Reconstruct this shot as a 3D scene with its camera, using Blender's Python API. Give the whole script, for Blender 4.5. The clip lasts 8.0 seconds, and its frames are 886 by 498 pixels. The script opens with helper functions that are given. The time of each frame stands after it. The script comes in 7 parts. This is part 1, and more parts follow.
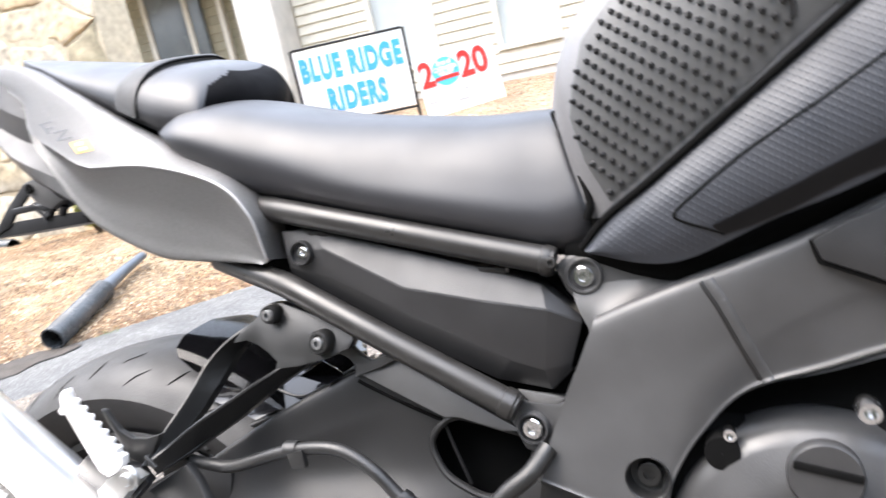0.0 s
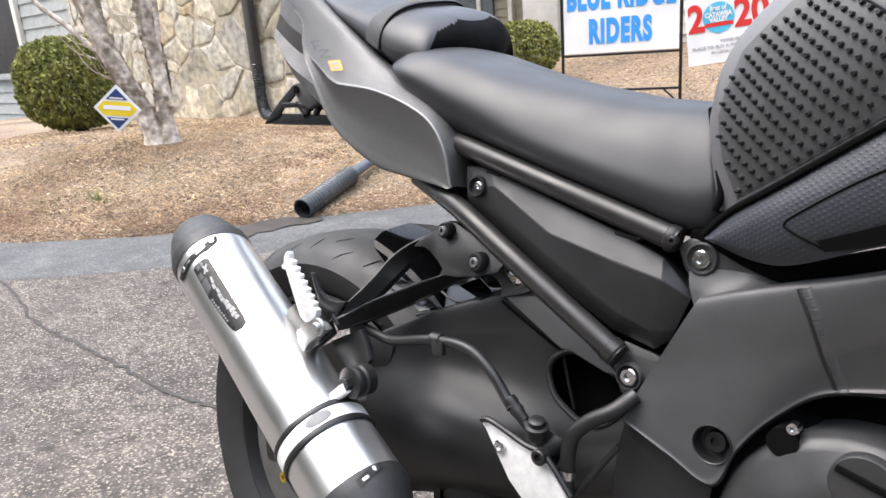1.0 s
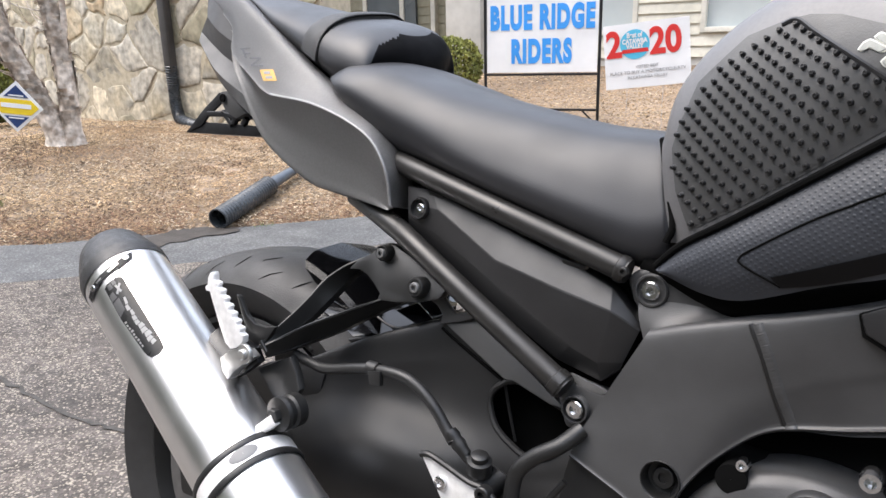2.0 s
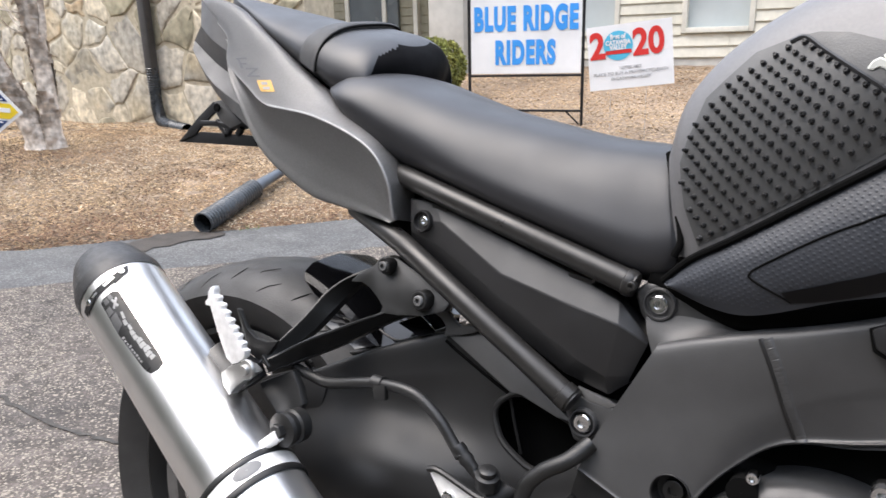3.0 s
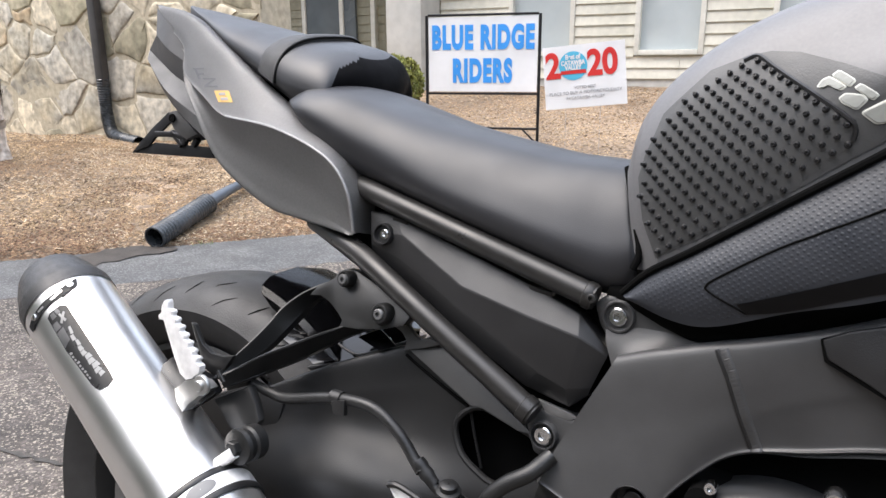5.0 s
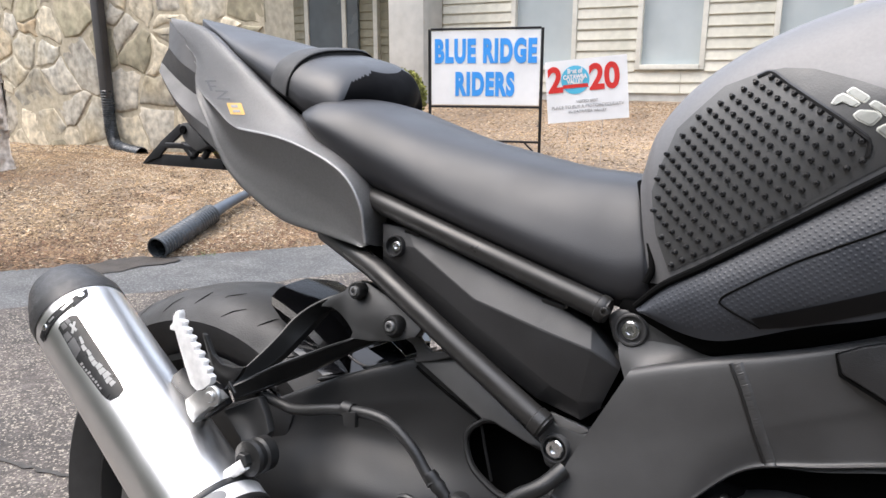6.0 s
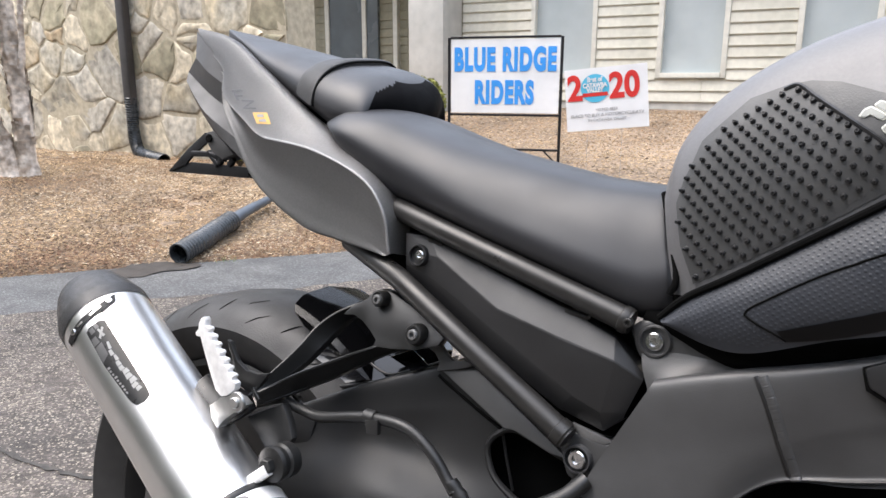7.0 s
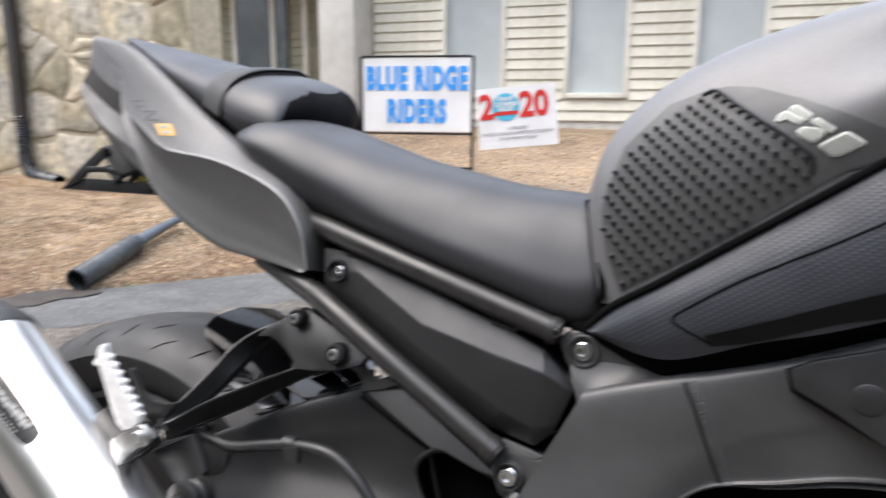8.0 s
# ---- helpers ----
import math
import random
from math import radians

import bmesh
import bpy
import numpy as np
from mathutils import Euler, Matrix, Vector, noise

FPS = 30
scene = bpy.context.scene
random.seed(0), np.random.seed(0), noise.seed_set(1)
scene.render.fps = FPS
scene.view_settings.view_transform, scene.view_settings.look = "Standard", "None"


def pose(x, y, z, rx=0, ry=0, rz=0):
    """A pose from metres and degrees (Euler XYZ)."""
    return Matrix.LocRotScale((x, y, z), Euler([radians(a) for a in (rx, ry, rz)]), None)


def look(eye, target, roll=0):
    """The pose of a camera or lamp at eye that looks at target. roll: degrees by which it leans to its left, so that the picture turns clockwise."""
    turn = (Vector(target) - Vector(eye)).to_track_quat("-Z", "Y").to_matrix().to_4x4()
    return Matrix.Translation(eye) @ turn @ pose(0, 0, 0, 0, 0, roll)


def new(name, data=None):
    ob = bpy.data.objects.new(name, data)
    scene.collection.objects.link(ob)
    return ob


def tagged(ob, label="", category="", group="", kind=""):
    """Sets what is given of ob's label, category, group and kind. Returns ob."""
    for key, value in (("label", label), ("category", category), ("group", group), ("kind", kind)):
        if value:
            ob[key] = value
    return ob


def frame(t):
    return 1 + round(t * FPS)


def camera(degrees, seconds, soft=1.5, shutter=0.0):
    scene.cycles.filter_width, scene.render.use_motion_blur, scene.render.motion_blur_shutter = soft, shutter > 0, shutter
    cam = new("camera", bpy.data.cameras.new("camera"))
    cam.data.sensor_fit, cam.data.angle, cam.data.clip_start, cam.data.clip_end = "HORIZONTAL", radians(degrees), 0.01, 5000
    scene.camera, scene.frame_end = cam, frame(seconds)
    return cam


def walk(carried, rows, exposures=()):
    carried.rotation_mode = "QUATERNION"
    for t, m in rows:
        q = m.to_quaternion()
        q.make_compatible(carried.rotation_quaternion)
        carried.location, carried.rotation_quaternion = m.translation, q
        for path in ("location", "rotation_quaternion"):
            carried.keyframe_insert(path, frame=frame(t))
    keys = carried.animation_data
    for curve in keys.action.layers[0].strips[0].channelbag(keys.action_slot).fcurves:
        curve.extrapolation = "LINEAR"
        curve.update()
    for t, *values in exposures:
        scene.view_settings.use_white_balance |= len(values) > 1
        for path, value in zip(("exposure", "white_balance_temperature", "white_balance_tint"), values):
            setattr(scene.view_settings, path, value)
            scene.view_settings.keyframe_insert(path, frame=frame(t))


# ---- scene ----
cam = camera(64.1, 8.0, shutter=0.4)
PATH = [
    (0, (0.081, -0.499, 0.842), (-0.596, 1.323, 0.371), -12.1),
    (0.2, (0.082, -0.503, 0.856), (-0.71, 1.273, 0.387), -10.1),
    (0.3, (0.094, -0.51, 0.859), (-0.776, 1.227, 0.387), -9.7),
    (0.5, (0.13, -0.538, 0.868), (-0.888, 1.113, 0.379), -8.6),
    (0.7, (0.158, -0.55, 0.869), (-0.994, 0.997, 0.341), -6.6),
    (0.8, (0.175, -0.554, 0.867), (-1.038, 0.94, 0.319), -5.9),
    (1, (0.192, -0.56, 0.871), (-1.036, 0.911, 0.298), -4.5),
    (1.5, (0.162, -0.549, 0.876), (-0.938, 1.022, 0.31), -1.7),
    (1.7, (0.159, -0.546, 0.874), (-0.893, 1.061, 0.316), -1.3),
    (2.8, (0.131, -0.551, 0.884), (-0.9, 1.074, 0.339), -1.6),
    (3, (0.132, -0.552, 0.887), (-0.869, 1.088, 0.335), -1.5),
    (3.5, (0.134, -0.546, 0.885), (-0.813, 1.128, 0.337), -0.8),
    (4, (0.133, -0.549, 0.886), (-0.794, 1.144, 0.362), -0.9),
    (4.5, (0.131, -0.55, 0.883), (-0.77, 1.159, 0.362), -0.5),
    (6, (0.119, -0.561, 0.884), (-0.785, 1.158, 0.409), -0),
    (6.5, (0.116, -0.563, 0.886), (-0.797, 1.154, 0.421), 0),
    (7, (0.116, -0.567, 0.887), (-0.834, 1.133, 0.432), 0.1),
    (7.5, (0.111, -0.566, 0.887), (-0.861, 1.123, 0.438), -0.1),
    (7.7, (0.103, -0.56, 0.882), (-0.855, 1.139, 0.443), -0.2),
    (7.8, (0.102, -0.557, 0.878), (-0.822, 1.165, 0.451), -0.2),
    (7.9, (0.1, -0.552, 0.877), (-0.738, 1.216, 0.46), 0.1),
    (8, (0.1, -0.549, 0.876), (-0.64, 1.265, 0.475), 0.3),
]
EXPOSURES = [(0, 1.42), (0.3, 1.25), (0.6, 0.9), (1.0, 0.55), (1.5, 0.40), (3.0, 0.36), (8.0, 0.36)]
walk(cam, [(t, look(eye, target, roll)) for t, eye, target, roll in PATH], EXPOSURES)

# world, sun, exposure
world = bpy.data.worlds.new("sky")
scene.world = world
world.use_nodes = True
wn = world.node_tree
sky = wn.nodes.new("ShaderNodeTexSky")
sky.sky_type, sky.sun_disc = "NISHITA", False
sky.sun_elevation, sky.sun_rotation, sky.air_density, sky.dust_density, sky.ozone_density = radians(64), radians(237), 1.0, 4.0, 1.0
wn.nodes["Background"].inputs["Strength"].default_value = 0.29
# an overcast sky: three times as bright overhead as at the horizon
way = wn.nodes.new("ShaderNodeTexCoord")
split = wn.nodes.new("ShaderNodeSeparateXYZ")
rise = wn.nodes.new("ShaderNodeMapRange")
rise.inputs["To Min"].default_value, rise.inputs["To Max"].default_value = 0.62, 2.4
pale = wn.nodes.new("ShaderNodeMix")
pale.data_type, pale.blend_type = "RGBA", "MIX"
pale.inputs["Factor"].default_value = 0.55
pale.inputs["B"].default_value = (4.02, 4.22, 4.58, 1)
level = wn.nodes.new("ShaderNodeVectorMath")
level.operation = "SCALE"
wn.links.new(way.outputs["Generated"], split.inputs[0])
wn.links.new(split.outputs["Z"], rise.inputs["Value"])
wn.links.new(sky.outputs[0], pale.inputs["A"])
wn.links.new(pale.outputs["Result"], level.inputs[0])
wn.links.new(rise.outputs[0], level.inputs["Scale"])
wn.links.new(level.outputs[0], wn.nodes["Background"].inputs["Color"])
sun = new("sun", bpy.data.lights.new("sun", "SUN"))
sun.data.energy, sun.data.angle, sun.data.color = 1.5, radians(50), (1.0, 0.99, 0.98)
sun.matrix_world = look((-2.5, -1.6, 6), (0, 0, 0))

# ---- materials ----


def material(name, colour, rough=0.5, metal=0.0, vary=0.15, scale=20.0, bump=0.0, bump_scale=200.0, spec=0.5, second=None, second_scale=4.0, coat=0.0, island=0.0, each=0.0, rough_vary=0.1):
    """A surface with variation at two scales, fine relief and, where asked, a tone of its own for each piece."""
    m = bpy.data.materials.new(name)
    m.use_nodes = True
    n, l = m.node_tree.nodes, m.node_tree.links
    b = n["Principled BSDF"]
    b.inputs["Metallic"].default_value = metal
    b.inputs["Specular IOR Level"].default_value = spec
    b.inputs["Coat Weight"].default_value = coat
    b.inputs["Coat Roughness"].default_value = 0.15
    tc = n.new("ShaderNodeTexCoord")

    def noise_at(s, detail=5):
        t = n.new("ShaderNodeTexNoise")
        t.inputs["Scale"].default_value, t.inputs["Detail"].default_value = s, detail
        l.new(tc.outputs["Object"], t.inputs["Vector"])
        return t.outputs["Fac"]

    def spread(fac, lo, hi):
        r = n.new("ShaderNodeMapRange")
        r.inputs["From Min"].default_value, r.inputs["From Max"].default_value = 0.3, 0.7
        r.inputs["To Min"].default_value, r.inputs["To Max"].default_value = lo, hi
        l.new(fac, r.inputs["Value"])
        return r.outputs[0]

    col = n.new("ShaderNodeMix")
    col.data_type = "RGBA"
    col.inputs["A"].default_value = (*colour, 1)
    col.inputs["B"].default_value = (*(second or [c * 0.7 for c in colour]), 1)
    l.new(spread(noise_at(second_scale), 0.0, 1.0 if second else 0.5), col.inputs["Factor"])
    hsv = n.new("ShaderNodeHueSaturation")
    value = spread(noise_at(scale), 1 - vary, 1 + vary)
    for amount, node, out in ((island, "ShaderNodeNewGeometry", "Random Per Island"), (each, "ShaderNodeObjectInfo", "Random")):
        if amount:
            r = n.new("ShaderNodeMapRange")
            r.inputs["To Min"].default_value, r.inputs["To Max"].default_value = 1 - amount, 1 + amount
            l.new(n.new(node).outputs[out], r.inputs["Value"])
            mul = n.new("ShaderNodeMath")
            mul.operation = "MULTIPLY"
            l.new(value, mul.inputs[0])
            l.new(r.outputs[0], mul.inputs[1])
            value = mul.outputs[0]
    l.new(col.outputs["Result"], hsv.inputs["Color"])
    l.new(value, hsv.inputs["Value"])
    l.new(hsv.outputs[0], b.inputs["Base Color"])
    l.new(spread(noise_at(scale * 0.6), max(rough - rough_vary, 0.03), min(rough + rough_vary, 1)), b.inputs["Roughness"])
    if bump:
        bp = n.new("ShaderNodeBump")
        bp.inputs["Strength"].default_value, bp.inputs["Distance"].default_value = bump, 0.002
        l.new(noise_at(bump_scale), bp.inputs["Height"])
        l.new(bp.outputs[0], b.inputs["Normal"])
    return m


def voronoi_bump(m, scale, strength, distance, feature="F1", colour=None):
    """Adds a relief of small cells, and lets the cells' colour in where colour gives how far."""
    n, l = m.node_tree.nodes, m.node_tree.links
    b = n["Principled BSDF"]
    tc = n.new("ShaderNodeTexCoord")
    v = n.new("ShaderNodeTexVoronoi")
    v.feature = feature
    v.inputs["Scale"].default_value = scale
    l.new(tc.outputs["Object"], v.inputs["Vector"])
    bp = n.new("ShaderNodeBump")
    bp.inputs["Strength"].default_value, bp.inputs["Distance"].default_value = strength, distance
    l.new(v.outputs["Distance"], bp.inputs["Height"])
    old = b.inputs["Normal"].links
    if old:
        l.new(old[0].from_socket, bp.inputs["Normal"])
    l.new(bp.outputs[0], b.inputs["Normal"])
    if colour:
        src = b.inputs["Base Color"].links[0].from_socket
        sep = n.new("ShaderNodeSeparateColor")
        l.new(v.outputs["Color"], sep.inputs[0])
        ramp = n.new("ShaderNodeMapRange")
        ramp.inputs["From Min"].default_value = 0.55
        ramp.inputs["To Min"].default_value, ramp.inputs["To Max"].default_value = 1 - colour * 0.5, 1 + colour * 2.2
        ramp.clamp = True
        l.new(sep.outputs[0], ramp.inputs["Value"])
        hs = n.new("ShaderNodeHueSaturation")
        l.new(src, hs.inputs["Color"])
        l.new(ramp.outputs[0], hs.inputs["Value"])
        l.new(hs.outputs[0], b.inputs["Base Color"])
    return m


def grit(m, scale, colour, share):
    """Strews small pale stones through a surface, thicker in some places than in others."""
    n, l = m.node_tree.nodes, m.node_tree.links
    b = n["Principled BSDF"]
    tc = n.new("ShaderNodeTexCoord")
    v = n.new("ShaderNodeTexVoronoi")
    v.inputs["Scale"].default_value = scale
    l.new(tc.outputs["Object"], v.inputs["Vector"])
    sep = n.new("ShaderNodeSeparateColor")
    l.new(v.outputs["Color"], sep.inputs[0])
    worn = n.new("ShaderNodeTexNoise")
    worn.inputs["Scale"].default_value, worn.inputs["Detail"].default_value = 3.5, 6
    l.new(tc.outputs["Object"], worn.inputs["Vector"])
    limit = n.new("ShaderNodeMapRange")
    limit.inputs["From Min"].default_value, limit.inputs["From Max"].default_value = 0.3, 0.7
    limit.inputs["To Min"].default_value, limit.inputs["To Max"].default_value = 1 - share * 0.3, 1 - share * 1.7
    l.new(worn.outputs["Fac"], limit.inputs["Value"])
    over = n.new("ShaderNodeMath")
    over.operation = "GREATER_THAN"
    l.new(sep.outputs[0], over.inputs[0])
    l.new(limit.outputs[0], over.inputs[1])
    tone = n.new("ShaderNodeMapRange")
    tone.inputs["To Min"].default_value, tone.inputs["To Max"].default_value = 0.35, 1.0
    l.new(sep.outputs[1], tone.inputs["Value"])
    amount = n.new("ShaderNodeMath")
    amount.operation = "MULTIPLY"
    l.new(over.outputs[0], amount.inputs[0])
    l.new(tone.outputs[0], amount.inputs[1])
    mix = n.new("ShaderNodeMix")
    mix.data_type = "RGBA"
    l.new(amount.outputs[0], mix.inputs["Factor"])
    l.new(b.inputs["Base Color"].links[0].from_socket, mix.inputs["A"])
    mix.inputs["B"].default_value = (*colour, 1)
    l.new(mix.outputs["Result"], b.inputs["Base Color"])
    return m


M_SILVER = material("grey_paint", (0.27, 0.267, 0.267), 0.50, 0.45, 0.06, 400, 0.05, 900, coat=0.0, rough_vary=0.04)
M_TANK = material("tank_paint", (0.15, 0.149, 0.153), 0.5, 0.15, 0.05, 400, 0.04, 900, rough_vary=0.04)
M_TAIL_DARK = material("tail_plastic", (0.062, 0.061, 0.062), 0.55, 0.0, 0.1, 60, 0.1, 700)
M_SEAT = material("seat_vinyl", (0.020, 0.0205, 0.0235), 0.44, 0, 0.12, 30, 0.08, 1100, rough_vary=0.06)
M_FRAME = material("frame_paint", (0.058, 0.058, 0.059), 0.42, 0.1, 0.12, 25, 0.08, 900, rough_vary=0.04)
M_ARM = material("swingarm_paint", (0.009, 0.009, 0.0093), 0.48, 0.0, 0.15, 25, 0.10, 900, rough_vary=0.05)
M_TUBE = material("tube_paint", (0.028, 0.027, 0.026), 0.36, 0.25, 0.12, 60, 0.05, 900)
M_PANEL = material("panel_plastic", (0.019, 0.019, 0.020), 0.38, 0, 0.12, 40, 0.15, 1200)
M_GLOSS = material("gloss_plastic", (0.006, 0.006, 0.007), 0.07, 0, 0.1, 30, spec=0.4)
M_CASTING = material("black_casting", (0.013, 0.013, 0.013), 0.42, 0.1, 0.15, 60, 0.07, 700)
# near-black that paints in the shade of gaps, grooves, recesses and undersides
M_SHADE_BLACK = material("shade_black", (0.004, 0.004, 0.004), 0.9, 0, 0.2, 30, spec=0.06)
M_RUBBER = material("black_rubber", (0.011, 0.011, 0.011), 0.45, 0, 0.15, 80, 0.15, 500)
M_TYRE = material("tyre_rubber", (0.021, 0.021, 0.022), 0.60, 0, 0.2, 30, 0.2, 500, second=(0.030, 0.029, 0.028))
M_GROOVE = material("tyre_groove", (0.003, 0.003, 0.003), 0.9, 0, 0.1, 30, spec=0.05)
M_STRAP = material("strap_vinyl", (0.03, 0.03, 0.031), 0.6, 0, 0.15, 60, 0.3, 1500)
M_GUNMETAL = material("grey_metal", (0.22, 0.22, 0.22), 0.45, 0.6, 0.15, 60)
M_STEEL = material("bolt_steel", (0.75, 0.75, 0.76), 0.22, 1.0, 0.1, 90)
M_ALU = material("raw_aluminium", (0.92, 0.91, 0.90), 0.45, 0.35, 0.1, 120, 0.1, 600)
M_CAN = material("brushed_aluminium", (0.88, 0.88, 0.88), 0.33, 1.0, 0.02, 50, rough_vary=0.02)
M_CARBON = material("carbon_cap", (0.022, 0.022, 0.023), 0.5, 0, 0.2, 200, 0.2, 700)
M_BADGE = material("badge_black", (0.02, 0.02, 0.02), 0.35, 0, 0.2, 200)
M_PRINT = material("badge_print", (0.50, 0.50, 0.49), 0.4, 0, 0.05, 200)
M_GOLD = material("gold_anodised", (0.65, 0.42, 0.04), 0.35, 0.8, 0.1, 100)
M_YELLOW = material("yellow_decal", (0.62, 0.35, 0.07), 0.45, 0, 0.05, 200)
M_DECAL = material("grey_decal", (0.10, 0.10, 0.11), 0.55, 0.1, 0.05, 200)
M_PAD = material("tank_pad_rubber", (0.072, 0.073, 0.074), 0.5, 0, 0.08, 60, 0.15, 700)
M_STUD = material("stud_rubber", (0.014, 0.014, 0.015), 0.45, 0, 0.1, 60)
M_COVER = material("dimpled_plastic", (0.023, 0.026, 0.033), 0.5, 0, 0.08, 60, spec=0.5)
M_ENGINE = material("engine_paint", (0.05, 0.05, 0.051), 0.4, 0.35, 0.1, 40, 0.1, 800)
M_ASPHALT = grit(voronoi_bump(material("asphalt", (0.047, 0.041, 0.037), 0.88, 0, 0.4, 22, 0.8, 190, second=(0.082, 0.069, 0.060), second_scale=1.7), 150, 0.8, 0.003, colour=0.3), 210, (0.30, 0.265, 0.215), 0.17)
M_SEALED = voronoi_bump(material("sealed_asphalt", (0.058, 0.0595, 0.061), 0.78, 0, 0.2, 9, 0.5, 160, second=(0.088, 0.088, 0.087), second_scale=2.5), 160, 0.6, 0.002, colour=0.35)
M_TAR = material("crack_dirt", (0.048, 0.044, 0.040), 0.9, 0, 0.3, 60)
M_CHIP_PALE = material("bleached_chip", (0.55, 0.45, 0.32), 0.85, 0, 0.2, 30, island=0.3)
M_CHIP_RED = material("damp_red_chip", (0.135, 0.072, 0.045), 0.9, 0, 0.25, 9, second=(0.20, 0.115, 0.068), second_scale=2.0, island=0.5)
M_DAMP = material("damp_soil", (0.036, 0.030, 0.025), 0.8, 0, 0.4, 12, 0.8, 90)
M_CHIP_DARK = material("rotten_chip", (0.07, 0.045, 0.03), 0.9, 0, 0.2, 30, island=0.4)
M_SOIL = material("mulch_bed", (0.12, 0.086, 0.06), 0.95, 0, 0.5, 45, 1.0, 90, second=(0.29, 0.22, 0.155), second_scale=1.2)
M_CHIP = material("wood_chip", (0.44, 0.315, 0.18), 0.85, 0, 0.25, 5, second=(0.22, 0.14, 0.078), second_scale=1.0, island=0.65)
M_SIDING = material("cream_siding", (0.66, 0.63, 0.54), 0.7, 0, 0.08, 14, 0.15, 90, second=(0.56, 0.54, 0.45), second_scale=3, each=0.05)
# siding darkened to olive: the porch's shade is in the colour
M_PORCH = material("shaded_siding", (0.30, 0.28, 0.20), 0.7, 0, 0.1, 14, 0.15, 90, each=0.06)
M_GREYSIDE = material("grey_siding", (0.36, 0.37, 0.35), 0.7, 0, 0.1, 14, 0.15, 90, each=0.06)
M_TRIM = material("cream_trim", (0.72, 0.70, 0.62), 0.6, 0, 0.06, 20, 0.1, 90)
M_COLUMN = material("grey_render", (0.52, 0.51, 0.48), 0.8, 0, 0.12, 8, 0.3, 120, second=(0.42, 0.41, 0.38), second_scale=2)
M_FOUND = material("foundation", (0.60, 0.58, 0.53), 0.8, 0, 0.12, 9, 0.3, 120)
M_STONE = material("field_stone", (0.47, 0.40, 0.275), 0.85, 0, 0.42, 14, 0.9, 40, second=(0.36, 0.345, 0.30), second_scale=3.1, each=0.25)
M_PALE = material("pale_stone", (0.56, 0.49, 0.365), 0.85, 0, 0.42, 14, 0.9, 40, second=(0.52, 0.46, 0.35), second_scale=4.1, each=0.15)
M_SLATE = material("slate_stone", (0.37, 0.35, 0.305), 0.85, 0, 0.42, 14, 0.9, 40, second=(0.52, 0.47, 0.38), second_scale=3.6, each=0.2)
M_OCHRE = material("ochre_stone", (0.45, 0.32, 0.18), 0.85, 0, 0.42, 14, 0.9, 40, second=(0.45, 0.38, 0.27), second_scale=3.1, each=0.2)
M_MOSS = material("mossy_stone", (0.27, 0.25, 0.17), 0.9, 0, 0.35, 12, 0.9, 30, second=(0.40, 0.35, 0.25), second_scale=5, each=0.2)
M_MORTAR = material("mortar", (0.45, 0.395, 0.29), 0.95, 0, 0.2, 20, 1.0, 45, second=(0.42, 0.37, 0.28), second_scale=5)
M_BLIND = material("window_blind", (0.42, 0.47, 0.48), 0.35, 0, 0.05, 3, second=(0.48, 0.52, 0.52), second_scale=1.5)
M_BARK = material("pale_bark", (0.74, 0.67, 0.59), 0.9, 0, 0.4, 26, 1.0, 70, second=(0.30, 0.24, 0.19), second_scale=17)
M_LEAF = material("box_leaf", (0.15, 0.175, 0.036), 0.75, 0, 0.2, 20, second=(0.23, 0.22, 0.055), second_scale=6, island=0.5)
M_WEED = material("weed_green", (0.13, 0.19, 0.045), 0.7, 0, 0.2, 60)
M_LIGHT_SCREEN = material("light_screen", (0.035, 0.045, 0.022), 0.9, 0, 0.5, 3, 1.0, 8, second=(0.06, 0.055, 0.03), second_scale=0.8)
M_TWIG = material("bush_twig", (0.08, 0.06, 0.04), 0.9, 0, 0.2, 30)
M_SPOUT = material("brown_downspout", (0.045, 0.04, 0.038), 0.4, 0.1, 0.15, 15)
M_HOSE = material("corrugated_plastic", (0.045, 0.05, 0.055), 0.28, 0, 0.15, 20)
# lighter copy of the hose plastic, its lit tone put into the colour
M_HOSE_LIT = material("lit_hose", (0.085, 0.10, 0.12), 0.4, 0, 0.15, 20)
M_SIGN = material("white_board", (0.86, 0.86, 0.86), 0.5, 0, 0.02, 5)
M_BLUE = material("blue_lettering", (0.05, 0.33, 0.85), 0.5, 0, 0.03, 20)
M_RED = material("red_print", (0.68, 0.035, 0.03), 0.5, 0, 0.03, 20)
M_CYAN = material("light_blue_print", (0.10, 0.50, 0.72), 0.5, 0, 0.03, 20)
M_FINE = material("grey_print", (0.35, 0.35, 0.36), 0.5, 0, 0.03, 20)
M_IRON = material("black_iron", (0.02, 0.02, 0.022), 0.45, 0.4, 0.2, 60)
M_NAVY = material("navy_print", (0.02, 0.05, 0.16), 0.5, 0, 0.03, 20)
M_YELP = material("yellow_print", (0.85, 0.62, 0.03), 0.5, 0, 0.03, 20)
M_OVAL = material("grey_plastic", (0.17, 0.17, 0.17), 0.5, 0, 0.1, 60)
# shaded copy of the seat vinyl for the cushion's front
M_FRONT_SHADE = material("seat_front_shade", (0.0025, 0.0025, 0.003), 0.7, 0, 0.2, 60, 0.1, 1200, spec=0.06)
M_TANKBADGE = material("dull_badge", (0.34, 0.35, 0.325), 0.6, 0, 0.1, 200)
M_BADGE_RIM = material("pale_badge", (0.62, 0.63, 0.58), 0.5, 0, 0.05, 200)
M_WASHER = material("zinc_washer", (0.50, 0.50, 0.49), 0.38, 0.9, 0.1, 90)
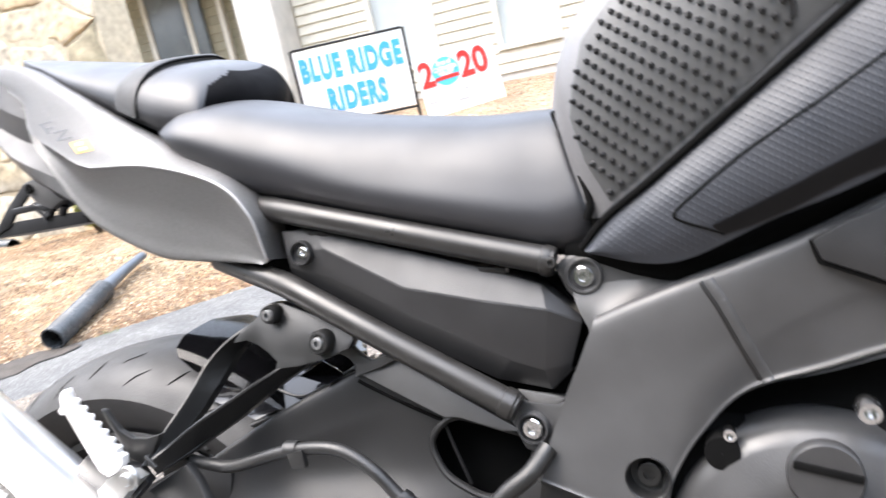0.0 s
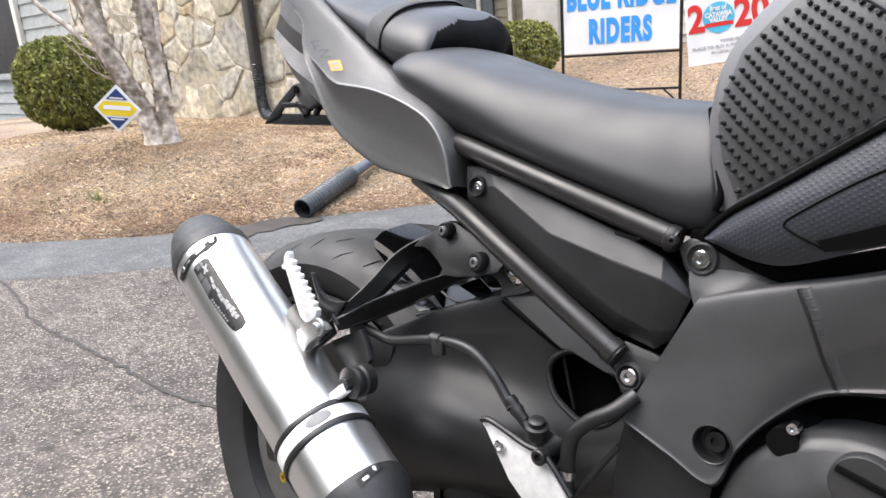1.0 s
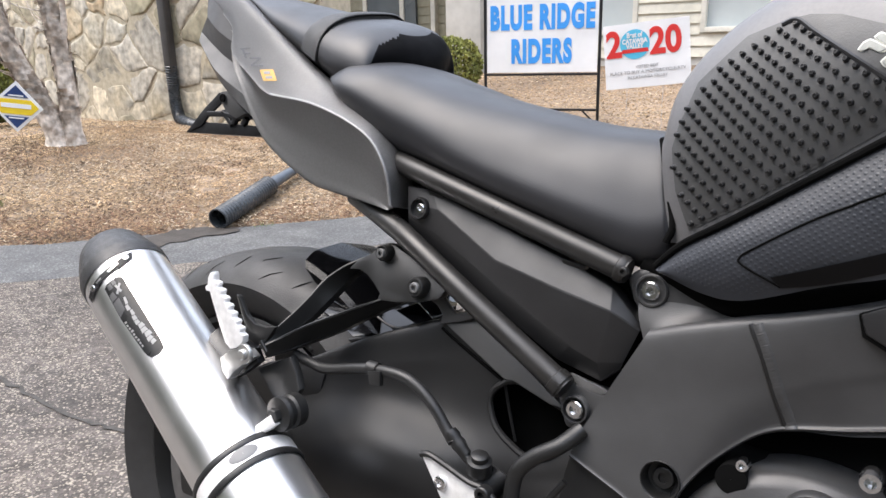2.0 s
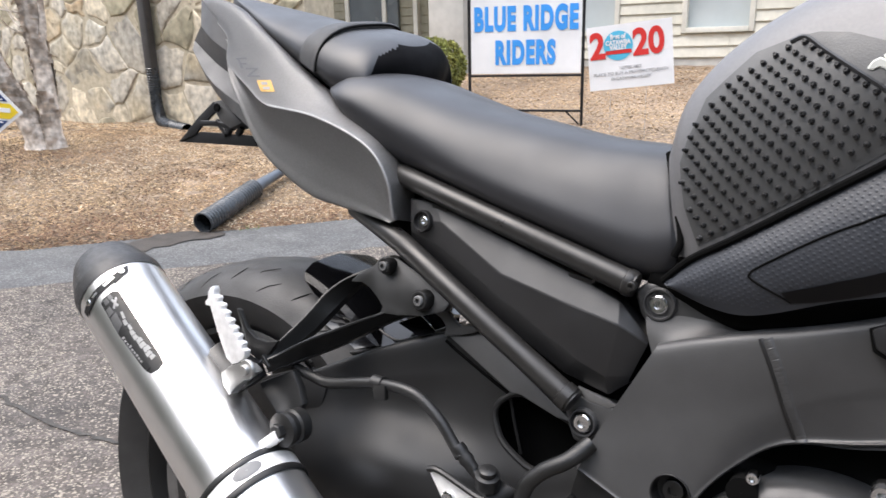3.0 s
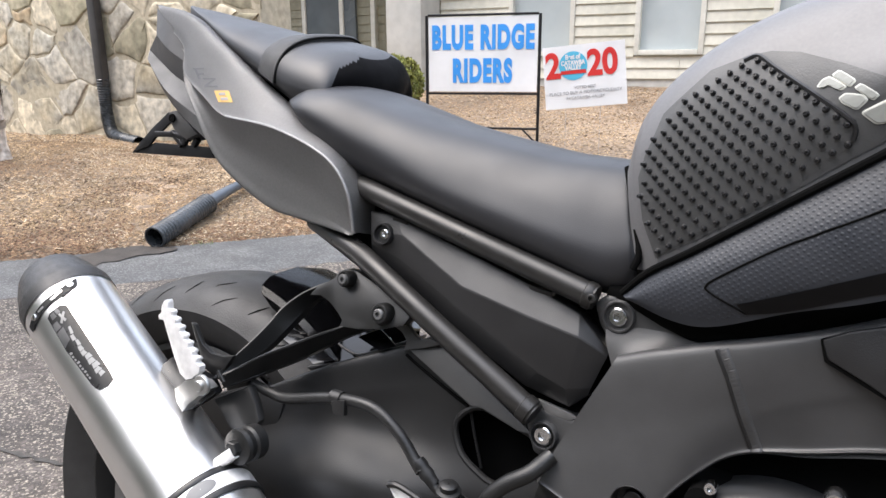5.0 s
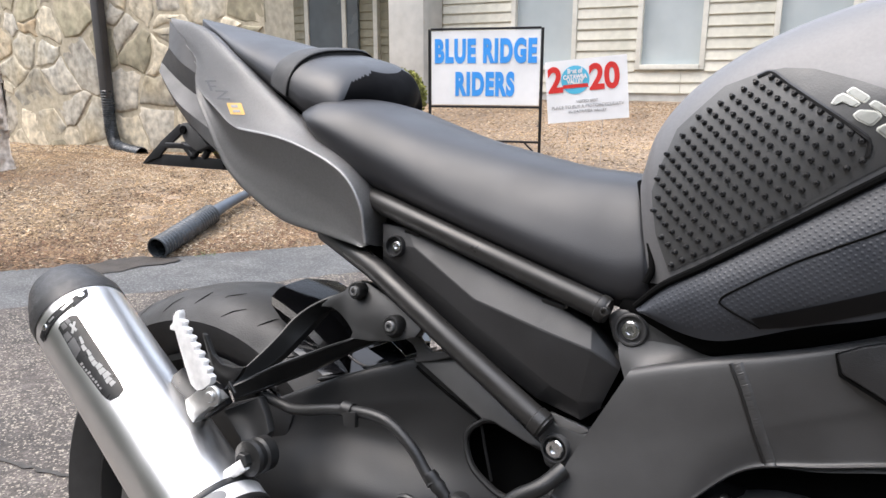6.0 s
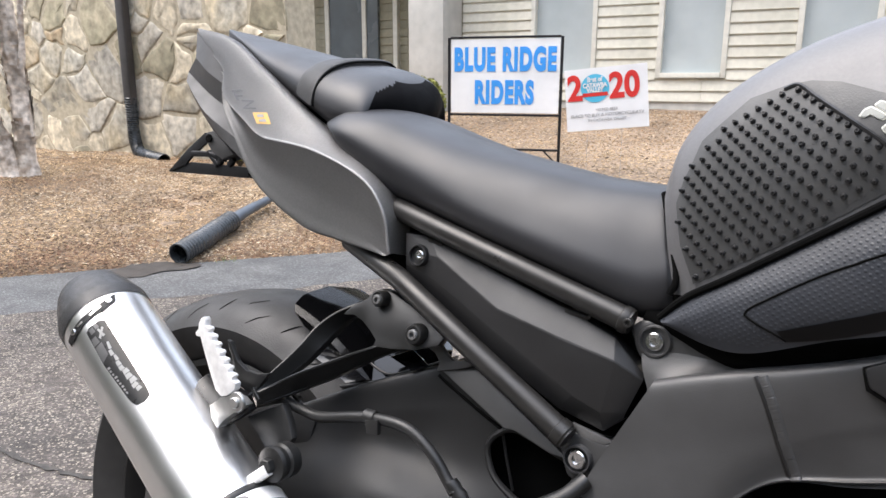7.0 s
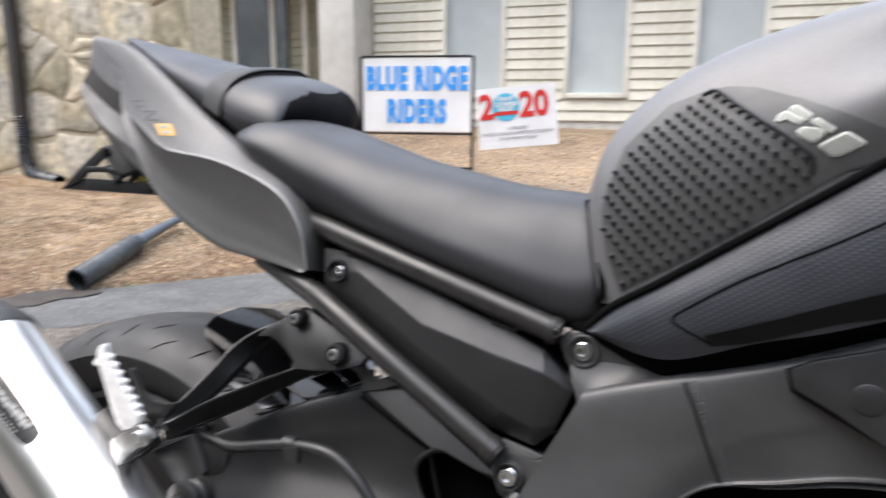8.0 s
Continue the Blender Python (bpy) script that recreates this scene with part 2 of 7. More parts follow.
M_BAND = material("smooth_black_plastic", (0.006, 0.006, 0.007), 0.35, 0, 0.1, 40, spec=0.35)
M_CLEVIS = material("peg_clevis_metal", (0.17, 0.17, 0.17), 0.42, 0.7, 0.15, 60)
M_DARKWIN = material("dark_window", (0.016, 0.012, 0.013), 0.3, 0, 0.1, 3, spec=0.15)
M_DOOR = material("grey_door", (0.14, 0.16, 0.17), 0.25, 0, 0.05, 3)

# ---- building helpers ----
SMOOTH = 38


def mesh_of(name, bm, mat, angle=SMOOTH):
    bmesh.ops.recalc_face_normals(bm, faces=bm.faces)
    me = bpy.data.meshes.new(name)
    bm.to_mesh(me)
    bm.free()
    me.materials.append(mat)
    me.polygons.foreach_set("use_smooth", [True] * len(me.polygons))
    me.set_sharp_from_angle(angle=radians(angle))
    return me


def part(name, bm, mat, parent=None, label="", angle=SMOOTH):
    ob = new(name, mesh_of(name, bm, mat, angle) if isinstance(bm, bmesh.types.BMesh) else bm)
    if parent:
        ob.parent = parent
    return tagged(ob, label)


def thing(name, m, label, category, group="", kind=""):
    ob = new(name)
    ob.matrix_world = m
    ob.empty_display_size = 0.1
    return tagged(ob, label, category, group, kind)


def spline(points, count):
    """A smooth line of count points through the given ones."""
    p = [Vector(q) for q in points]
    p = [2 * p[0] - p[1]] + p + [2 * p[-1] - p[-2]]
    out = []
    for i in range(count):
        s = i / (count - 1) * (len(p) - 3)
        k = min(int(s), len(p) - 4)
        t = s - k
        a, b, c, d = p[k:k + 4]
        out.append(0.5 * (2 * b + (c - a) * t + (2 * a - 5 * b + 4 * c - d) * t * t + (3 * b - 3 * c + d - a) * t ** 3))
    return out


def grid(bm, rows, close=False, cap=False):
    v = [[bm.verts.new(p) for p in r] for r in rows]
    for a, b in zip(v, v[1:]):
        n = len(a)
        for i in range(n if close else n - 1):
            j = (i + 1) % n
            bm.faces.new((a[i], a[j], b[j], b[i]))
    if cap:
        bm.faces.new(v[0][::-1])
        bm.faces.new(v[-1])
    return v


def loft(rails, along, across, bm=None):
    """A skin over rails: each is a short list of points; all have the same count."""
    bm = bm or bmesh.new()
    lines = [spline(r, along) for r in rails]
    grid(bm, [spline([ln[i] for ln in lines], across) for i in range(along)])
    return bm


def thicken(bm, depth):
    geo = bmesh.ops.solidify(bm, geom=bm.faces[:], thickness=depth)
    return bm


def sweep(points, section, count=None, bm=None, up=(0, 0, 1), cap=True):
    """Carries a section (a function of 0..1 that gives a list of (a, b)) along a line."""
    bm = bm or bmesh.new()
    p = spline(points, count) if count else [Vector(q) for q in points]
    rows = []
    for i, q in enumerate(p):
        d = (p[min(i + 1, len(p) - 1)] - p[max(i - 1, 0)]).normalized()
        side = d.cross(Vector(up)).normalized()
        top = side.cross(d)
        rows.append([q + side * a + top * b for a, b in section(i / (len(p) - 1))])
    grid(bm, rows, True, cap)
    return bm


def ring(r, n=16, r2=None):
    return [(r * math.cos(2 * math.pi * i / n), (r2 or r) * math.sin(2 * math.pi * i / n)) for i in range(n)]


def tube(points, r, count=None, n=14, bm=None, up=(0, 0.3, 1)):
    return sweep(points, lambda s: ring(r(s) if callable(r) else r, n), count, bm, up)


def rounded(w, h, r, n=3):
    out = []
    for cx, cy, a in ((w / 2 - r, h / 2 - r, 0), (r - w / 2, h / 2 - r, 90), (r - w / 2, r - h / 2, 180), (w / 2 - r, r - h / 2, 270)):
        for i in range(n + 1):
            t = radians(a + 90 * i / n)
            out.append((cx + r * math.cos(t), cy + r * math.sin(t)))
    return out


def beam(points, w, h, count=None, r=0.003, bm=None, up=(0, 0, 1)):
    return sweep(points, lambda s: rounded(w(s) if callable(w) else w, h(s) if callable(h) else h, r), count, bm, up)


def lathe(profile, centre, axis, n=32, bm=None, start=0, span=360):
    """Turns a profile of (distance along the axis, radius) about the axis."""
    bm = bm or bmesh.new()
    q = Vector(axis).to_track_quat("Z", "Y").to_matrix()
    full = span == 360
    rows = []
    for i in range(n if full else n + 1):
        a = radians(start + span * i / n)
        rows.append([Vector(centre) + q @ Vector((r * math.cos(a), r * math.sin(a), s)) for s, r in profile])
    if full:
        rows.append(rows[0])
    grid(bm, rows)
    bmesh.ops.remove_doubles(bm, verts=bm.verts[:], dist=1e-6)
    return bm


def slab(outline, depth, bevel=0.0, along=(0, 1, 0), bm=None, segments=2):
    """A plate: a flat outline, given its depth and softened edges."""
    own = bmesh.new()
    f = own.faces.new([own.verts.new(p) for p in outline])
    r = bmesh.ops.extrude_face_region(own, geom=[f])
    bmesh.ops.translate(own, verts=[v for v in r["geom"] if isinstance(v, bmesh.types.BMVert)], vec=Vector(along) * depth)
    bmesh.ops.recalc_face_normals(own, faces=own.faces)
    if bevel:
        bmesh.ops.bevel(own, geom=own.edges[:], offset=bevel, segments=segments, profile=0.6, affect="EDGES", clamp_overlap=True)
    if bm:
        tmp = bpy.data.meshes.new("tmp")
        own.to_mesh(tmp)
        own.free()
        bm.from_mesh(tmp)
        bpy.data.meshes.remove(tmp)
        return bm
    return own


def box(size, at=(0, 0, 0), bevel=0.0, bm=None, m=None):
    x, y, z = (s / 2 for s in size)
    own = slab([(-x, -y, -z), (x, -y, -z), (x, -y, z), (-x, -y, z)], 2 * y, bevel)
    own.transform(Matrix.Translation(at) @ (m or Matrix()))
    if bm:
        tmp = bpy.data.meshes.new("tmp")
        own.to_mesh(tmp)
        own.free()
        bm.from_mesh(tmp)
        bpy.data.meshes.remove(tmp)
        return bm
    return own


def bolt(parent, at, r, axis=(0, -1, 0), mat=None, depth=0.006, label="bright steel socket-head bolt"):
    p = [(-0.004, r), (depth * 0.8, r), (depth, r * 0.86), (depth, r * 0.5), (depth * 0.35, r * 0.46), (depth * 0.35, 0.0005)]
    return part("bolt", lathe(p, at, axis, 20), mat or M_STEEL, parent, label)


def text_mesh(words, size, width=1.0, heavy=0.0, thick=0.001, spacing=1.0):
    cu = bpy.data.curves.new("words", "FONT")
    cu.body, cu.size, cu.offset, cu.extrude, cu.align_x, cu.align_y = words, size, heavy, thick, "CENTER", "CENTER"
    cu.resolution_u, cu.space_character = 6, spacing
    ob = new("words", cu)
    bpy.context.view_layer.update()
    me = bpy.data.meshes.new_from_object(ob.evaluated_get(bpy.context.evaluated_depsgraph_get()))
    me.transform(Matrix.Diagonal((width, 1, 1, 1)))
    bpy.data.objects.remove(ob)
    bpy.data.curves.remove(cu)
    return me


def words_on(parent, name, words, size, at, mat, width=1.0, heavy=0.0, turn=0, spacing=1.0):
    me = text_mesh(words, size, width, heavy, 0.001, spacing)
    me.transform(pose(*at, 90, 0, 0) @ pose(0, 0, 0, 0, 0, turn))
    me.materials.append(mat)
    return part(name, me, mat, parent)


# ---- ground ----
EDGE = [Vector(p) for p in ((-9.0, -1.6), (-5.2, 0.15), (-3.86, 0.72), (-3.2, 1.15), (-2.7, 1.74), (-2.36, 2.1), (-2.0, 2.5), (-0.9, 3.3), (1.5, 4.3), (6.0, 5.6), (14.0, 7.0))]


def past_edge(x, y):
    """How far a place lies inside the planting bed (minus: out on the asphalt)."""
    best, sign = 1e9, 1
    q = Vector((x, y))
    for a, b in zip(EDGE, EDGE[1:]):
        t = max(0, min(1, (q - a).dot(b - a) / (b - a).length_squared))
        d = (q - a - (b - a) * t)
        if d.length < best:
            best = d.length
            sign = 1 if (b - a).cross(q - a) > 0 else -1
    return best * sign


def ease(t):
    t = max(0.0, min(1.0, t))
    return t * t * (3 - 2 * t)


GROUND = -0.012


def bed_height(x, y):
    s = past_edge(x, y)
    h = 0.055 * ease(s / 0.18) + 0.21 * ease(s / 1.7) + 0.07 * math.exp(-((x + 3.0) ** 2 + (y - 2.55) ** 2) / 0.10) + 0.11 * math.exp(-((x + 5.6) ** 2 + (y - 2.3) ** 2) / 1.6) + 0.40 * max(0.0, min(1.15, (y - 4.3) / 2.9))
    h += 0.025 * noise.noise((x * 1.3, y * 1.3, 0)) * ease(s) + 0.008 * noise.noise((x * 7, y * 7, 3))
    return GROUND - 0.03 + h if s > -0.02 else GROUND - 0.05


bm = bmesh.new()
bmesh.ops.create_grid(bm, x_segments=40, y_segments=40, size=300)
bmesh.ops.translate(bm, verts=bm.verts[:], vec=(0, 0, GROUND))
road = tagged(part("road", bm, M_ASPHALT), "weathered grey asphalt car park with cracks and pale grit", "road", kind="structure")

# a darker sealed strip of asphalt along the bed
bm = bmesh.new()
line = spline([(*p, 0) for p in EDGE], 120)
rows = []
for i, p in enumerate(line):
    d = (line[min(i + 1, 119)] - line[max(i - 1, 0)]).normalized()
    out = Vector((d.y, -d.x, 0))
    wob = 0.06 * noise.noise((i * 0.23, 0, 5))
    rows.append([p - out * 0.12 + Vector((0, 0, GROUND + 0.006)), p + out * 0.15 + Vector((0, 0, GROUND + 0.012)), p + out * (0.42 + wob) + Vector((0, 0, GROUND + 0.008)), p + out * (0.5 + wob) + Vector((0, 0, GROUND + 0.001))])
grid(bm, rows)
tagged(part("pavement", bm, M_SEALED), "darker sealed asphalt strip along the mulch bed", "pavement", kind="structure")

bm = bmesh.new()
for pts in ([(-4.3, 0.53), (-3.21, 0.48), (-2.56, 0.35), (-2.24, 0.33), (-1.91, 0.32), (-1.58, 0.3), (-1.37, 0.32), (-1.23, 0.37)],):
    fine = spline([(x, y, 0) for x, y in pts], 60)
    rows = []
    for i, p in enumerate(fine):
        d = (fine[min(i + 1, 59)] - fine[max(i - 1, 0)]).normalized()
        s = Vector((-d.y, d.x, 0))
        c = p + s * 0.02 * noise.noise((i * 0.9, 1, 2))
        w = 0.006 + 0.006 * noise.noise((i * 0.7, 4, 2))
        rows.append([c - s * w + Vector((0, 0, GROUND + 0.003)), c + s * w + Vector((0, 0, GROUND + 0.003))])
    grid(bm, rows)
tagged(part("road_crack", bm, M_TAR), "dark crack filled with dirt in the asphalt", "crack", kind="structure")

# the bed of mulch
bm = bmesh.new()
nx, ny = 130, 110
vs = [[None] * ny for _ in range(nx)]
for i in range(nx):
    for j in range(ny):
        x, y = -11 + 15.5 * i / (nx - 1), -2.4 + 12.0 * j / (ny - 1)
        vs[i][j] = (x, y)
rows = [[Vector((x, y, bed_height(x, y))) for x, y in col] for col in vs]
grid(bm, rows)
tagged(part("ground", bm, M_SOIL), "sloping planting bed covered in brown wood mulch", "mulch bed", kind="structure")


stain = [(-2.8771, 1.4210, -0.0040), (-2.9066, 1.5169, -0.0040), (-2.9059, 1.6103, -0.0040), (-2.9300, 1.7721, -0.0040), (-2.7802, 1.7951, -0.0040), (-2.6535, 1.8453, -0.0040), (-2.5967, 1.8120, -0.0040), (-2.6179, 1.7183, -0.0040), (-2.6786, 1.6420, -0.0040), (-2.6758, 1.5433, -0.0040), (-2.7183, 1.4898, -0.0040), (-2.6958, 1.4072, -0.0040), (-2.7681, 1.4017, -0.0040)]
outline = spline(stain + stain[:1], 90)[:-1]
bm = bmesh.new()
bm.faces.new([bm.verts.new((p.x + 0.012 * noise.noise((p.x * 22, p.y * 22, 1)), p.y + 0.012 * noise.noise((p.x * 22, p.y * 22, 7)), GROUND + 0.016)) for p in outline])
bmesh.ops.triangulate(bm, faces=bm.faces[:])
tagged(part("soil_stain", bm, M_DAMP), "damp dark soil washed onto the asphalt edge", "soil", kind="stuff")


def chips(count, area, size, mat, seed, reach=99.0, patchy=-1.0):
    """Loose splinters of wood, each a small wedge with its own tilt."""
    rng = random.Random(seed)
    verts, faces = [], []
    made = 0
    while made < count:
        x, y = rng.uniform(area[0], area[1]), rng.uniform(area[2], area[3])
        s = past_edge(x, y)
        if s < -0.05 or s > reach * (0.4 + 0.6 * rng.random()) or (s < 0.03 and rng.random() < 0.6):
            continue
        if noise.noise((x * 1.6, y * 1.6, seed)) + 0.35 * noise.noise((x * 6, y * 6, seed)) < patchy:
            continue
        made += 1
        ln, w, h = rng.uniform(0.5, 1.4) * size, rng.uniform(0.15, 0.4) * size, rng.uniform(0.06, 0.14) * size
        m = pose(x, y, bed_height(x, y) + 0.004, rng.uniform(-25, 25), rng.uniform(-25, 25), rng.uniform(0, 360))
        k = len(verts)
        for a, b, c in ((-1, -0.8, -1), (1, -0.5, -1), (0.9, 0.7, -1), (-0.9, 1, -1), (-0.8, 0.1, 1), (0.8, 0.0, 1)):
            verts.append(m @ Vector((a * ln / 2, b * w / 2, c * h / 2)))
        faces += [tuple(k + q for q in f) for f in ((0, 1, 5, 4), (2, 3, 4, 5), (1, 2, 5), (3, 0, 4))]
    me = bpy.data.meshes.new("mulch_chips")
    me.from_pydata(verts, [], faces)
    me.materials.append(mat)
    return tagged(new("mulch_chips", me), "loose tan and brown wood chips strewn over the bed", "mulch", kind="stuff")


chips(110000, (-5.2, -0.6, 0.4, 4.2), 0.0135, M_CHIP, 1)
chips(90000, (-7.6, 1.2, 1.0, 7.1), 0.021, M_CHIP, 2)
chips(9000, (-5.2, -0.6, 0.4, 4.2), 0.018, M_CHIP_PALE, 3, patchy=0.12)
chips(8000, (-5.2, -0.6, 0.4, 4.2), 0.022, M_CHIP_DARK, 4, patchy=0.05)
chips(21000, (-5.2, -0.6, 0.4, 4.2), 0.017, M_CHIP_RED, 7, reach=0.75, patchy=-0.22)
chips(5000, (-5.2, -0.6, 0.4, 4.2), 0.020, M_CHIP_RED, 8, patchy=0.3)
chips(3500, (-7.6, 1.2, 1.0, 7.1), 0.031, M_CHIP_PALE, 5)
chips(2500, (-7.6, 1.2, 1.0, 7.1), 0.034, M_CHIP_DARK, 6)

# unseen wall added behind the camera: closes the car park and blocks low skylight
rng0 = random.Random(12)
bm = bmesh.new()
rows = []
for i in range(61):
    ang = radians(192 + 156 * i / 60)
    d = 9.5 + 1.5 * noise.noise((i * 0.5, 2, 2))
    c, s = math.cos(ang), math.sin(ang)
    tall = 8.5 + 1.8 * noise.noise((i * 0.37, 5, 2)) + rng0.uniform(-0.4, 0.4)
    rows.append([Vector((c * (d + 0.7 * noise.noise((i * 0.9, k * 0.8, 9)) + 0.25 * k), s * (d + 0.7 * noise.noise((i * 0.9, k * 0.8, 9)) + 0.25 * k), GROUND + tall * k / 8)) for k in range(9)])
grid(bm, rows)
tagged(part("backdrop", bm, M_LIGHT_SCREEN, angle=80), "unseen dark screen added round the car park to block low light", "trees", kind="structure")

# ---- the house ----
STONE_Y, WALL_Y = 3.8, 7.2


def board(parent, x0, x1, y, z, h, mat, name="board"):
    """One lapped siding board: its lower edge stands proud."""
    key = (round(x1 - x0, 3), h, mat.name)
    if key not in BOARDS:
        w = x1 - x0
        bm = bmesh.new()
        v = [bm.verts.new(p) for p in ((0, 0, 0), (w, 0, 0), (w, -0.006, h + 0.01), (0, -0.006, h + 0.01), (0, -0.028, 0), (w, -0.028, 0), (w, -0.008, h + 0.01), (0, -0.008, h + 0.01))]
        for f in ((0, 3, 2, 1), (4, 5, 6, 7), (0, 1, 5, 4), (1, 2, 6, 5), (2, 3, 7, 6), (3, 0, 4, 7)):
            bm.faces.new([v[i] for i in f])
        BOARDS[key] = mesh_of(name, bm, mat, 10)
    ob = new(name, BOARDS[key])
    ob.parent = parent
    ob.matrix_world = Matrix.Translation((x0, y, z))
    return ob


BOARDS = {}
WINDOWS = [(-3.03, -2.37), (-1.62, -1.03), (-0.32, 0.27)]
SILL, ROOF = 1.0, 2.9


def window(name, x0, x1, z0, z1, y):
    w = thing(name, Matrix.Translation((0, 0, 0)), "narrow window with cream frame and drawn grey blind", "window", kind="structure")
    part("pane", box((x1 - x0, 0.01, z1 - z0), ((x0 + x1) / 2, y + 0.045, (z0 + z1) / 2)), M_BLIND, w, "pane with a drawn pale blind behind")
    t = 0.052
    for nm, c, s in (("window_frame", (x0 - t / 2, z0 - t, z1 + t), 0), ("window_frame", (x1 + t / 2, z0 - t, z1 + t), 0)):
        part(nm, box((t, 0.085, c[2] - c[1]), (c[0], y + 0.005, (c[1] + c[2]) / 2), 0.004), M_TRIM, w)
    part("window_frame", box((x1 - x0 - 0.002, 0.08, t), ((x0 + x1) / 2, y + 0.005, z1 + t / 2), 0.004), M_TRIM, w)
    part("window_sill", box((x1 - x0 - 0.002, 0.1, t), ((x0 + x1) / 2, y, z0 - t / 2), 0.006), M_TRIM, w)
    return w


for k, (a, b) in enumerate(WINDOWS):
    window("window_%d" % (k + 1), a, b, SILL, 2.35, WALL_Y)

wall = thing("wall_north", Matrix(), "cream painted lap siding wall with a plain foundation strip", "wall", kind="structure")
gaps = [-3.95] + [q for a, b in WINDOWS for q in (a - 0.052, b + 0.052)] + [3.6]
bm = bmesh.new()
for a, b in zip(gaps[::2], gaps[1::2]):
    box((b - a, 0.12, ROOF - 0.4), ((a + b) / 2, WALL_Y + 0.07, (ROOF + 0.4) / 2), 0, bm)
for a, b in WINDOWS:
    box((b - a + 0.104, 0.12, SILL - 0.052 - 0.4), ((a + b) / 2, WALL_Y + 0.07, (SILL - 0.052 + 0.4) / 2), 0, bm)
    box((b - a + 0.104, 0.12, ROOF - 2.402), ((a + b) / 2, WALL_Y + 0.07, (ROOF + 2.402) / 2), 0, bm)
    box((b - a + 0.104, 0.02, 1.5), ((a + b) / 2, WALL_Y + 0.115, 1.7), 0, bm)
part("sheathing", bm, M_TRIM, wall)
part("foundation", box((7.55, 0.1, 0.6), (-0.175, WALL_Y + 0.045, 0.52)), M_FOUND, wall, "pale foundation strip below the boards")

porch = thing("wall_porch", Matrix(), "lap siding in the entrance recess, porch shade painted in as olive", "wall", kind="structure")
PORCH_Y = 8.3
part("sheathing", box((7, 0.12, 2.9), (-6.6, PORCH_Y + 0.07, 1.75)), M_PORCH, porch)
left = thing("wall_west", Matrix(), "weathered grey lap siding wall with a dark window", "wall", kind="structure")
LEFT_Y = 4.0
part("sheathing", box((10, 0.12, 3.2), (-14.25, LEFT_Y + 0.07, 1.5)), M_GREYSIDE, left)
dw = thing("window_4", Matrix(), "dark window in the grey siding wall", "window", kind="structure")
part("pane", box((1.6, 0.02, 2.0), (-11.98, LEFT_Y - 0.05, 1.85)), M_DARKWIN, dw)
part("window_frame", box((0.12, 0.06, 2.2), (-11.10, LEFT_Y - 0.05, 1.85), 0.004), M_TRIM, dw)
part("window_sill", box((1.7, 0.08, 0.09), (-11.95, LEFT_Y - 0.05, 0.79), 0.004), M_GREYSIDE, dw)

# entrance recess: door, its posts, the column
door = thing("door_1", Matrix(), "grey glazed entrance door in a cream frame", "door", kind="structure")
part("door_leaf", box((0.62, 0.05, 2.2), (-6.458, 8.25, 1.75), 0.004), M_DOOR, door, "grey glazed door leaf")
part("side_light", box((0.2, 0.05, 2.2), (-5.973, 8.25, 1.75), 0.004), M_DOOR, door)
for c in ((-6.773, 8.25, 1.75), (-6.102, 8.25, 1.75), (-5.566, 8.25, 1.75), (-7.588, 8.25, 1.75), (-5.137, 8.25, 1.75)):
    part("door_post", box((0.07, 0.1, 2.3), c, 0.004), M_TRIM, door)
column = thing("column", pose(-4.19, 6.95, 0.5), "square grey rendered porch column", "column", kind="structure")
part("shaft", box((0.46, 0.46, 2.4), (0, 0, 1.2), 0.01), M_COLUMN, column)
tagged(part("ceiling", box((20, 4.0, 0.12), (-6.4, 9.0, ROOF + 0.07)), M_TRIM), "pale soffit over the porch and wall", "soffit", kind="structure")
tagged(part("eave", box((8.2, 0.5, 0.1), (0.0, WALL_Y - 0.2, ROOF + 0.05)), M_TRIM), "cream painted eave over the siding", "eave", kind="structure")

# ---- stone wall ----
stone_wall = thing("wall_stone", Matrix(), "irregular field stone wall in tan, grey and ochre", "stone wall", kind="structure")
SX0, SX1, SZ0, SZ1 = -9.2, -3.71, 0.05, 2.75
part("mortar", slab([(SX0, STONE_Y, SZ0), (SX1, STONE_Y, SZ0), (SX1, STONE_Y, SZ1), (SX0, STONE_Y, SZ1)], 0.35, 0.0), M_MORTAR, stone_wall, "tan mortar between the stones")

# ---- downspout ----
spout = thing("downspout", pose(-5.5, STONE_Y - 0.07, 0.2), "dark brown downspout with a corrugated elbow hose", "downspout")
part("pipe", beam([(0, 0, 0.5), (0.0, 0, 1.4), (0, 0, 2.5)], 0.1, 0.075, r=0.012, up=(0, 1, 0)), M_SPOUT, spout, "dark brown square pipe")


def corrugated(points, r, pitch, depth, n=20):
    p = spline(points, 60)
    length = sum((b - a).length for a, b in zip(p, p[1:]))
    steps = int(length / pitch * 4)
    return sweep(points, lambda s: ring(r + depth * (0, 1, 1, 0)[int(round(s * steps)) % 4], n), steps + 1, None, (0.05, 0.02, 1), False)


part("elbow", corrugated([(0, 0, 0.56), (0.0, 0, 0.35), (0.02, -0.01, 0.2), (0.1, -0.04, 0.09), (0.3, -0.1, 0.06), (0.62, -0.2, 0.05)], 0.05, 0.022, 0.006), M_HOSE, spout, "black corrugated hose elbow")

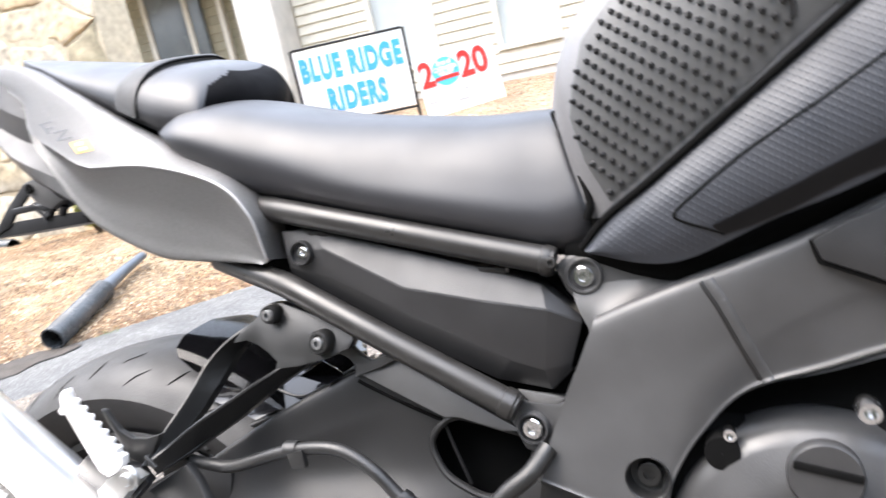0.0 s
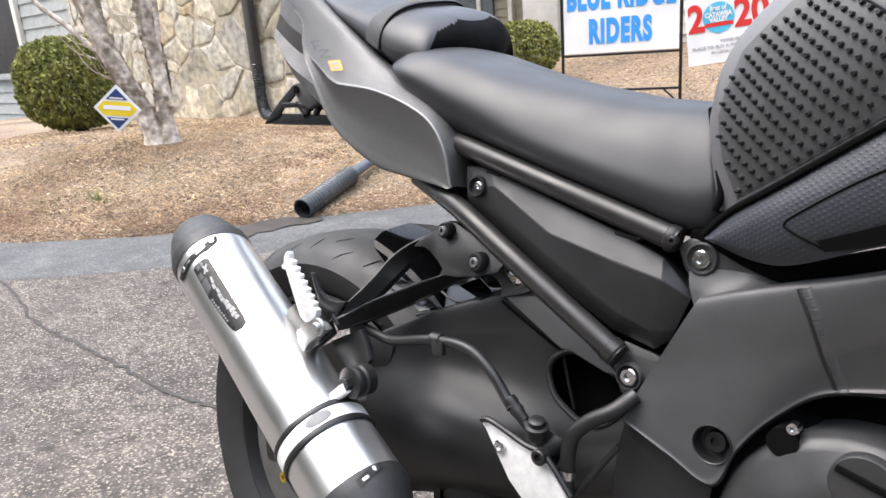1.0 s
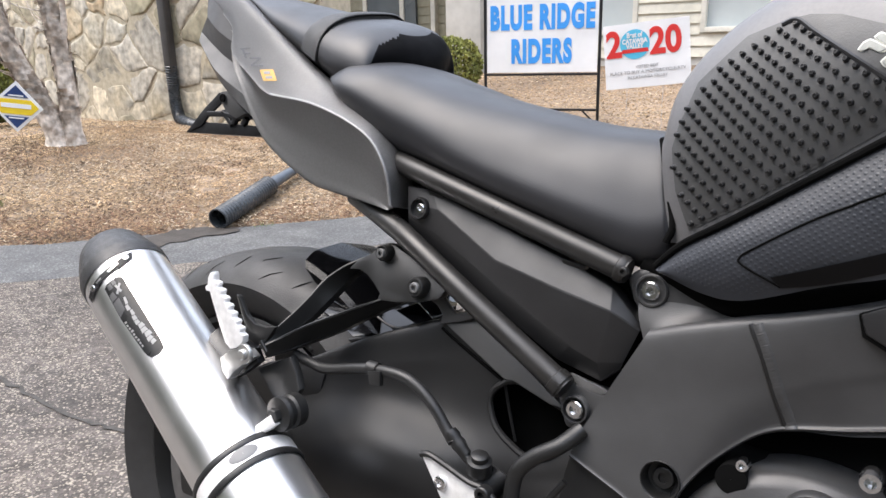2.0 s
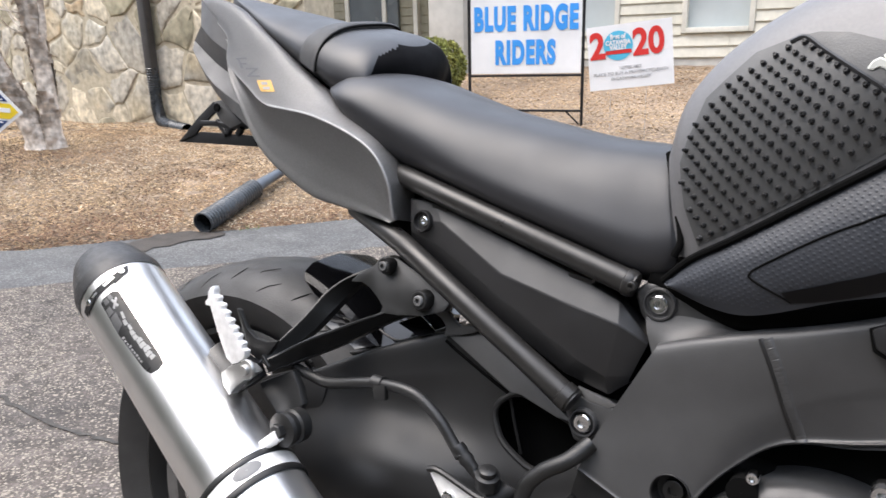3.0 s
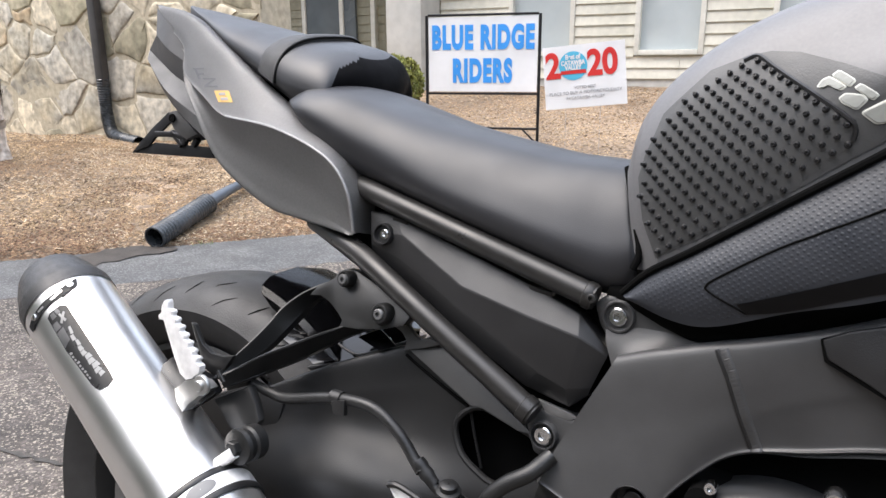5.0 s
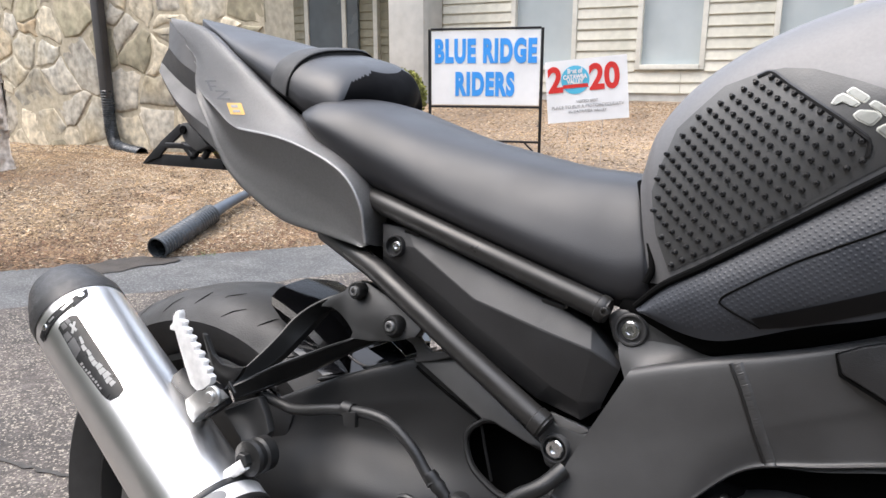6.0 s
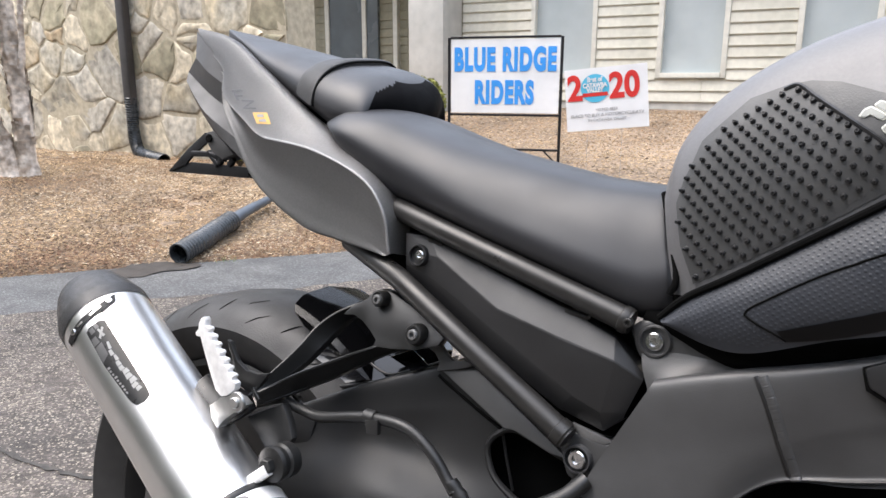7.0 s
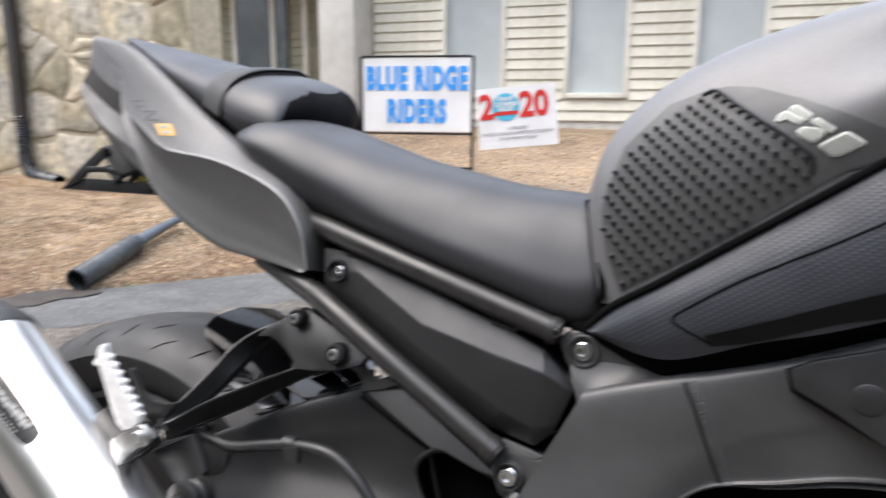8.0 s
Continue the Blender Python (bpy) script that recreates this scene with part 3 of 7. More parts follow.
# ---- drain hose on the ground ----
drain = thing("drain_hose", Matrix(), "black corrugated drain hose lying on the mulch edge", "drain hose")
HOSE = [(-2.727, 1.800, 0.052), (-2.753, 1.948, 0.080), (-2.794, 2.119, 0.110), (-2.816, 2.257, 0.140), (-2.834, 2.410, 0.175), (-2.852, 2.627, 0.215)]
part("hose", corrugated(HOSE[:4], 0.052, 0.022, 0.0045, 24), M_HOSE, drain, "ribbed black hose with an open end")
part("smooth_end", tube(HOSE[3:], lambda t: 0.036 - 0.014 * t, 12, 20), M_HOSE_LIT, drain, "smoother grey-blue length with a lit tone painted in")
part("bore", lathe([(-0.001, 0.056), (-0.002, 0.049), (0.02, 0.0485), (0.20, 0.0485), (0.20, 0.001)], HOSE[0], (-0.210, 0.964, 0.162), 24), M_HOSE, drain)



def weeds(at, count, seed):
    """A few thin blades of grass, each bent outwards."""
    rg = random.Random(seed)
    bm = bmesh.new()
    for _ in range(count):
        a, r = rg.uniform(0, 6.283), rg.uniform(0, 0.07)
        x, y = at[0] + math.cos(a) * r * 1.6, at[1] + math.sin(a) * r
        z, h, lean = bed_height(x, y), rg.uniform(0.015, 0.05), rg.uniform(0.005, 0.03)
        d = Vector((math.cos(a), math.sin(a), 0))
        s = Vector((-d.y, d.x, 0)) * 0.0022
        p = Vector((x, y, z))
        rows = [[p - s, p + s], [p + d * lean * 0.4 + Vector((0, 0, h * 0.6)) - s * 0.8, p + d * lean * 0.4 + Vector((0, 0, h * 0.6)) + s * 0.8], [p + d * lean + Vector((0, 0, h)) - s * 0.15, p + d * lean + Vector((0, 0, h)) + s * 0.15]]
        grid(bm, rows)
    return tagged(part("weeds", bm, M_WEED), "small tuft of green weeds in the mulch", "weeds", kind="stuff")


weeds((-2.50, 1.95), 70, 31)
weeds((-4.05, 1.35), 60, 32)

# ---- signs ----
sign = thing("yard_sign", pose(-2.24, 4.62, 0.31, 0, 0, 12), "white yard sign with blue lettering in a black iron frame", "sign")
SW, SH, SB = 0.89, 0.59, 0.338
part("board", box((SW - 0.03, 0.006, SH - 0.03), (0, 0, SB + SH / 2)), M_SIGN, sign, "white corrugated plastic board")
for x in (-SW / 2, SW / 2):
    part("post", beam([(x, 0, -0.1), (x, 0, SB + SH)], 0.022, 0.016, r=0.003, up=(0, 1, 0)), M_IRON, sign)
for z in (SB, SB + SH, 0.07):
    part("rail", beam([(-SW / 2 + 0.011, 0, z), (SW / 2 - 0.011, 0, z)], 0.016, 0.018, r=0.003), M_IRON, sign)
part("brace", beam([(SW / 2 - 0.02, 0, -0.03), (SW / 2 - 0.13, 0.02, 0.07)], 0.012, 0.012, r=0.002), M_IRON, sign)
words_on(sign, "lettering", "BLUE RIDGE", 0.232, (0, -0.006, SB + 0.415), M_BLUE, 0.565, 0.0135, spacing=1.17)
words_on(sign, "lettering", "RIDERS", 0.232, (0, -0.006, SB + 0.165), M_BLUE, 0.565, 0.0135, spacing=1.17)

card = thing("yard_sign", pose(-1.36, 4.42, 0.36, 0, 0, 12), "white yard sign with red 2020 and a light blue disc", "sign")
CARD = pose(0, 0, 0.43, 0, -5.5, 0)


def on_card(ob):
    ob.data.transform(CARD)
    return ob


on_card(part("board", box((0.565, 0.006, 0.43)), M_SIGN, card, "white corrugated plastic board"))
on_card(words_on(card, "numeral", "2", 0.24, (-0.215, -0.006, 0.075), M_RED, 0.86, 0.008))
on_card(words_on(card, "numeral", "20", 0.24, (0.125, -0.006, 0.075), M_RED, 0.86, 0.008))
on_card(part("disc", lathe([(0, 0.098), (0.002, 0.098), (0.002, 0.0005)], (-0.075, -0.004, 0.075), (0, -1, 0), 40), M_CYAN, card))
on_card(part("banner", slab([(-0.165, -0.008, 0.02), (0.015, -0.008, 0.02), (0.01, -0.008, 0.045), (-0.16, -0.008, 0.045)], 0.002), M_RED, card))
on_card(words_on(card, "lettering", "CATAWBA", 0.042, (-0.075, -0.009, 0.095), M_SIGN, 0.8, 0.002))
on_card(words_on(card, "lettering", "VALLEY", 0.042, (-0.075, -0.009, 0.062), M_SIGN, 0.8, 0.002))
on_card(words_on(card, "lettering", "Best of", 0.045, (-0.075, -0.009, 0.135), M_SIGN, 0.8, 0.002))
on_card(words_on(card, "lettering", "VOTED BEST", 0.027, (0, -0.006, -0.075), M_FINE, 1.0))
on_card(words_on(card, "lettering", "PLACE TO BUY A MOTORCYCLE/ATV", 0.03, (0, -0.006, -0.11), M_FINE, 1.0))
on_card(words_on(card, "lettering", "IN CATAWBA VALLEY", 0.027, (0, -0.006, -0.145), M_FINE, 1.0))
for x in (-0.12, 0.12):
    part("stake", tube([(x, 0.008, -0.15), (x, 0.008, 0.4)], 0.0011, n=6, up=(0, 1, 0)), M_FINE, card)

diamond = thing("yard_sign", pose(-4.29, 1.70, 0.2, 0, 0, 38), "small diamond yard sign in white, yellow and navy", "sign")
DI = pose(0, 0, 0.39, 0, 8, 0)
for nm, pts, y, mat in (("board", [(-0.15, 0), (0, -0.15), (0.15, 0), (0, 0.15)], 0, M_SIGN),
                        ("band", [(-0.127, 0), (-0.083, -0.044), (0.083, -0.044), (0.127, 0), (0.083, 0.044), (-0.083, 0.044)], -0.003, M_YELP),
                        ("triangle", [(-0.070, 0.056), (0.070, 0.056), (0, 0.126)], -0.003, M_NAVY),
                        ("triangle", [(-0.070, -0.056), (0, -0.126), (0.070, -0.056)], -0.003, M_NAVY)):
    ob = part(nm, slab([(x, y, z) for x, z in pts], 0.004), mat, diamond)
    ob.data.transform(DI)
for x, z, w, h, mat in ((0, 0.066, 0.085, 0.008, M_SIGN), (0, -0.066, 0.085, 0.008, M_SIGN), (0, 0.006, 0.17, 0.026, M_SIGN)):
    ob = part("print_bar", box((w, 0.002, h), (x, -0.0045, z)), mat, diamond)
    ob.data.transform(DI)
part("stake", tube([(0, 0.012, -0.1), (0, 0.012, 0.4)], 0.0014, n=6, up=(0, 1, 0)), M_TWIG, diamond)

# ---- shrubs ----


def shrub(at, w, h, leaves, label, seed):
    """A clipped round shrub: twigs inside and a shell of small leaves with an uneven outline."""
    rng = random.Random(seed)
    s = thing("bush", Matrix.Translation(at), label, "bush")
    bm = bmesh.new()
    for _ in range(26):
        a, e = rng.uniform(0, 6.28), rng.uniform(0.25, 1.45)
        tip = Vector((math.cos(a) * math.cos(e) * w * 0.42, math.sin(a) * math.cos(e) * w * 0.42, h * 0.1 + math.sin(e) * h * 0.8))
        tube([(0, 0, -0.05), tip * 0.5 + Vector((0, 0, -0.05)), tip], lambda t: 0.012 * (1 - 0.7 * t), 5, 5, bm, (0.3, 0.2, 1))
    part("twig_frame", bm, M_TWIG, s)
    verts, faces = [], []
    for _ in range(leaves):
        u, v = rng.uniform(-1, 1), rng.uniform(0, 6.283)
        d = Vector((math.sqrt(1 - u * u) * math.cos(v), math.sqrt(1 - u * u) * math.sin(v), u))
        sq = (abs(d.x) ** 2.6 + abs(d.y) ** 2.6 + abs(d.z) ** 2.6) ** (-1 / 2.6)
        rad = sq * (rng.uniform(0.70, 1.0) ** 0.5) * (1 + 0.07 * noise.noise(d * 4 + Vector((seed, 0, 0))))
        p = Vector((d.x * rad * w / 2, d.y * rad * w / 2, h / 2 + d.z * rad * h / 2))
        if p.z < 0.03 * h and rng.random() < 0.7:
            continue
        m = Matrix.Translation(p) @ Euler((rng.uniform(0, 6.3), rng.uniform(0, 6.3), rng.uniform(0, 6.3))).to_matrix().to_4x4()
        a, b = rng.uniform(0.016, 0.028), rng.uniform(0.009, 0.014)
        k = len(verts)
        verts += [m @ Vector(q) for q in ((-a, 0, 0), (0, -b, 0.002), (a, 0, 0), (0, b, 0.002), (0, 0, -0.003))]
        faces += [(k, k + 1, k + 2, k + 3), (k, k + 4, k + 1), (k + 1, k + 4, k + 2), (k + 2, k + 4, k + 3), (k + 3, k + 4, k)]
    me = bpy.data.meshes.new("foliage")
    me.from_pydata(verts, [], faces)
    me.materials.append(M_LEAF)
    part("foliage", me, M_LEAF, s, "dense small green leaves")
    return s


shrub((-6.55, 2.48, 0.31), 0.90, 0.82, 16000, "rounded clipped green boxwood bush on the mulch", 3)
shrub((-3.55, 5.35, 0.44), 0.62, 0.52, 5000, "small rounded green bush by the porch column", 8)

shrub((-4.00, 3.52, 0.30), 0.22, 0.36, 1500, "small green shrub against the stone wall", 21)

# ---- tree ----
tree = thing("tree", pose(-4.70, 2.19, 0.31), "pale multi-stemmed tree trunk with peeling bark", "tree")


def limb(points, r0, r1, seed, parent=tree, name="trunk"):
    bm = bmesh.new()
    p = spline(points, 26)
    rows = []
    for i, q in enumerate(p):
        t = i / 25
        d = (p[min(i + 1, 25)] - p[max(i - 1, 0)]).normalized()
        side = d.cross(Vector((0.2, 1, 0))).normalized()
        top = side.cross(d)
        r = r0 + (r1 - r0) * t + (0.05 * r0 / 0.08) * max(0, 0.12 - t) / 0.12
        rows.append([q + (side * math.cos(a) + top * math.sin(a)) * r * (1 + 0.16 * noise.noise((math.cos(a) * 1.3, math.sin(a) * 1.3, t * 7 + seed))) for a in [6.283 * k / 18 for k in range(18)]])
    grid(bm, rows, True, True)
    return part(name, bm, M_BARK, parent)


limb([(-0.02, -0.02, -0.12), (-0.04, -0.04, 0.1), (-0.11, -0.09, 0.34), (-0.20, -0.17, 0.63), (-0.27, -0.22, 1.0), (-0.35, -0.26, 1.5), (-0.4, -0.25, 2.6)], 0.078, 0.06, 1)
limb([(0.045, 0.04, -0.12), (0.045, 0.04, 0.15), (0.05, 0.05, 0.42), (0.04, 0.04, 0.72), (0.03, 0.03, 1.05), (0.0, 0.05, 1.5), (-0.05, 0.2, 2.6)], 0.062, 0.048, 4)
limb([(-0.16, -0.13, 0.5), (-0.36, -0.33, 0.82), (-0.55, -0.50, 1.15), (-0.8, -0.6, 2.2)], 0.022, 0.012, 7)
limb([(0.02, 0.02, 0.5), (0.10, 0.06, 0.72), (0.13, 0.07, 1.0), (0.2, 0.1, 1.6)], 0.026, 0.015, 9)
for k in range(14):
    rg = random.Random(40 + k)
    h = rg.uniform(0.4, 1.1)
    x = -0.42 * h if k % 2 else 0.0
    d = Vector((rg.uniform(-0.25, 0.3), rg.uniform(-0.3, 0.1), rg.uniform(0.1, 0.3)))
    limb([(x, x * 0.8, h), (x + d.x * 0.5, x * 0.8 + d.y * 0.6, h + d.z * 0.3), (x + d.x, x * 0.8 + d.y, h + d.z)], 0.005, 0.0016, 11 + k, tree, "branch")


def bark_strips(axis_points, r, count, seed):
    """Loose plates of bark that curl away from a stem."""
    rg = random.Random(seed)
    p = spline(axis_points, 60)
    bm = bmesh.new()
    for _ in range(count):
        i = rg.randint(2, 42)
        ang, ln, w = rg.uniform(0, 6.283), rg.randint(3, 8), rg.uniform(0.18, 0.5)
        rows = []
        for k in range(ln):
            q = p[min(i + k, 59)]
            lift = r * (1.04 + 0.22 * abs(k / (ln - 1) - 0.4) ** 1.5 * 2)
            rows.append([q + Vector((math.cos(ang + s * w), math.sin(ang + s * w), 0)) * (lift + 0.003 * rg.random()) for s in (-1, -0.3, 0.4, 1)])
        grid(bm, rows)
    return tagged(part("loose_bark", thicken(bm, 0.003), M_BARK, tree, "curling plates of loose bark"), kind="stuff")


bark_strips([(-0.04, -0.04, 0.1), (-0.11, -0.09, 0.34), (-0.20, -0.17, 0.63), (-0.27, -0.22, 1.0), (-0.35, -0.26, 1.5)], 0.074, 60, 2)
bark_strips([(0.045, 0.04, 0.05), (0.05, 0.05, 0.42), (0.04, 0.04, 0.72), (0.03, 0.03, 1.05), (0.0, 0.05, 1.5)], 0.058, 80, 3)

# ---- the motorcycle, in its own frame: x ahead, y to its left, z up; it leans on its side stand ----
BIKE = pose(-0.5492, 0.0302, 0, -10, 0, -4)
bike = thing("motorcycle", BIKE, "matte grey and black sports motorcycle leaning on its stand", "motorcycle")

# rear wheel
AX = Vector((0.020, 0, 0.3107))
tyre_profile = [(-0.062, 0.217), (-0.072, 0.228), (-0.084, 0.245), (-0.091, 0.257), (-0.096, 0.268), (-0.0885, 0.2805), (-0.0815, 0.289), (-0.066, 0.3005), (-0.035, 0.3078), (0, 0.310)]
wheel = part("wheel", lathe([(-0.075, 0.224), (-0.078, 0.216), (-0.062, 0.205), (-0.03, 0.196), (0.03, 0.196), (0.062, 0.205), (0.078, 0.216), (0.075, 0.224)], AX, (0, 1, 0), 64), M_ARM, bike, "black alloy rear rim")
part("tyre", lathe(tyre_profile + [(-a, r) for a, r in tyre_profile[-2::-1]], AX, (0, 1, 0), 128), M_TYRE, wheel, "black road tyre with short slanting tread cuts", 34)
part("hub", lathe([(-0.09, 0.03), (-0.08, 0.055), (0.08, 0.055), (0.09, 0.03)], AX, (0, 1, 0), 24), M_ARM, wheel)
for k in range(5):
    a = radians(72 * k + 20)
    d = Vector((math.cos(a), 0, math.sin(a)))
    part("spoke", beam([AX + d * 0.05, AX + d * 0.205], 0.045, 0.03, r=0.006, up=(0, 1, 0)), M_ARM, wheel)
part("brake_disc", lathe([(-0.103, 0.085), (-0.103, 0.1335), (-0.098, 0.1335), (-0.098, 0.085), (-0.103, 0.085)], AX, (0, 1, 0), 48), M_CLEVIS, wheel, "steel brake disc")


def tread_point(a, w, lift=0.0):
    """A place on the tread: the angle round the axle and the distance across."""
    r = np.interp(abs(w), [0, 0.035, 0.066, 0.0815, 0.0885, 0.096], [0.310, 0.3078, 0.3005, 0.289, 0.2805, 0.268]) + lift
    return AX + Vector((math.cos(a) * r, w, math.sin(a) * r))


def groove(a0, w0, a1, w1, width=0.0050):
    """A raised near-black strip that paints a tread cut's shade, pointed at both ends."""
    bm = bmesh.new()
    rows = []
    for i in range(9):
        t = i / 8
        a, w = a0 + (a1 - a0) * t, w0 + (w1 - w0) * t
        s = width * (0.25 + 0.75 * math.sin(math.pi * t))
        rows.append([tread_point(a - s, w, 0.0005), tread_point(a - s * 0.4, w, 0.0008), tread_point(a + s * 0.4, w, 0.0008), tread_point(a + s, w, 0.0005)])
    grid(bm, rows)
    return part("tread_groove", bm, M_GROOVE, wheel)


for k in range(16):
    for side in (-1, 1):
        for turn, w0, w1, lean in ((85.5, 0.089, 0.073, 4.9), (74.3, 0.0830, 0.064, 2.5), (66.5, 0.069, 0.048, 2.8)):
            c = radians(turn + 22.5 * k + (11 if side > 0 else 0))
            groove(c, side * w0, c - radians(lean), side * w1)

# swingarm, axle end, inner fender
part("swingarm", beam([(-0.05, 0.118, 0.30), (0.14, 0.122, 0.33), (0.35, 0.12, 0.38), (0.53, 0.112, 0.40)], 0.04, 0.075, 16, 0.012), M_FRAME, bike, "black banana-shaped aluminium swingarm")
part("axle_nut", lathe([(-0.03, 0.0075), (0.004, 0.0075), (0.006, 0.0066), (0.006, 0.0034), (0.001, 0.003), (0.001, 0.0003)], (0.0509, -0.1650, 0.3083), (0, -1, 0), 24), M_GOLD, bike, "gold anodised spool")
part("axle_end", lathe([(-0.03, 0.0065), (0.003, 0.0065), (0.005, 0.005), (0.005, 0.0003)], (0.0260, -0.1650, 0.3449), (0, -1, 0), 20), M_STEEL, bike)

fender = bmesh.new()
rows = []
for i in range(29):
    t = i / 28
    rows.append([AX + Vector((math.cos(radians(34 + (end - 34) * t)) * r, w, math.sin(radians(34 + (end - 34) * t)) * r)) for w, r, end in ((-0.074, 0.309, 69.5), (-0.0765, 0.3185, 73), (-0.0715, 0.3255, 74.5), (-0.063, 0.3300, 75), (-0.055, 0.3330, 75.5), (-0.04, 0.3350, 76), (0, 0.338, 77), (0.04, 0.335, 76), (0.055, 0.333, 75.5), (0.0715, 0.3255, 74.5), (0.074, 0.309, 69.5))])
grid(fender, rows)
part("rear_hugger", thicken(fender, 0.003), M_GLOSS, bike, "glossy black hugger over the rear tyre", 14)
from mathutils.bvhtree import BVHTree


def within(poly, x, z):
    """Whether a place lies inside an outline, seen from the side."""
    hit = False
    for (ax, _, az), (bx, _, bz) in zip(poly, poly[1:] + poly[:1]):
        if (az > z) != (bz > z) and x < ax + (z - az) / (bz - az) * (bx - ax):
            hit = not hit
    return hit


# centre section behind the shock: shock linkage cover and inner plates
skin = [
    [(0.1204, -0.092, 0.4965), (0.2408, -0.09, 0.5576), (0.3160, -0.06, 0.5880), (0.3800, -0.04, 0.6130), (0.4507, 0.02, 0.5707)],
    [(0.1333, -0.106, 0.5058), (0.2517, -0.105, 0.5643), (0.3311, -0.0784, 0.5976), (0.4031, -0.0714, 0.6274), (0.4815, -0.068, 0.6016)],
    [(0.1377, -0.108, 0.4977), (0.2571, -0.107, 0.5375), (0.3375, -0.0826, 0.5585), (0.4106, -0.0747, 0.5729), (0.4883, -0.07, 0.5495)],
    [(0.1467, -0.113, 0.4675), (0.2526, -0.111, 0.5036), (0.3257, -0.0926, 0.5062), (0.4027, -0.0814, 0.5126), (0.4942, -0.074, 0.5145)],
    [(0.1726, -0.138, 0.4107), (0.2749, -0.14, 0.4482), (0.3522, -0.122, 0.4582), (0.419, -0.096, 0.4636), (0.5028, -0.082, 0.484)],
    [(0.1623, -0.118, 0.3329), (0.2682, -0.12, 0.373), (0.3489, -0.114, 0.3944), (0.4235, -0.1, 0.4106), (0.5088, -0.09, 0.4386)],
    [(0.0898, -0.04, 0.2575), (0.2084, -0.04, 0.3026), (0.3046, -0.04, 0.3324), (0.3962, -0.04, 0.3613), (0.4937, -0.04, 0.3992)]]
skin_bm = loft(skin, 90, 110)
skin_bm.normal_update()
pocket = [(0.4078, -0.0860, 0.5503), (0.3973, -0.0860, 0.5419), (0.3920, -0.0860, 0.5319), (0.3932, -0.0860, 0.5207), (0.4027, -0.0860, 0.5044), (0.4204, -0.0860, 0.4924), (0.4415, -0.0860, 0.4848), (0.4627, -0.0860, 0.4916), (0.4817, -0.0860, 0.5166), (0.4798, -0.0860, 0.5339), (0.4571, -0.0860, 0.5422), (0.4325, -0.0860, 0.5495), (0.4187, -0.0860, 0.5526)]
SKIN = BVHTree.FromBMesh(skin_bm)
bmesh.ops.delete(skin_bm, geom=[f for f in skin_bm.faces if within(pocket, *f.calc_center_median().xz)], context="FACES")
arm = part("swingarm", skin_bm, M_ARM, bike, "black cast aluminium swingarm with a smooth curved flank", 50)


def on_skin(pts, lift, count):
    out = []
    for q in spline(pts, count):
        p, nrm, _, _ = SKIN.find_nearest(q)
        out.append(p + (nrm if nrm.y < 0 else -nrm) * lift)
    return out


part("side_plate", slab([(0.3317, -0.0857, 0.5939), (0.3611, -0.0807, 0.6079), (0.3692, -0.0817, 0.6052), (0.4836, -0.1015, 0.5485), (0.4663, -0.1015, 0.5485), (0.4254, -0.0979, 0.5589), (0.4146, -0.0981, 0.5584)], 0.012, 0.002), M_FRAME, arm, "satin grey-black frame plate", 20)
part("pocket_rib", tube([(0.4014, -0.0700, 0.5418), (0.4075, -0.0700, 0.5213), (0.4187, -0.0700, 0.4885)], 0.0016, n=6), M_ARM, arm)
part("seam", tube(on_skin([(0.3261, -0.0760, 0.5868), (0.3611, -0.0760, 0.5684), (0.4039, -0.0760, 0.5486)], 0.0008, 30), 0.0018, n=6), M_SHADE_BLACK, arm, "fine black joint line")
# the pocket's inner shade is a near-black sheet behind the opening
part("pocket", slab([(0.35, -0.046, 0.45), (0.53, -0.046, 0.45), (0.53, -0.046, 0.585), (0.35, -0.046, 0.565)], 0.01, 0.001), M_SHADE_BLACK, arm, "near-black sheet painted for the shade inside the pocket")
rim_line = [Vector(p) for p in on_skin(pocket + pocket[:1], 0.0, 60)]
part("pocket_rim", tube(rim_line, 0.0034, n=8, up=(0, 1, 0)), M_ARM, arm, "rounded lip of the pocket")
part("swingarm_end", beam([(-0.05, -0.112, 0.31), (0.02, -0.110, 0.325), (0.12, -0.108, 0.38), (0.24, -0.09, 0.43)], 0.036, lambda s: 0.06 + 0.03 * s, 16, 0.012), M_ARM, arm)
part("hugger_flank", loft([[(0.0994, -0.0200, 0.5735), (0.1898, -0.0200, 0.5982), (0.2556, -0.0200, 0.6119), (0.3041, -0.0200, 0.6107)], [(0.1296, -0.0580, 0.5389), (0.2136, -0.0560, 0.5715), (0.2745, -0.0540, 0.5923), (0.3225, -0.0520, 0.6075)], [(0.1272, -0.0760, 0.5002), (0.2225, -0.0740, 0.5484), (0.2818, -0.0720, 0.5754), (0.3322, -0.0680, 0.6021)]], 20, 14), M_GLOSS, bike, "glossy black inner flank of the hugger")
skirt = part("hugger_skirt", slab([(0.1267, -0.0780, 0.4970), (0.1575, -0.0760, 0.5230), (0.2380, -0.0740, 0.5576), (0.3098, -0.0720, 0.5947), (0.3325, -0.0700, 0.6061), (0.3285, -0.0700, 0.5957), (0.2674, -0.0720, 0.5648), (0.1921, -0.0760, 0.5295), (0.1385, -0.0780, 0.4998)], 0.02, 0.003), M_GLOSS, bike, "glossy black hugger skirt")
part("skirt_lip", tube([(0.2281, -0.0720, 0.5784), (0.2455, -0.0730, 0.5725), (0.2644, -0.0740, 0.5727), (0.2965, -0.0730, 0.5873), (0.3222, -0.0720, 0.6008), (0.2992, -0.0700, 0.6155)], 0.0016, 24, 8), M_PANEL, skirt)
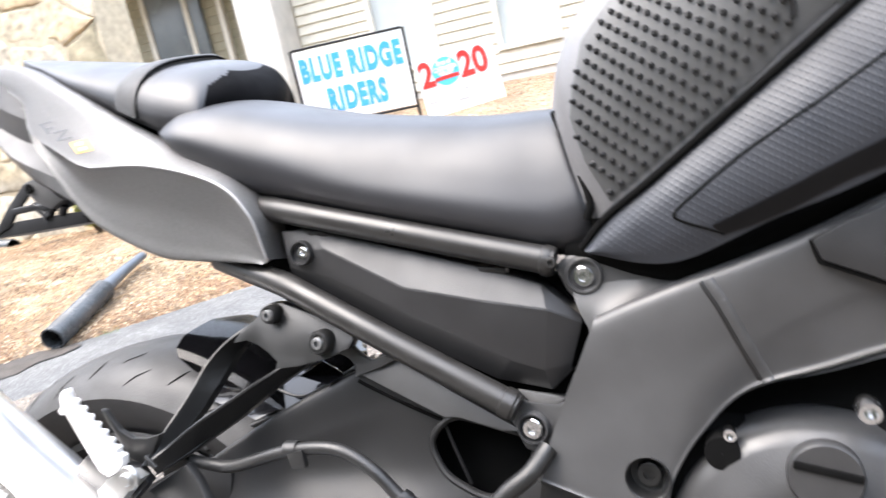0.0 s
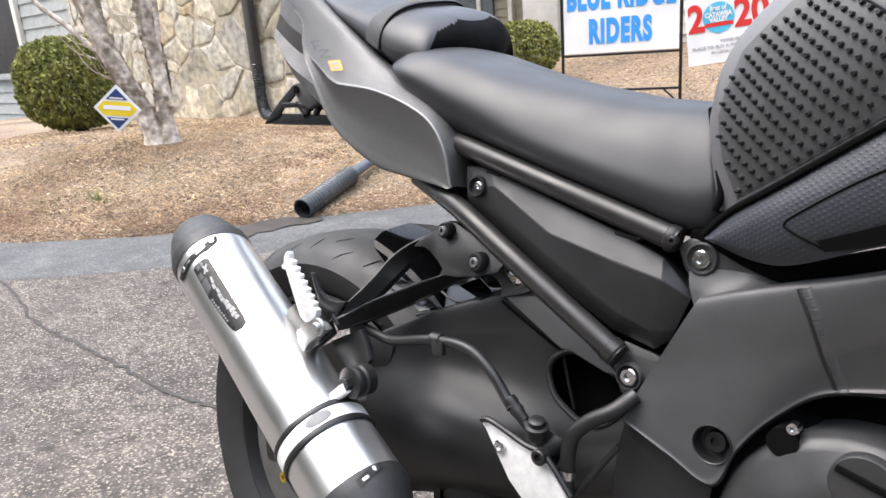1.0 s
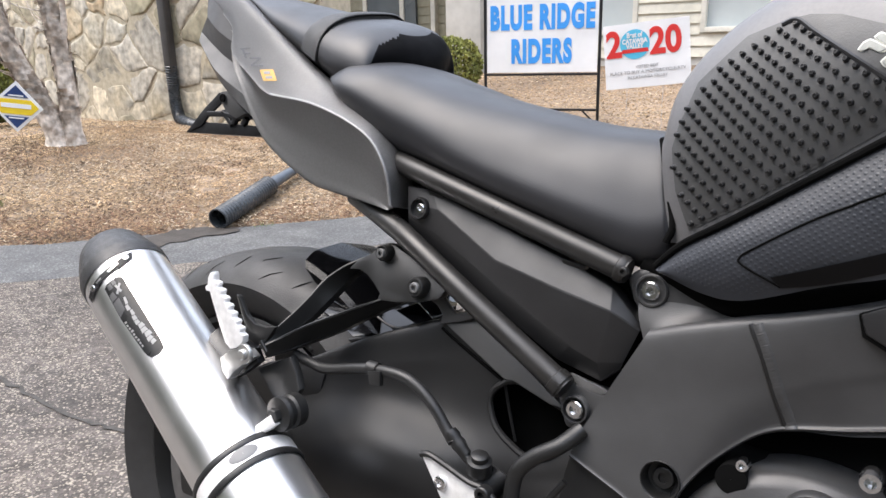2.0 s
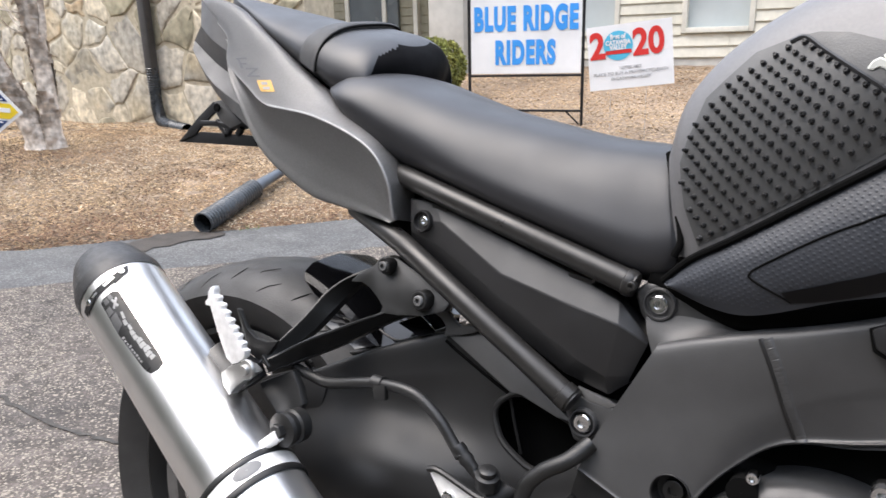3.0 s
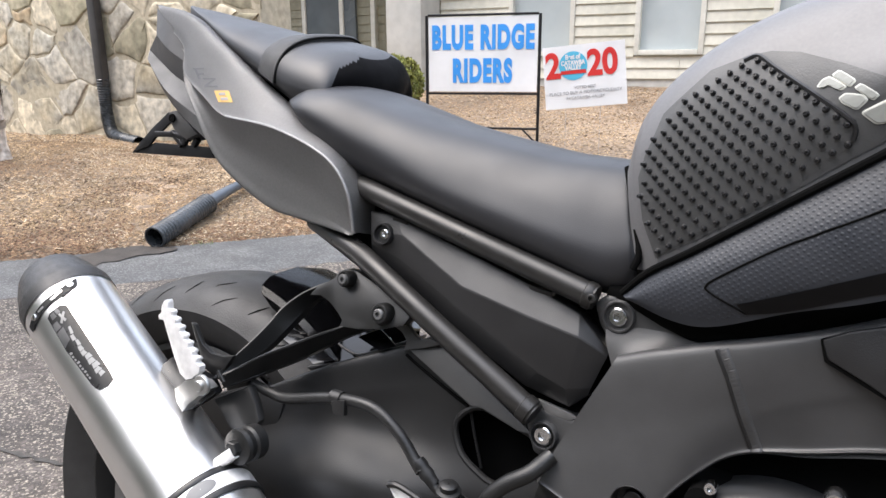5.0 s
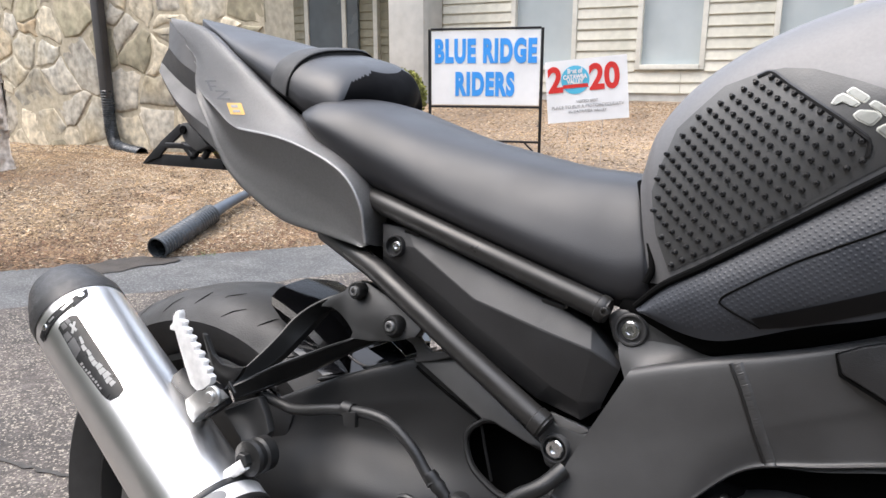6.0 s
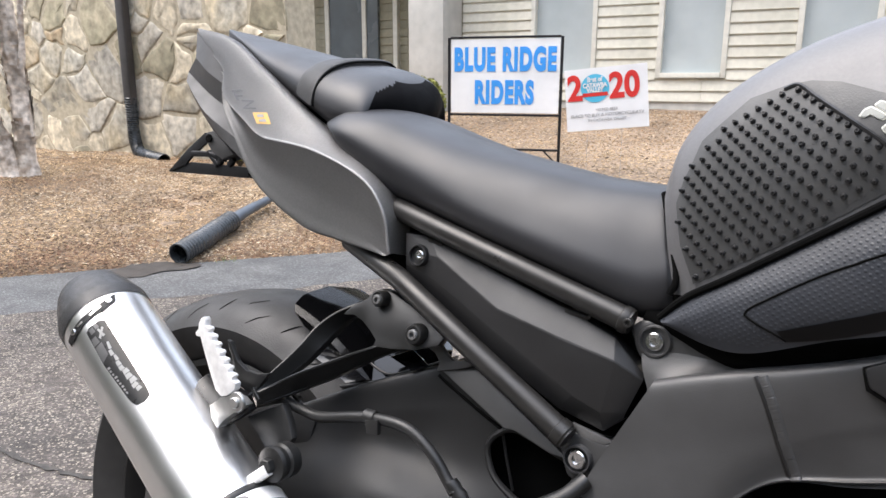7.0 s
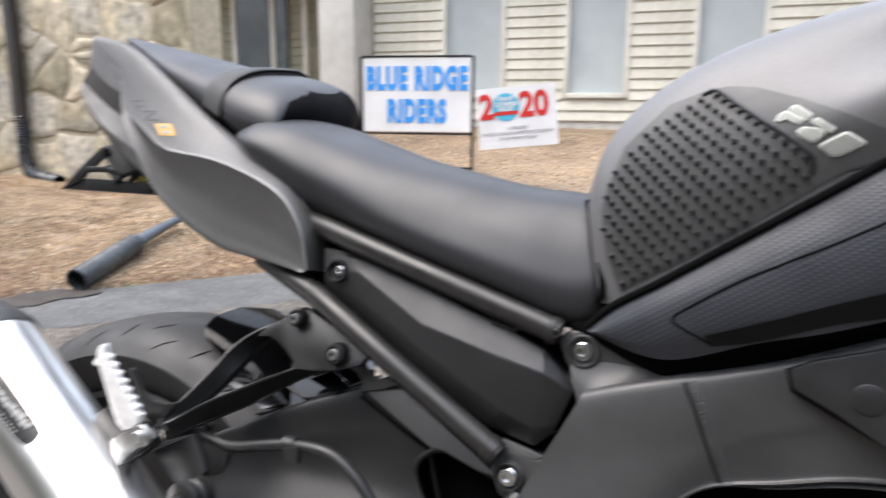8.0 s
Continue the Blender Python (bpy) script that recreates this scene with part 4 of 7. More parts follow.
part("skirt_lip", tube([(0.1305, -0.0760, 0.5183), (0.1751, -0.0770, 0.5366), (0.2286, -0.0770, 0.5549), (0.2403, -0.0770, 0.5600)], lambda s: 0.004 * (1 - 0.8 * s), 20, 8), M_PANEL, skirt)
# facets added and tilted so the hugger shows patches of mirrored sky
for step in ([(0.1274, -0.0777, 0.5757), (0.1437, -0.0647, 0.5831), (0.1914, -0.0787, 0.5751), (0.1751, -0.0904, 0.5684)], [(0.2651, -0.0853, 0.5943), (0.2815, -0.0689, 0.6038), (0.3153, -0.0854, 0.5943), (0.3017, -0.0957, 0.5884)], [(0.1981, -0.0910, 0.5596), (0.2096, -0.0773, 0.5675), (0.2366, -0.0859, 0.5626), (0.2170, -0.0975, 0.5559)]):
    part("hugger_step", slab(step, 0.003, 0.001), M_GLOSS, skirt, "added gloss facet tilted to mirror the sky")
bolt(skirt, (0.2959, -0.0750, 0.5936), 0.0045, depth=0.005, label="small screw")

# a line partway between two others
def mixed(p, q, t, y=0.0):
    return [tuple(Vector(a).lerp(Vector(b), t) + Vector((0, y, 0))) for a, b in zip(p, q)]


# subframe tubes
for s in (1, -1):
    q = Matrix.Diagonal((1, s, 1, 1))
    upper = [q @ Vector(p) for p in ((0.2606, -0.0920, 0.7557), (0.2896, -0.1030, 0.7488), (0.4101, -0.1040, 0.7151), (0.5271, -0.1040, 0.6823))]
    lower = [q @ Vector(p) for p in ((0.1866, -0.0740, 0.7112), (0.2398, -0.0880, 0.6942), (0.2808, -0.1050, 0.6839), (0.3824, -0.1080, 0.6265), (0.4845, -0.1100, 0.5706))]
    part("subframe_tube", tube(upper, 0.0110, n=20), M_TUBE, bike, "satin dark bronze-black frame tube")
    part("subframe_tube", tube(lower, 0.0115, n=20), M_TUBE, bike, "satin dark bronze-black frame tube")
part("collar", lathe([(0, 0.0112), (0.001, 0.0128), (0.010, 0.0128), (0.012, 0.0112)], (0.4729, -0.1100, 0.5769), (0.8791, 0.0000, -0.4767), 24), M_TUBE, bike)
part("collar", lathe([(0, 0.0112), (0.001, 0.0122), (0.006, 0.0122), (0.008, 0.0112)], (0.5180, -0.1040, 0.6846), (0.9625, 0.0000, -0.2713), 24), M_TUBE, bike)
bolt(bike, (0.5278, -0.1170, 0.6834), 0.004, mat=M_TUBE, depth=0.003, label="small black screw")

# side cover between the tubes: an upper and a lower facet along a crease
top_edge = [(0.2793, -0.0960, 0.7309), (0.3117, -0.0970, 0.7305), (0.4086, -0.0980, 0.7007), (0.4792, -0.0980, 0.6783), (0.5131, -0.0980, 0.6652), (0.5409, -0.0970, 0.6384)]
crease = [(0.2857, -0.1020, 0.7113), (0.3265, -0.1060, 0.7119), (0.4011, -0.1120, 0.6728), (0.4657, -0.1120, 0.6581), (0.5183, -0.1100, 0.6472), (0.5413, -0.1000, 0.6341)]
low_edge = [(0.2825, -0.0940, 0.6871), (0.3167, -0.0950, 0.6717), (0.3978, -0.0960, 0.6239), (0.4663, -0.0960, 0.5904), (0.5108, -0.0960, 0.5807), (0.5271, -0.0960, 0.5951)]
fold = [(0.2856, -0.1000, 0.6984), (0.3244, -0.1040, 0.6878), (0.4025, -0.1100, 0.6503), (0.4838, -0.1100, 0.6095), (0.5097, -0.1060, 0.5996), (0.5294, -0.0980, 0.6027)]
bm = bmesh.new()
back = [[(x, y + 0.03, z) for x, y, z in e] for e in (top_edge, low_edge)]
grid(bm, [back[0], top_edge, crease, fold, low_edge, back[1]])
bmesh.ops.bevel(bm, geom=[e for e in bm.edges if e.is_manifold], offset=0.0009, segments=1, affect="EDGES")
side_cover = part("side_cover", bm, M_PANEL, bike, "faceted matte black side cover", 14)
part("boss", lathe([(0, 0.0115), (0.003, 0.0115), (0.005, 0.0106), (0.005, 0.0092), (0.0005, 0.0092), (0.0005, 0.001)], (0.3035, -0.1040, 0.7101), (0, -1, 0.1), 28), M_PANEL, side_cover)
bolt(side_cover, (0.3069, -0.1060, 0.7106), 0.0050, depth=0.004)
part("clip", slab([(0.3091, -0.1000, 0.7286), (0.3271, -0.1000, 0.7261), (0.3275, -0.1000, 0.7217), (0.3096, -0.1000, 0.7241)], 0.008, 0.001), M_RUBBER, side_cover)
part("clip", slab([(0.4633, -0.1000, 0.6834), (0.4864, -0.1000, 0.6801), (0.4864, -0.1000, 0.6760), (0.4638, -0.1000, 0.6788)], 0.008, 0.001), M_RUBBER, side_cover)
# near-black plate paints in the shade behind the side cover
part("inner_plate", slab([(0.2599, -0.0800, 0.7349), (0.5314, -0.0800, 0.6663), (0.5427, -0.0800, 0.6131), (0.5168, -0.0800, 0.5705), (0.4743, -0.0800, 0.5592), (0.2726, -0.0800, 0.6849)], 0.02, 0.002), M_SHADE_BLACK, bike)
part("bracket_tab", slab([(0.4828, -0.1000, 0.5823), (0.5126, -0.1000, 0.5771), (0.5207, -0.1000, 0.5742), (0.5135, -0.1000, 0.5697), (0.4921, -0.1000, 0.5717)], 0.004, 0.001), M_GUNMETAL, bike, "bare metal tab")

# main frame spar
spar_rails = [
    [(0.5476, -0.0920, 0.6346), (0.5714, -0.0920, 0.6432), (0.5935, -0.0920, 0.6503), (0.6228, -0.0920, 0.6603), (0.6545, -0.0920, 0.6701), (0.6984, -0.0920, 0.6857), (0.7689, -0.0920, 0.7157), (0.8192, -0.0920, 0.7379)],
    [(0.5520, -0.1165, 0.6343), (0.5777, -0.1175, 0.6444), (0.5989, -0.1185, 0.6520), (0.6270, -0.1195, 0.6619), (0.6574, -0.1205, 0.6715), (0.6991, -0.1205, 0.6865), (0.7663, -0.1205, 0.7150), (0.8142, -0.1205, 0.7363)],
    [(0.5181, -0.1160, 0.5654), (0.5477, -0.1175, 0.5752), (0.5732, -0.1185, 0.5832), (0.5993, -0.1190, 0.5949), (0.6280, -0.1195, 0.6100), (0.6628, -0.1180, 0.6285), (0.7114, -0.1165, 0.6498), (0.7565, -0.1165, 0.6678)],
    [(0.5078, -0.1190, 0.5413), (0.5403, -0.1205, 0.5403), (0.5734, -0.1205, 0.5428), (0.5955, -0.1190, 0.5592), (0.6210, -0.1185, 0.5840), (0.6560, -0.1150, 0.6082), (0.7032, -0.1120, 0.6286), (0.7533, -0.1115, 0.6459)],
    [(0.5019, -0.1225, 0.5214), (0.5439, -0.1235, 0.5069), (0.5803, -0.1230, 0.4961), (0.5954, -0.1190, 0.5249), (0.6169, -0.1150, 0.5556), (0.6505, -0.1095, 0.5866), (0.6997, -0.1065, 0.6015), (0.7572, -0.1060, 0.6164)],
    [(0.4988, -0.1205, 0.5159), (0.5424, -0.1215, 0.5004), (0.5830, -0.1210, 0.4860), (0.5976, -0.1160, 0.5193), (0.6175, -0.1120, 0.5493), (0.6505, -0.1080, 0.5804), (0.6999, -0.1080, 0.5958), (0.7577, -0.1080, 0.6112)],
    [(0.4840, -0.0850, 0.5014), (0.5295, -0.0850, 0.4837), (0.5724, -0.0850, 0.4684), (0.5886, -0.0850, 0.5042), (0.6109, -0.0850, 0.5375), (0.6454, -0.0850, 0.5712), (0.6969, -0.0850, 0.5873), (0.7570, -0.0850, 0.6035)]]
spar_rails = [r + [(r[-1][0] + 0.09, r[-1][1], r[-1][2] + (0.035 if k < 3 else 0.005))] for k, r in enumerate(spar_rails)]
spar_bm = loft(spar_rails, 56, 60)
spar_bm.normal_update()
SPAR = BVHTree.FromBMesh(spar_bm)


def on_spar(q, lift):
    p, nrm, _, _ = SPAR.ray_cast(Vector((q[0], -0.4, q[2])), Vector((0, 1, 0)))
    return Vector((q[0], (p.y if p else -0.115) - lift, q[2]))


recess = on_spar((0.5796, -0.1180, 0.5216), 0.0)
bmesh.ops.delete(spar_bm, geom=[f for f in spar_bm.faces if math.hypot(f.calc_center_median().x - recess.x, f.calc_center_median().z - recess.z) < 0.0155], context="FACES")
for v in spar_bm.verts:
    if v.is_boundary and math.hypot(v.co.x - recess.x, v.co.z - recess.z) < 0.024:
        k = 0.0156 / math.hypot(v.co.x - recess.x, v.co.z - recess.z)
        v.co.x, v.co.z = recess.x + (v.co.x - recess.x) * k, recess.z + (v.co.z - recess.z) * k
spar_ob = part("frame_spar", thicken(spar_bm, 0.006), M_FRAME, bike, "satin black cast aluminium frame spar", 60)
part("spar_foot", thicken(loft([[(0.4948, -0.1040, 0.5195), (0.5398, -0.1040, 0.5020), (0.5806, -0.1040, 0.4866)], [(0.4969, -0.1120, 0.5131), (0.5398, -0.1120, 0.4971), (0.5814, -0.1120, 0.4821)], [(0.4891, -0.1080, 0.4677), (0.5342, -0.1080, 0.4610), (0.5786, -0.1095, 0.4698)], [(0.4879, -0.1000, 0.3664), (0.5328, -0.1000, 0.3874), (0.5736, -0.1000, 0.4064)]], 14, 22), 0.02), M_FRAME, spar_ob, "lower facet of the spar", 60)
part("frame_ledge", loft([[(0.5496, -0.1080, 0.6253), (0.5684, -0.1145, 0.6395), (0.6263, -0.1145, 0.6613), (0.6713, -0.1145, 0.6760), (0.7250, -0.1145, 0.6961), (0.7669, -0.1145, 0.7150)], [(0.5401, -0.1040, 0.6468), (0.5687, -0.1040, 0.6528), (0.6242, -0.1040, 0.6644), (0.6702, -0.1040, 0.6784), (0.7249, -0.1040, 0.6985), (0.7675, -0.1040, 0.7177)], [(0.5356, -0.0960, 0.6643), (0.5776, -0.0960, 0.6771), (0.6219, -0.0920, 0.6675), (0.6689, -0.0920, 0.6806), (0.7248, -0.0920, 0.7009), (0.7683, -0.0920, 0.7203)]], 24, 8), M_FRAME, bike)
part("frame_neck", slab([(0.5239, -0.1000, 0.6774), (0.5343, -0.1000, 0.6860), (0.5537, -0.1000, 0.6923), (0.5942, -0.1000, 0.6770), (0.6275, -0.1000, 0.6663), (0.5956, -0.1000, 0.6466), (0.5608, -0.1000, 0.6312), (0.5442, -0.1000, 0.6176), (0.5443, -0.1000, 0.6421), (0.5310, -0.1000, 0.6590)], 0.03, 0.006, segments=3), M_FRAME, bike)
part("boss", lathe([(-0.01, 0.0142), (0.002, 0.0142), (0.0035, 0.0130), (0.0035, 0.0118), (-0.003, 0.0112), (-0.003, 0.001)], (0.5473, -0.1000, 0.6695), (0, -1, 0), 32), M_FRAME, spar_ob)
bolt(spar_ob, (0.5469, -0.0985, 0.6692), 0.0078, depth=0.005)
part("frame_neck", slab([(0.4714, -0.1000, 0.5609), (0.4836, -0.1000, 0.5747), (0.5184, -0.1000, 0.5720), (0.5308, -0.1000, 0.5969), (0.5258, -0.1000, 0.5527), (0.4970, -0.1000, 0.5287), (0.4830, -0.1000, 0.5324)], 0.03, 0.005, segments=3), M_FRAME, bike)
part("boss", lathe([(-0.01, 0.0132), (0.003, 0.0132), (0.0045, 0.0122), (0.0045, 0.0110), (-0.003, 0.0106), (-0.003, 0.001)], (0.4930, -0.1020, 0.5522), (0, -1, 0), 32), M_FRAME, spar_ob)
bolt(spar_ob, (0.4926, -0.1010, 0.5518), 0.0084, depth=0.005)
weld = bmesh.new()
seam = [on_spar(q, 0) for q in spline([(0.6352, -0.1163, 0.6631), (0.6446, -0.1163, 0.6447), (0.6571, -0.1163, 0.6129), (0.6672, -0.1163, 0.5871)], 160)]
rows = []
for i, p in enumerate(seam[:-1]):
    d = (seam[i + 1] - p).normalized()
    side = Vector((d.z, 0, -d.x)).normalized()
    ripple = 0.0015 + 0.0004 * noise.noise((i * 0.55, 0, 0)) + 0.0003 * noise.noise((i * 1.3, 5, 0))
    rows.append([on_spar(p + side * (s + 0.0006 * noise.noise((i * 0.2, s * 900, 4))), h) for s, h in ((-0.0036, -0.0006), (-0.0026, ripple * 0.7), (-0.0006, ripple + 0.0004 * noise.noise((i * 0.9, 3, 1))), (0.0018, ripple * 0.9 + 0.0005 * noise.noise((i * 0.7, 9, 1))), (0.0040, ripple * 0.55), (0.0058, -0.0006))])
grid(weld, rows)
part("weld_seam", weld, M_FRAME, spar_ob, "rippled weld seam across the spar", 80)
# darker tube along the bead paints in the shade on its left
part("weld_groove", tube([on_spar(p + Vector((-0.0052, 0, -0.001)), -0.0008) for p in seam[2::10]], 0.0022, n=8), M_ARM, spar_ob, "dark strip painted as the shade beside the weld")
part("pivot_recess", lathe([(-0.004, 0.0160), (0.0004, 0.0164), (0.0010, 0.0160), (0.0004, 0.0152), (-0.002, 0.0147), (-0.013, 0.0138), (-0.014, 0.0092), (-0.0085, 0.0088), (-0.008, 0.0080), (-0.008, 0.0042), (-0.011, 0.0040), (-0.011, 0.0003)], recess, (0, -1, 0.06), 36), M_CASTING, spar_ob, "round recess with the pivot bolt deep inside", 30)
part("insert_groove", slab([(0.6971, -0.1245, 0.6835), (0.7136, -0.1245, 0.6918), (0.7710, -0.1245, 0.7125), (0.7848, -0.1245, 0.6326), (0.7613, -0.1245, 0.6406), (0.7295, -0.1245, 0.6549), (0.7014, -0.1245, 0.6682)], 0.014, 0.001), M_SHADE_BLACK, spar_ob)
part("spar_insert", slab([(0.6985, -0.1270, 0.6837), (0.7135, -0.1270, 0.6922), (0.7707, -0.1270, 0.7127), (0.7843, -0.1270, 0.6333), (0.7610, -0.1270, 0.6412), (0.7304, -0.1270, 0.6580), (0.7033, -0.1270, 0.6706)], 0.012, 0.0022), M_PANEL, spar_ob, "black plastic insert panel")
part("plug", lathe([(0, 0.0105), (0.001, 0.0105), (0.0015, 0.0095), (0.0015, 0.0005)], (0.7484, -0.1270, 0.6719), (0, -1, 0), 24), M_PANEL, spar_ob)

# engine: clutch cover, filler plug, bolts, crankcase stand-in painted near-black as shade
part("crankcase", slab([(0.5623, -0.0700, 0.3931), (0.5626, -0.0600, 0.5005), (0.5962, -0.0600, 0.5533), (0.6493, -0.0600, 0.5879), (0.8585, -0.0700, 0.6533), (0.8759, -0.0700, 0.5393)], 0.14, 0.01), M_SHADE_BLACK, bike, "crankcase stand-in, near-black for the shade behind the covers")
CC = Vector((0.6870, -0.1080, 0.4561))
engine_cover = part("clutch_cover", lathe([(-0.04, 0.102), (0.000, 0.102), (0.007, 0.099), (0.012, 0.091), (0.015, 0.080), (0.020, 0.072), (0.023, 0.053), (0.024, 0.0005)], CC, (0, -1, 0), 64), M_ENGINE, bike, "dark grey round clutch cover")
part("filler_plug", lathe([(0, 0.0225), (0.008, 0.0225), (0.010, 0.021), (0.010, 0.0005)], (0.6925, -0.1340, 0.5356), (0, -1, 0), 36), M_ENGINE, engine_cover, "slotted oil filler plug")
part("slot", box((0.040, 0.003, 0.005), (0.6942, -0.1445, 0.5400), 0.001, m=pose(0, 0, 0, 0, 14, 0)), M_SHADE_BLACK, engine_cover)
bolt(engine_cover, (0.6378, -0.1140, 0.5532), 0.0048, depth=0.006)
bolt(engine_cover, (0.7206, -0.1280, 0.5757), 0.0075, depth=0.012)
# near-black disc painted as the shaded scallop in the cover's edge
part("cover_lug", lathe([(-0.02, 0.0118), (0.0005, 0.0118), (0.0006, 0.0003)], (0.6317, -0.1190, 0.5403), (0, -1, 0), 24), M_SHADE_BLACK, engine_cover)

# tank: a skin over rails from the lower edge up to the spine, and its mirror
right_rails = [
    [(0.5576, -0.1000, 0.7110), (0.5791, -0.1120, 0.7152), (0.6142, -0.1220, 0.7387), (0.6608, -0.1300, 0.7722), (0.7072, -0.1360, 0.8052), (0.7600, -0.1380, 0.8414), (0.8198, -0.1300, 0.8740)],
    [(0.5491, -0.1040, 0.7487), (0.5663, -0.1200, 0.7645), (0.6031, -0.1300, 0.7918), (0.6519, -0.1380, 0.8213), (0.7014, -0.1460, 0.8509), (0.7539, -0.1480, 0.8809), (0.8140, -0.1380, 0.9045)],
    [(0.5422, -0.1000, 0.7785), (0.5538, -0.1140, 0.8087), (0.5883, -0.1240, 0.8381), (0.6385, -0.1300, 0.8654), (0.6970, -0.1330, 0.8877), (0.7516, -0.1250, 0.9112), (0.8143, -0.1080, 0.9235)],
    [(0.5364, -0.0850, 0.7923), (0.5483, -0.0960, 0.8319), (0.5779, -0.1040, 0.8679), (0.6222, -0.1060, 0.9001), (0.6765, -0.1065, 0.9227), (0.7453, -0.1110, 0.9407), (0.8171, -0.1180, 0.9472)],
    [(0.5254, -0.0450, 0.7964), (0.5389, -0.0500, 0.8432), (0.5699, -0.0550, 0.8812), (0.6186, -0.0550, 0.9161), (0.6771, -0.0550, 0.9411), (0.7510, -0.0550, 0.9620), (0.8256, -0.0500, 0.9689)],
    [(0.5140, 0.0000, 0.7978), (0.5295, 0.0000, 0.8495), (0.5616, 0.0000, 0.8912), (0.6143, 0.0000, 0.9280), (0.6788, 0.0000, 0.9551), (0.7585, 0.0000, 0.9776), (0.8350, 0.0000, 0.9838)]]
rails = right_rails + [[(x, -y, z) for x, y, z in r] for r in right_rails[-2::-1]]
tank_bm = loft(rails, 44, 61)
tank_bm.normal_update()
TANK = BVHTree.FromBMesh(tank_bm)
tank = part("fuel_tank", tank_bm, M_TANK, bike, "matte silver-grey painted fuel tank", 60)


def on_tank(x, z, lift):
    """The place on the tank's right flank at a height and a length, raised by lift."""
    p, nrm, _, _ = TANK.ray_cast(Vector((x, -0.4, z)), Vector((0, 1, 0)))
    if p is None:
        p, nrm, _, _ = TANK.find_nearest(Vector((x, -0.13, z)))
    if nrm.y > 0:
        nrm = -nrm
    return p + nrm * lift, nrm


def soften(points, amount):
    """Cuts the corners of an outline round."""
    for _ in range(2):
        points = [a.lerp(b, t) for a, b in zip(points, points[1:] + points[:1]) for t in (amount, 1 - amount)]
    return points


def patch(outline, lift, steps=10):
    """A thin sheet that follows the tank's flank inside an outline."""
    bm = bmesh.new()
    rim = []
    for a, b in zip(outline, outline[1:] + outline[:1]):
        for i in range(steps):
            rim.append(Vector(a).lerp(Vector(b), i / steps))
    mid = sum(rim, Vector()) / len(rim)
    rows = []
    for k in [0.001] + [j / 14 for j in range(1, 15)]:
        rows.append([on_tank(*(mid.lerp(p, k)).xz, lift * (1 if k < 0.98 else 0.75))[0] for p in rim])
    rows.append([on_tank(*mid.lerp(p, 1.005).xz, -0.001)[0] for p in rim])
    grid(bm, rows, True)
    return bm


surround = [(0.5752, -0.1200, 0.7233), (0.5620, -0.1200, 0.7527), (0.5549, -0.1200, 0.7859), (0.5692, -0.1200, 0.8361), (0.6008, -0.1200, 0.8690), (0.6260, -0.1200, 0.8785), (0.6414, -0.1200, 0.8812), (0.6604, -0.1200, 0.8795), (0.6897, -0.1200, 0.8697), (0.7169, -0.1200, 0.8589), (0.7368, -0.1200, 0.8512), (0.7640, -0.1200, 0.8440), (0.7640, -0.1200, 0.8380), (0.7395, -0.1200, 0.8285), (0.7208, -0.1200, 0.8225), (0.7021, -0.1200, 0.8096), (0.6827, -0.1200, 0.7950), (0.6620, -0.1200, 0.7800), (0.6165, -0.1200, 0.7490)]
pad_line = [(0.5760, -0.1200, 0.7262), (0.5646, -0.1200, 0.7530), (0.5582, -0.1200, 0.7700), (0.5560, -0.1200, 0.7857), (0.5592, -0.1200, 0.8039), (0.5696, -0.1200, 0.8309), (0.5889, -0.1200, 0.8510), (0.6089, -0.1200, 0.8645), (0.6240, -0.1200, 0.8748), (0.6336, -0.1200, 0.8776), (0.6472, -0.1200, 0.8677), (0.6709, -0.1200, 0.8512), (0.6946, -0.1200, 0.8350), (0.7000, -0.1200, 0.8284), (0.6998, -0.1200, 0.8205), (0.6940, -0.1200, 0.8120), (0.6633, -0.1200, 0.7835), (0.6224, -0.1200, 0.7561)]
part("pad_base", patch(surround, 0.0008), M_PAD, tank, "smooth charcoal knee panel")
pad = part("tank_pad", patch(pad_line, 0.0013), M_PAD, tank, "charcoal rubber grip pad covered in studs")

stud_bm = lathe([(0, 0.0025), (0.0005, 0.0020), (0.0011, 0.0018), (0.0034, 0.0016), (0.0038, 0.0013), (0.0038, 0.0008), (0.0031, 0.0007), (0.0031, 0.0001)], (0, 0, 0), (0, 0, 1), 10)
stud_mesh = mesh_of("stud", stud_bm, M_STUD)
part("pad_rim", tube([on_tank(p[0], p[2], 0.0012)[0] for p in pad_line[8:15]], 0.0018, 60, 6), M_STUD, tank, "dark moulded rim of the pad")
# a near-black tube paints the shade between seat and tank
part("seat_trim", tube([(0.5360, -0.0840, 0.7938), (0.5487, -0.1000, 0.7627), (0.5595, -0.1060, 0.7276), (0.5559, -0.1060, 0.7112)], 0.0032, 20, 8), M_SHADE_BLACK, bike, "near-black tube painted as the shaded gap between seat and tank")
for j in range(-3, 22):
    for i in range(-9, 14):
        if j < 1 and i < 0:
            continue
        if j == 0:
            i += 0.5
        x = 0.62925 + 0.005389 * i - 0.007513 * j + 0.000069 * i * i - 0.000077 * i * j + 0.000002 * j * j
        z = 0.87463 - 0.003916 * i - 0.005185 * j - 0.000037 * i * i - 0.000030 * i * j + 0.000003 * j * j
        x, z = x + 0.0018, z + 0.0008
        if within(pad_line, x, z) and all(within(pad_line, x + a, z + b) for a, b in ((-0.0015, 0), (0, -0.0006))):
            p, nrm = on_tank(x, z, 0.0011)
            ob = new("stud", stud_mesh)
            ob.parent = pad
            ob.matrix_local = Matrix.Translation(p) @ nrm.to_track_quat("Z", "Y").to_matrix().to_4x4()

